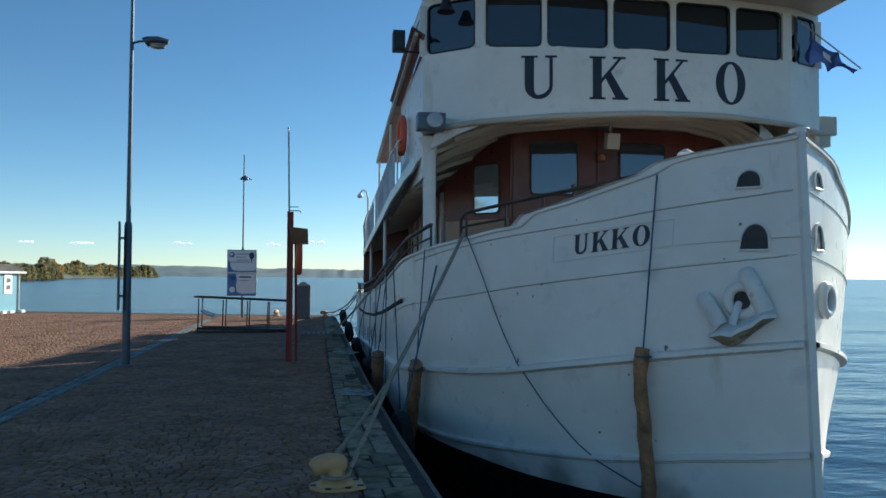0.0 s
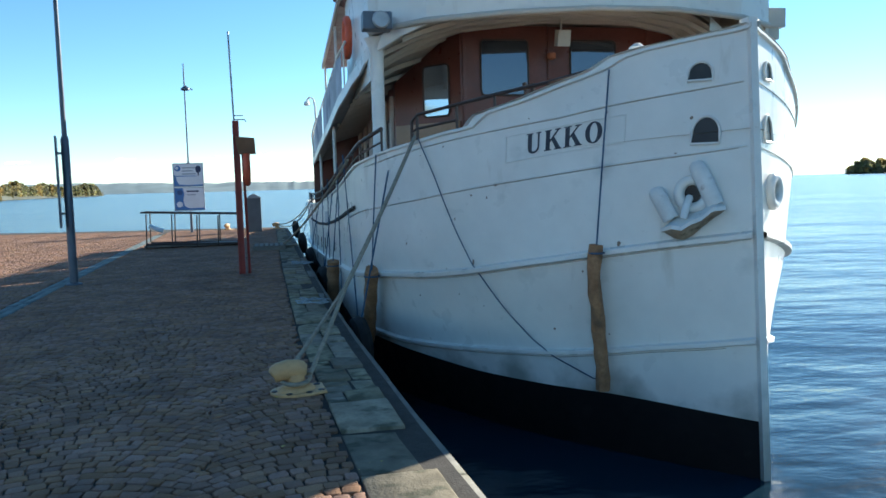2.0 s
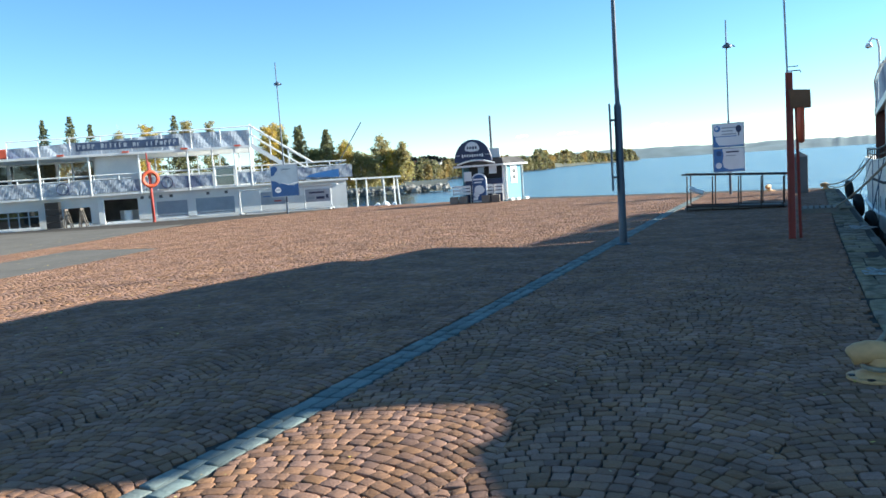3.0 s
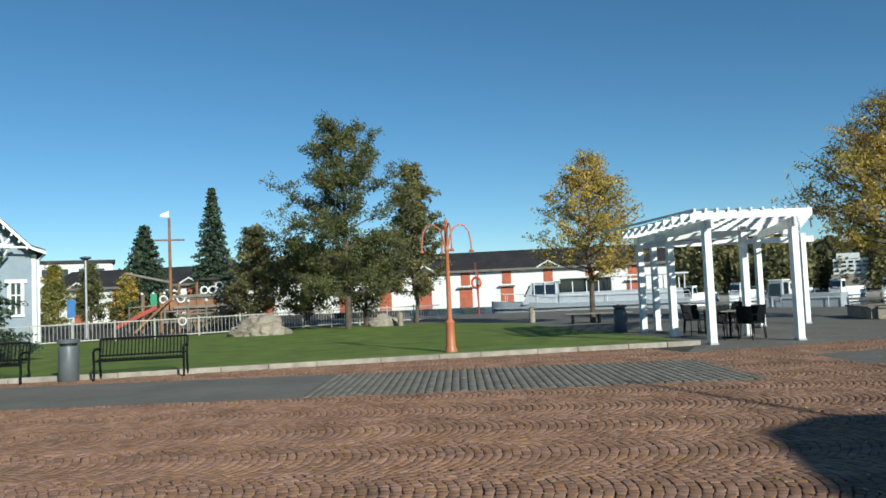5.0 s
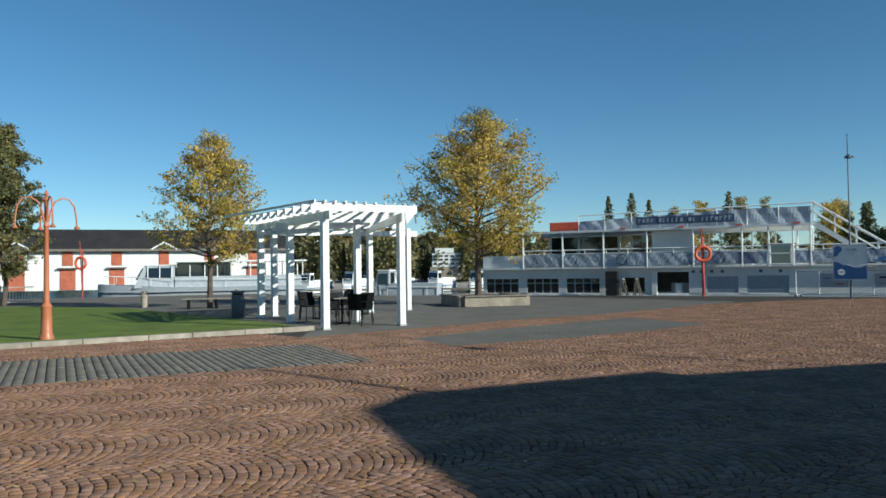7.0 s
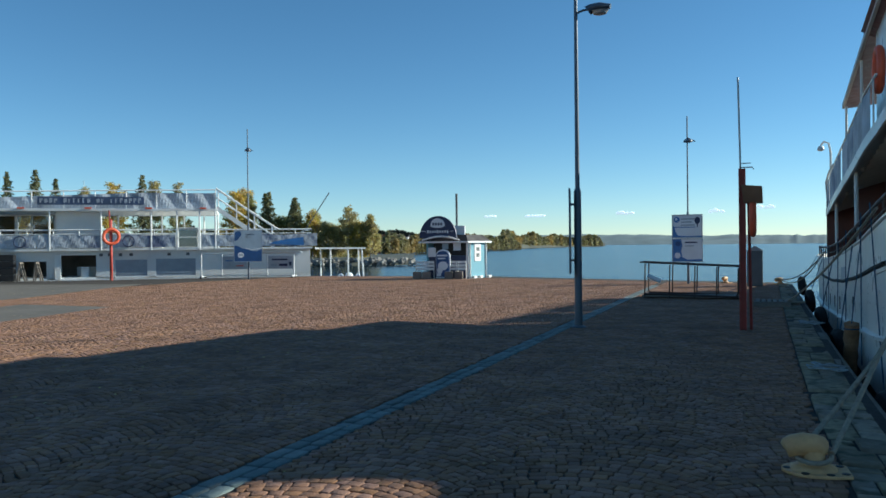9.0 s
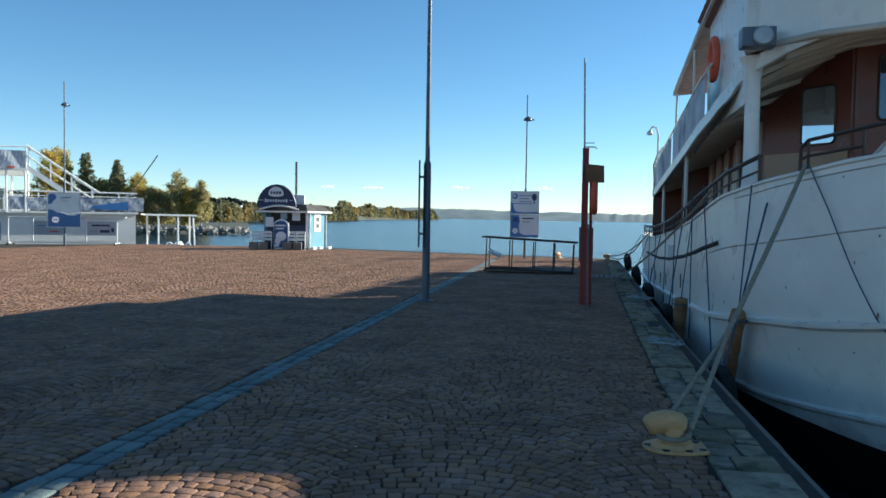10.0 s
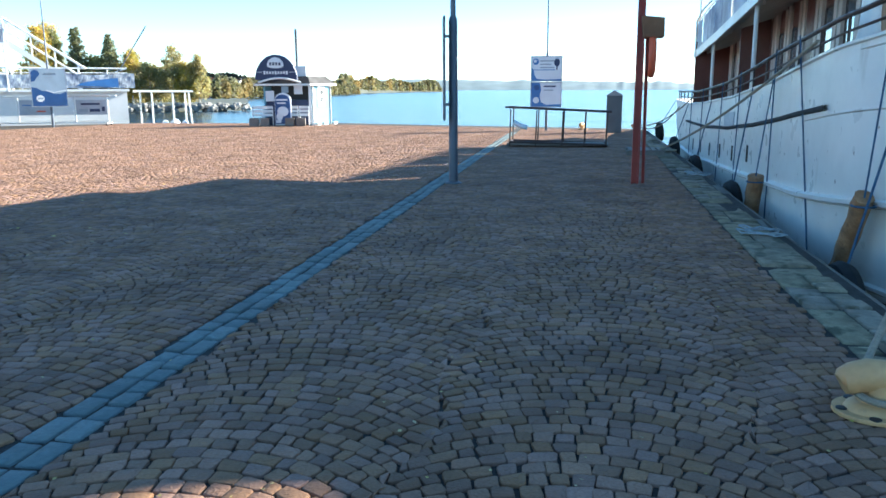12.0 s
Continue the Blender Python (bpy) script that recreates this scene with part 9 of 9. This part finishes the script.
def round_setts(name, quads, material, rng, height=0.0, gap=0.0045, bevel=0.006, jitter=0.0024):
    """Stones with worn, cut-off corners: eight-sided blocks with a sloping rim."""
    q = np.asarray(quads, float)
    n = len(q)
    nxt = np.roll(q, -1, axis=1)
    cut = rng.uniform(0.04, 0.2, (n, 4, 1))
    o = np.stack([q + (nxt - q) * cut, nxt + (q - nxt) * rng.uniform(0.04, 0.2, (n, 4, 1))], 2).reshape(n, 8, 2)
    c = q.mean(1, keepdims=True)
    d = o - c
    r = np.linalg.norm(d, axis=2, keepdims=True)
    rings = [c + d * (1 - g / r) for g in (gap, gap + bevel * 0.25, gap + bevel * 0.9)]
    slope = rng.uniform(-1, 1, (n, 1, 2)) * jitter * 6
    lift = height + rng.uniform(-jitter, jitter, (n, 1))
    v = np.zeros((n, 32, 3))
    for k, (ring, z) in enumerate(zip([rings[0]] + rings, (-0.05, -0.008, -0.002, 0.0))):
        v[:, 8 * k:8 * k + 8, :2] = ring
        v[:, 8 * k:8 * k + 8, 2] = z + (lift + ((ring - c) * slope).sum(2) if k else height)
    i = np.arange(8)
    j = (i + 1) % 8
    f4 = np.concatenate([np.stack([8 * k + i, 8 * k + j, 8 * k + 8 + j, 8 * k + 8 + i], 1) for k in range(3)] + [np.array([(24, 25, 26, 27), (24, 27, 28, 31), (28, 29, 30, 31)])])
    f = (f4[None] + np.arange(n)[:, None, None] * 32).reshape(-1, 4)
    return array_mesh(name, v.reshape(-1, 3), f, material)


def arc_quads(x0, x1, y0, y1, size, rng, keep):
    """Setts laid in segmental arcs: bands along y, each row an arc that bows towards +y."""
    band, out = 1.42, []
    rad = 1.02
    n_across = int(round(2 * math.asin(band / 2 / rad) * rad / (size * 1.0)))
    half_angle = math.asin(band / 2 / rad)
    nb0, nb1 = int(math.floor((x0 + 39.4) / band)), int(math.ceil((x1 + 39.4) / band))
    step = size * 0.98
    r0 = int(math.floor((y0 - 1) / step))
    rows = np.arange(r0, int((y1 + 1) / step) + 1)
    th = np.linspace(-half_angle, half_angle, n_across + 1)
    for ib in range(nb0, nb1):
        cx = -39.4 + (ib + 0.5) * band
        lag = 0.5 * step * (ib % 2)
        for ir in rows:
            k = n_across + rng.integers(-1, 2)
            t = np.linspace(-half_angle, half_angle, k + 1) + rng.uniform(-0.5, 0.5) * (th[1] - th[0])
            t = t[(t > -half_angle * 0.96) & (t < half_angle * 0.96)]
            t = np.r_[-half_angle, t + rng.uniform(-1, 1, len(t)) * 0.02, half_angle]
            ry = ir * step + lag
            xa, ya = cx + rad * np.sin(t), ry + rad * (np.cos(t) - math.cos(half_angle))
            lean = step * np.cos(t) * np.sin(t) * 0.85
            lean[0] = lean[-1] = 0.0
            xb, yb = xa + lean, ry + step + rad * (np.sqrt(np.clip(1 - ((xa + lean - cx) / rad) ** 2, 0, 1)) - math.cos(half_angle))
            wl, wr = (0.06 * math.sin(ir * 12.9898 + j * 78.233) for j in (ib, ib + 1))
            for xs in (xa, xb):
                xs[0] += wl
                xs[-1] += wr
            out.append(np.stack([np.stack([xa[:-1], ya[:-1]], 1), np.stack([xa[1:], ya[1:]], 1), np.stack([xb[1:], yb[1:]], 1), np.stack([xb[:-1], yb[:-1]], 1)], 1))
    q = np.concatenate(out)
    q += rng.uniform(-1, 1, q.shape) * 0.0095
    c = q.mean(1)
    q = q[keep(c[:, 0], c[:, 1])]
    c = q.mean(1)[:, :1]
    y = q[:, :, 1]
    line = -2.69 - 0.028 * (y - 5)
    x = np.minimum(q[:, :, 0], quay_in(y) - 0.004)
    x = np.where(c < line + 0.12, np.minimum(x, line - 0.002), np.maximum(x, line + 0.243))
    return np.stack([x, y], 2)


rng_p = np.random.default_rng(11)
lawn_ys, lawn_xs = [-30, -7.4, 0.5, 5.0, 5.6, 8.25, 12.4, 18.1, 26, 33], [-14.2, -17.0, -18.6, -19.2, -17.5, -18.24, -19.6, -20.9, -24, -24]


def on_plaza(x, y):
    ok = (x < quay_in(y) - 0.012) & (x > np.interp(y, lawn_ys, lawn_xs) + 0.06) & (y < 31.0 + np.clip(-x, 0, 14) * 0.3) & (y < 35.3) & (x > -23 + np.clip(y - 28, 0, 9) * 0.3)
    ok &= ~((x > -2.70 - 0.028 * (y - 5)) & (x < -2.435 - 0.028 * (y - 5)))
    ok &= ~((x > -15.85) & (x < -12.2) & (y < 5.2))
    ok &= ~((y > 7.6) & (y < 15.8) & (x > np.interp(y, PATCH_Y, PATCH_LOW)) & (x < np.interp(y, PATCH_Y, PATCH_HIGH)))
    return ok


SETT = 0.093
near_q = arc_quads(-9.0, 1.2, 1.0, 12.0, SETT, rng_p, lambda x, y: on_plaza(x, y) & (x > -9) & (y > 1.0) & (y < 12))
far_q = arc_quads(-24.5, 1.2, -14, 36, SETT, rng_p, lambda x, y: on_plaza(x, y) & ~((x > -9) & (y > 1.0) & (y < 12)))
NEAR = (-1.0, 0.5, 4.4, 5.9)


def is_near(q):
    c = q.mean(1)
    return (c[:, 0] > NEAR[0]) & (c[:, 0] < NEAR[1]) & (c[:, 1] > NEAR[2]) & (c[:, 1] < NEAR[3])


paving = thing("cobble_paving", "reddish-brown granite cobbles laid in arcs", "paving", kind="structure")
for name, me in (("cobble_field", setts("cobble_field", far_q, M["cobble"], rng_p)), ("near_cobble_field", round_setts("near_cobble_field", near_q[~is_near(near_q)], M["cobble"], rng_p))):
    rest = new(name, me)
    rest.parent = paving
    tagged(rest, "reddish-brown granite cobbles laid in arcs", kind="stuff")


def piece(name, quad, material, parent, thick=0.05, bevel=0.009, gap=0.007, height=0.0, jit=0.003):
    """One stone of its own."""
    ob = new(name, setts(name, np.asarray([quad]), material, rng_p, height=height, gap=gap, bevel=bevel, jitter=jit))
    ob.parent = parent
    return ob


for q in near_q[is_near(near_q)]:
    ob = new("cobble", round_setts("cobble", [q], M["cobble_one"], rng_p))
    ob.parent = paving

# double row of blue-grey setts along the quay
row = thing("sett_line", "double row of blue-grey granite setts in the cobbles", "paving", kind="structure")
g5 = random.Random(17)
far_row = []
for col in (0, 1):
    y = -13.6 + 0.1 * col
    while y < 29:
        ln = g5.uniform(0.15, 0.27)
        x0 = -2.69 - 0.028 * (y - 5) + 0.122 * col + g5.uniform(-0.006, 0.006)
        quad = [(x0, y), (x0 + 0.117, y + g5.uniform(-0.01, 0.01)), (x0 + 0.117, y + ln), (x0, y + ln + g5.uniform(-0.01, 0.01))]
        if -1.5 < y < 16:
            piece("sett", quad, M["blue_sett"], row, bevel=0.012, gap=0.011, jit=0.005)
        else:
            far_row.append(quad)
        y += ln + 0.004
fr_ob = new("sett_row_end", setts("sett_row_end", far_row, M["blue_sett_far"], rng_p))
fr_ob.parent = row
tagged(fr_ob, "blue-grey granite setts", kind="stuff")

# quay edge: worn slabs of uneven size and a narrow coping
edge = thing("quay_edge", "worn grey stone slabs and concrete coping on the quay edge", "quay", kind="structure")


def slab_row(f0, f1, y0, y1):
    """A stone between two shares of the edge's breadth."""
    def at(f, y):
        return (quay_in(y) + (quay_out(y) - 0.135 - quay_in(y)) * f, y)
    j = [g5.uniform(-0.012, 0.012) for _ in range(4)]
    quad = [(at(f0, y0)[0], y0 + j[0]), (at(f1, y0)[0], y0 + j[1]), (at(f1, y1)[0], y1 + j[2]), (at(f0, y1)[0], y1 + j[3])]
    piece("slab", quad, M["slab"], edge, bevel=0.022, jit=0.016, gap=0.015)


for y0, y1 in ((-6.0, -4.9), (-4.9, -3.9), (-3.9, -2.8), (-2.8, -1.7), (-1.7, -0.8), (-0.8, 0.3), (0.3, 1.2), (1.2, 2.2), (2.2, 3.05), (3.05, 4.25), (4.25, 4.99), (4.99, 5.66)):
    slab_row(0, 1, y0, y1)
y = 5.66
while y < 31:
    ln = g5.choice((0.34, 0.42, 0.5, 0.62, 0.75))
    if g5.random() < 0.45:
        slab_row(0, 1, y, y + ln)
    else:
        f, cut = g5.uniform(0.3, 0.68), g5.uniform(0.35, 0.65)
        if g5.random() < 0.5:
            slab_row(0, f, y, y + ln)
            slab_row(f, 1, y, y + ln * cut)
            slab_row(f, 1, y + ln * cut, y + ln)
        else:
            slab_row(0, f, y, y + ln * cut)
            slab_row(0, f, y + ln * cut, y + ln)
            slab_row(f, 1, y, y + ln)
    y += ln
y = -6.0
while y < 31:
    ln = min(g5.uniform(0.8, 1.6), 31.1 - y)
    a, b = quay_out(y), quay_out(y + ln)
    piece("coping", [(a - 0.13, y), (a, y), (b, y + ln), (b - 0.13, y + ln)], M["coping"], edge, bevel=0.02, jit=0.006, height=-0.018, gap=0.003)
    y += ln
wall_y = [-6, 3.5, 5, 8, 11, 15, 19, 31]
part("quay_wall", MB().sheet(lambda y, k: (quay_out(y) - (0.035, 0.0, 0.0, 0.4)[k], y, (-0.05, -0.06, -3.0, -3.0)[k]), wall_y, [0, 1, 2, 3]), M["coping"], edge, fix=False)

# grey sett strip beside the lawn
strip_q = []
for iy in np.arange(-2.0, 5.4, 0.14):
    for ix in np.arange(-15.8, -12.3, 0.25):
        o = 0.12 * (int(round(iy / 0.14)) % 2)
        strip_q.append([(ix + o, iy), (ix + o + 0.24, iy), (ix + o + 0.24, iy + 0.13), (ix + o, iy + 0.13)])
tagged(new("sett_strip", setts("sett_strip", strip_q, M["grey_sett"], rng_p, gap=0.006, bevel=0.004, jitter=0.001)), "grey granite setts beside the lawn", "paving", kind="stuff")
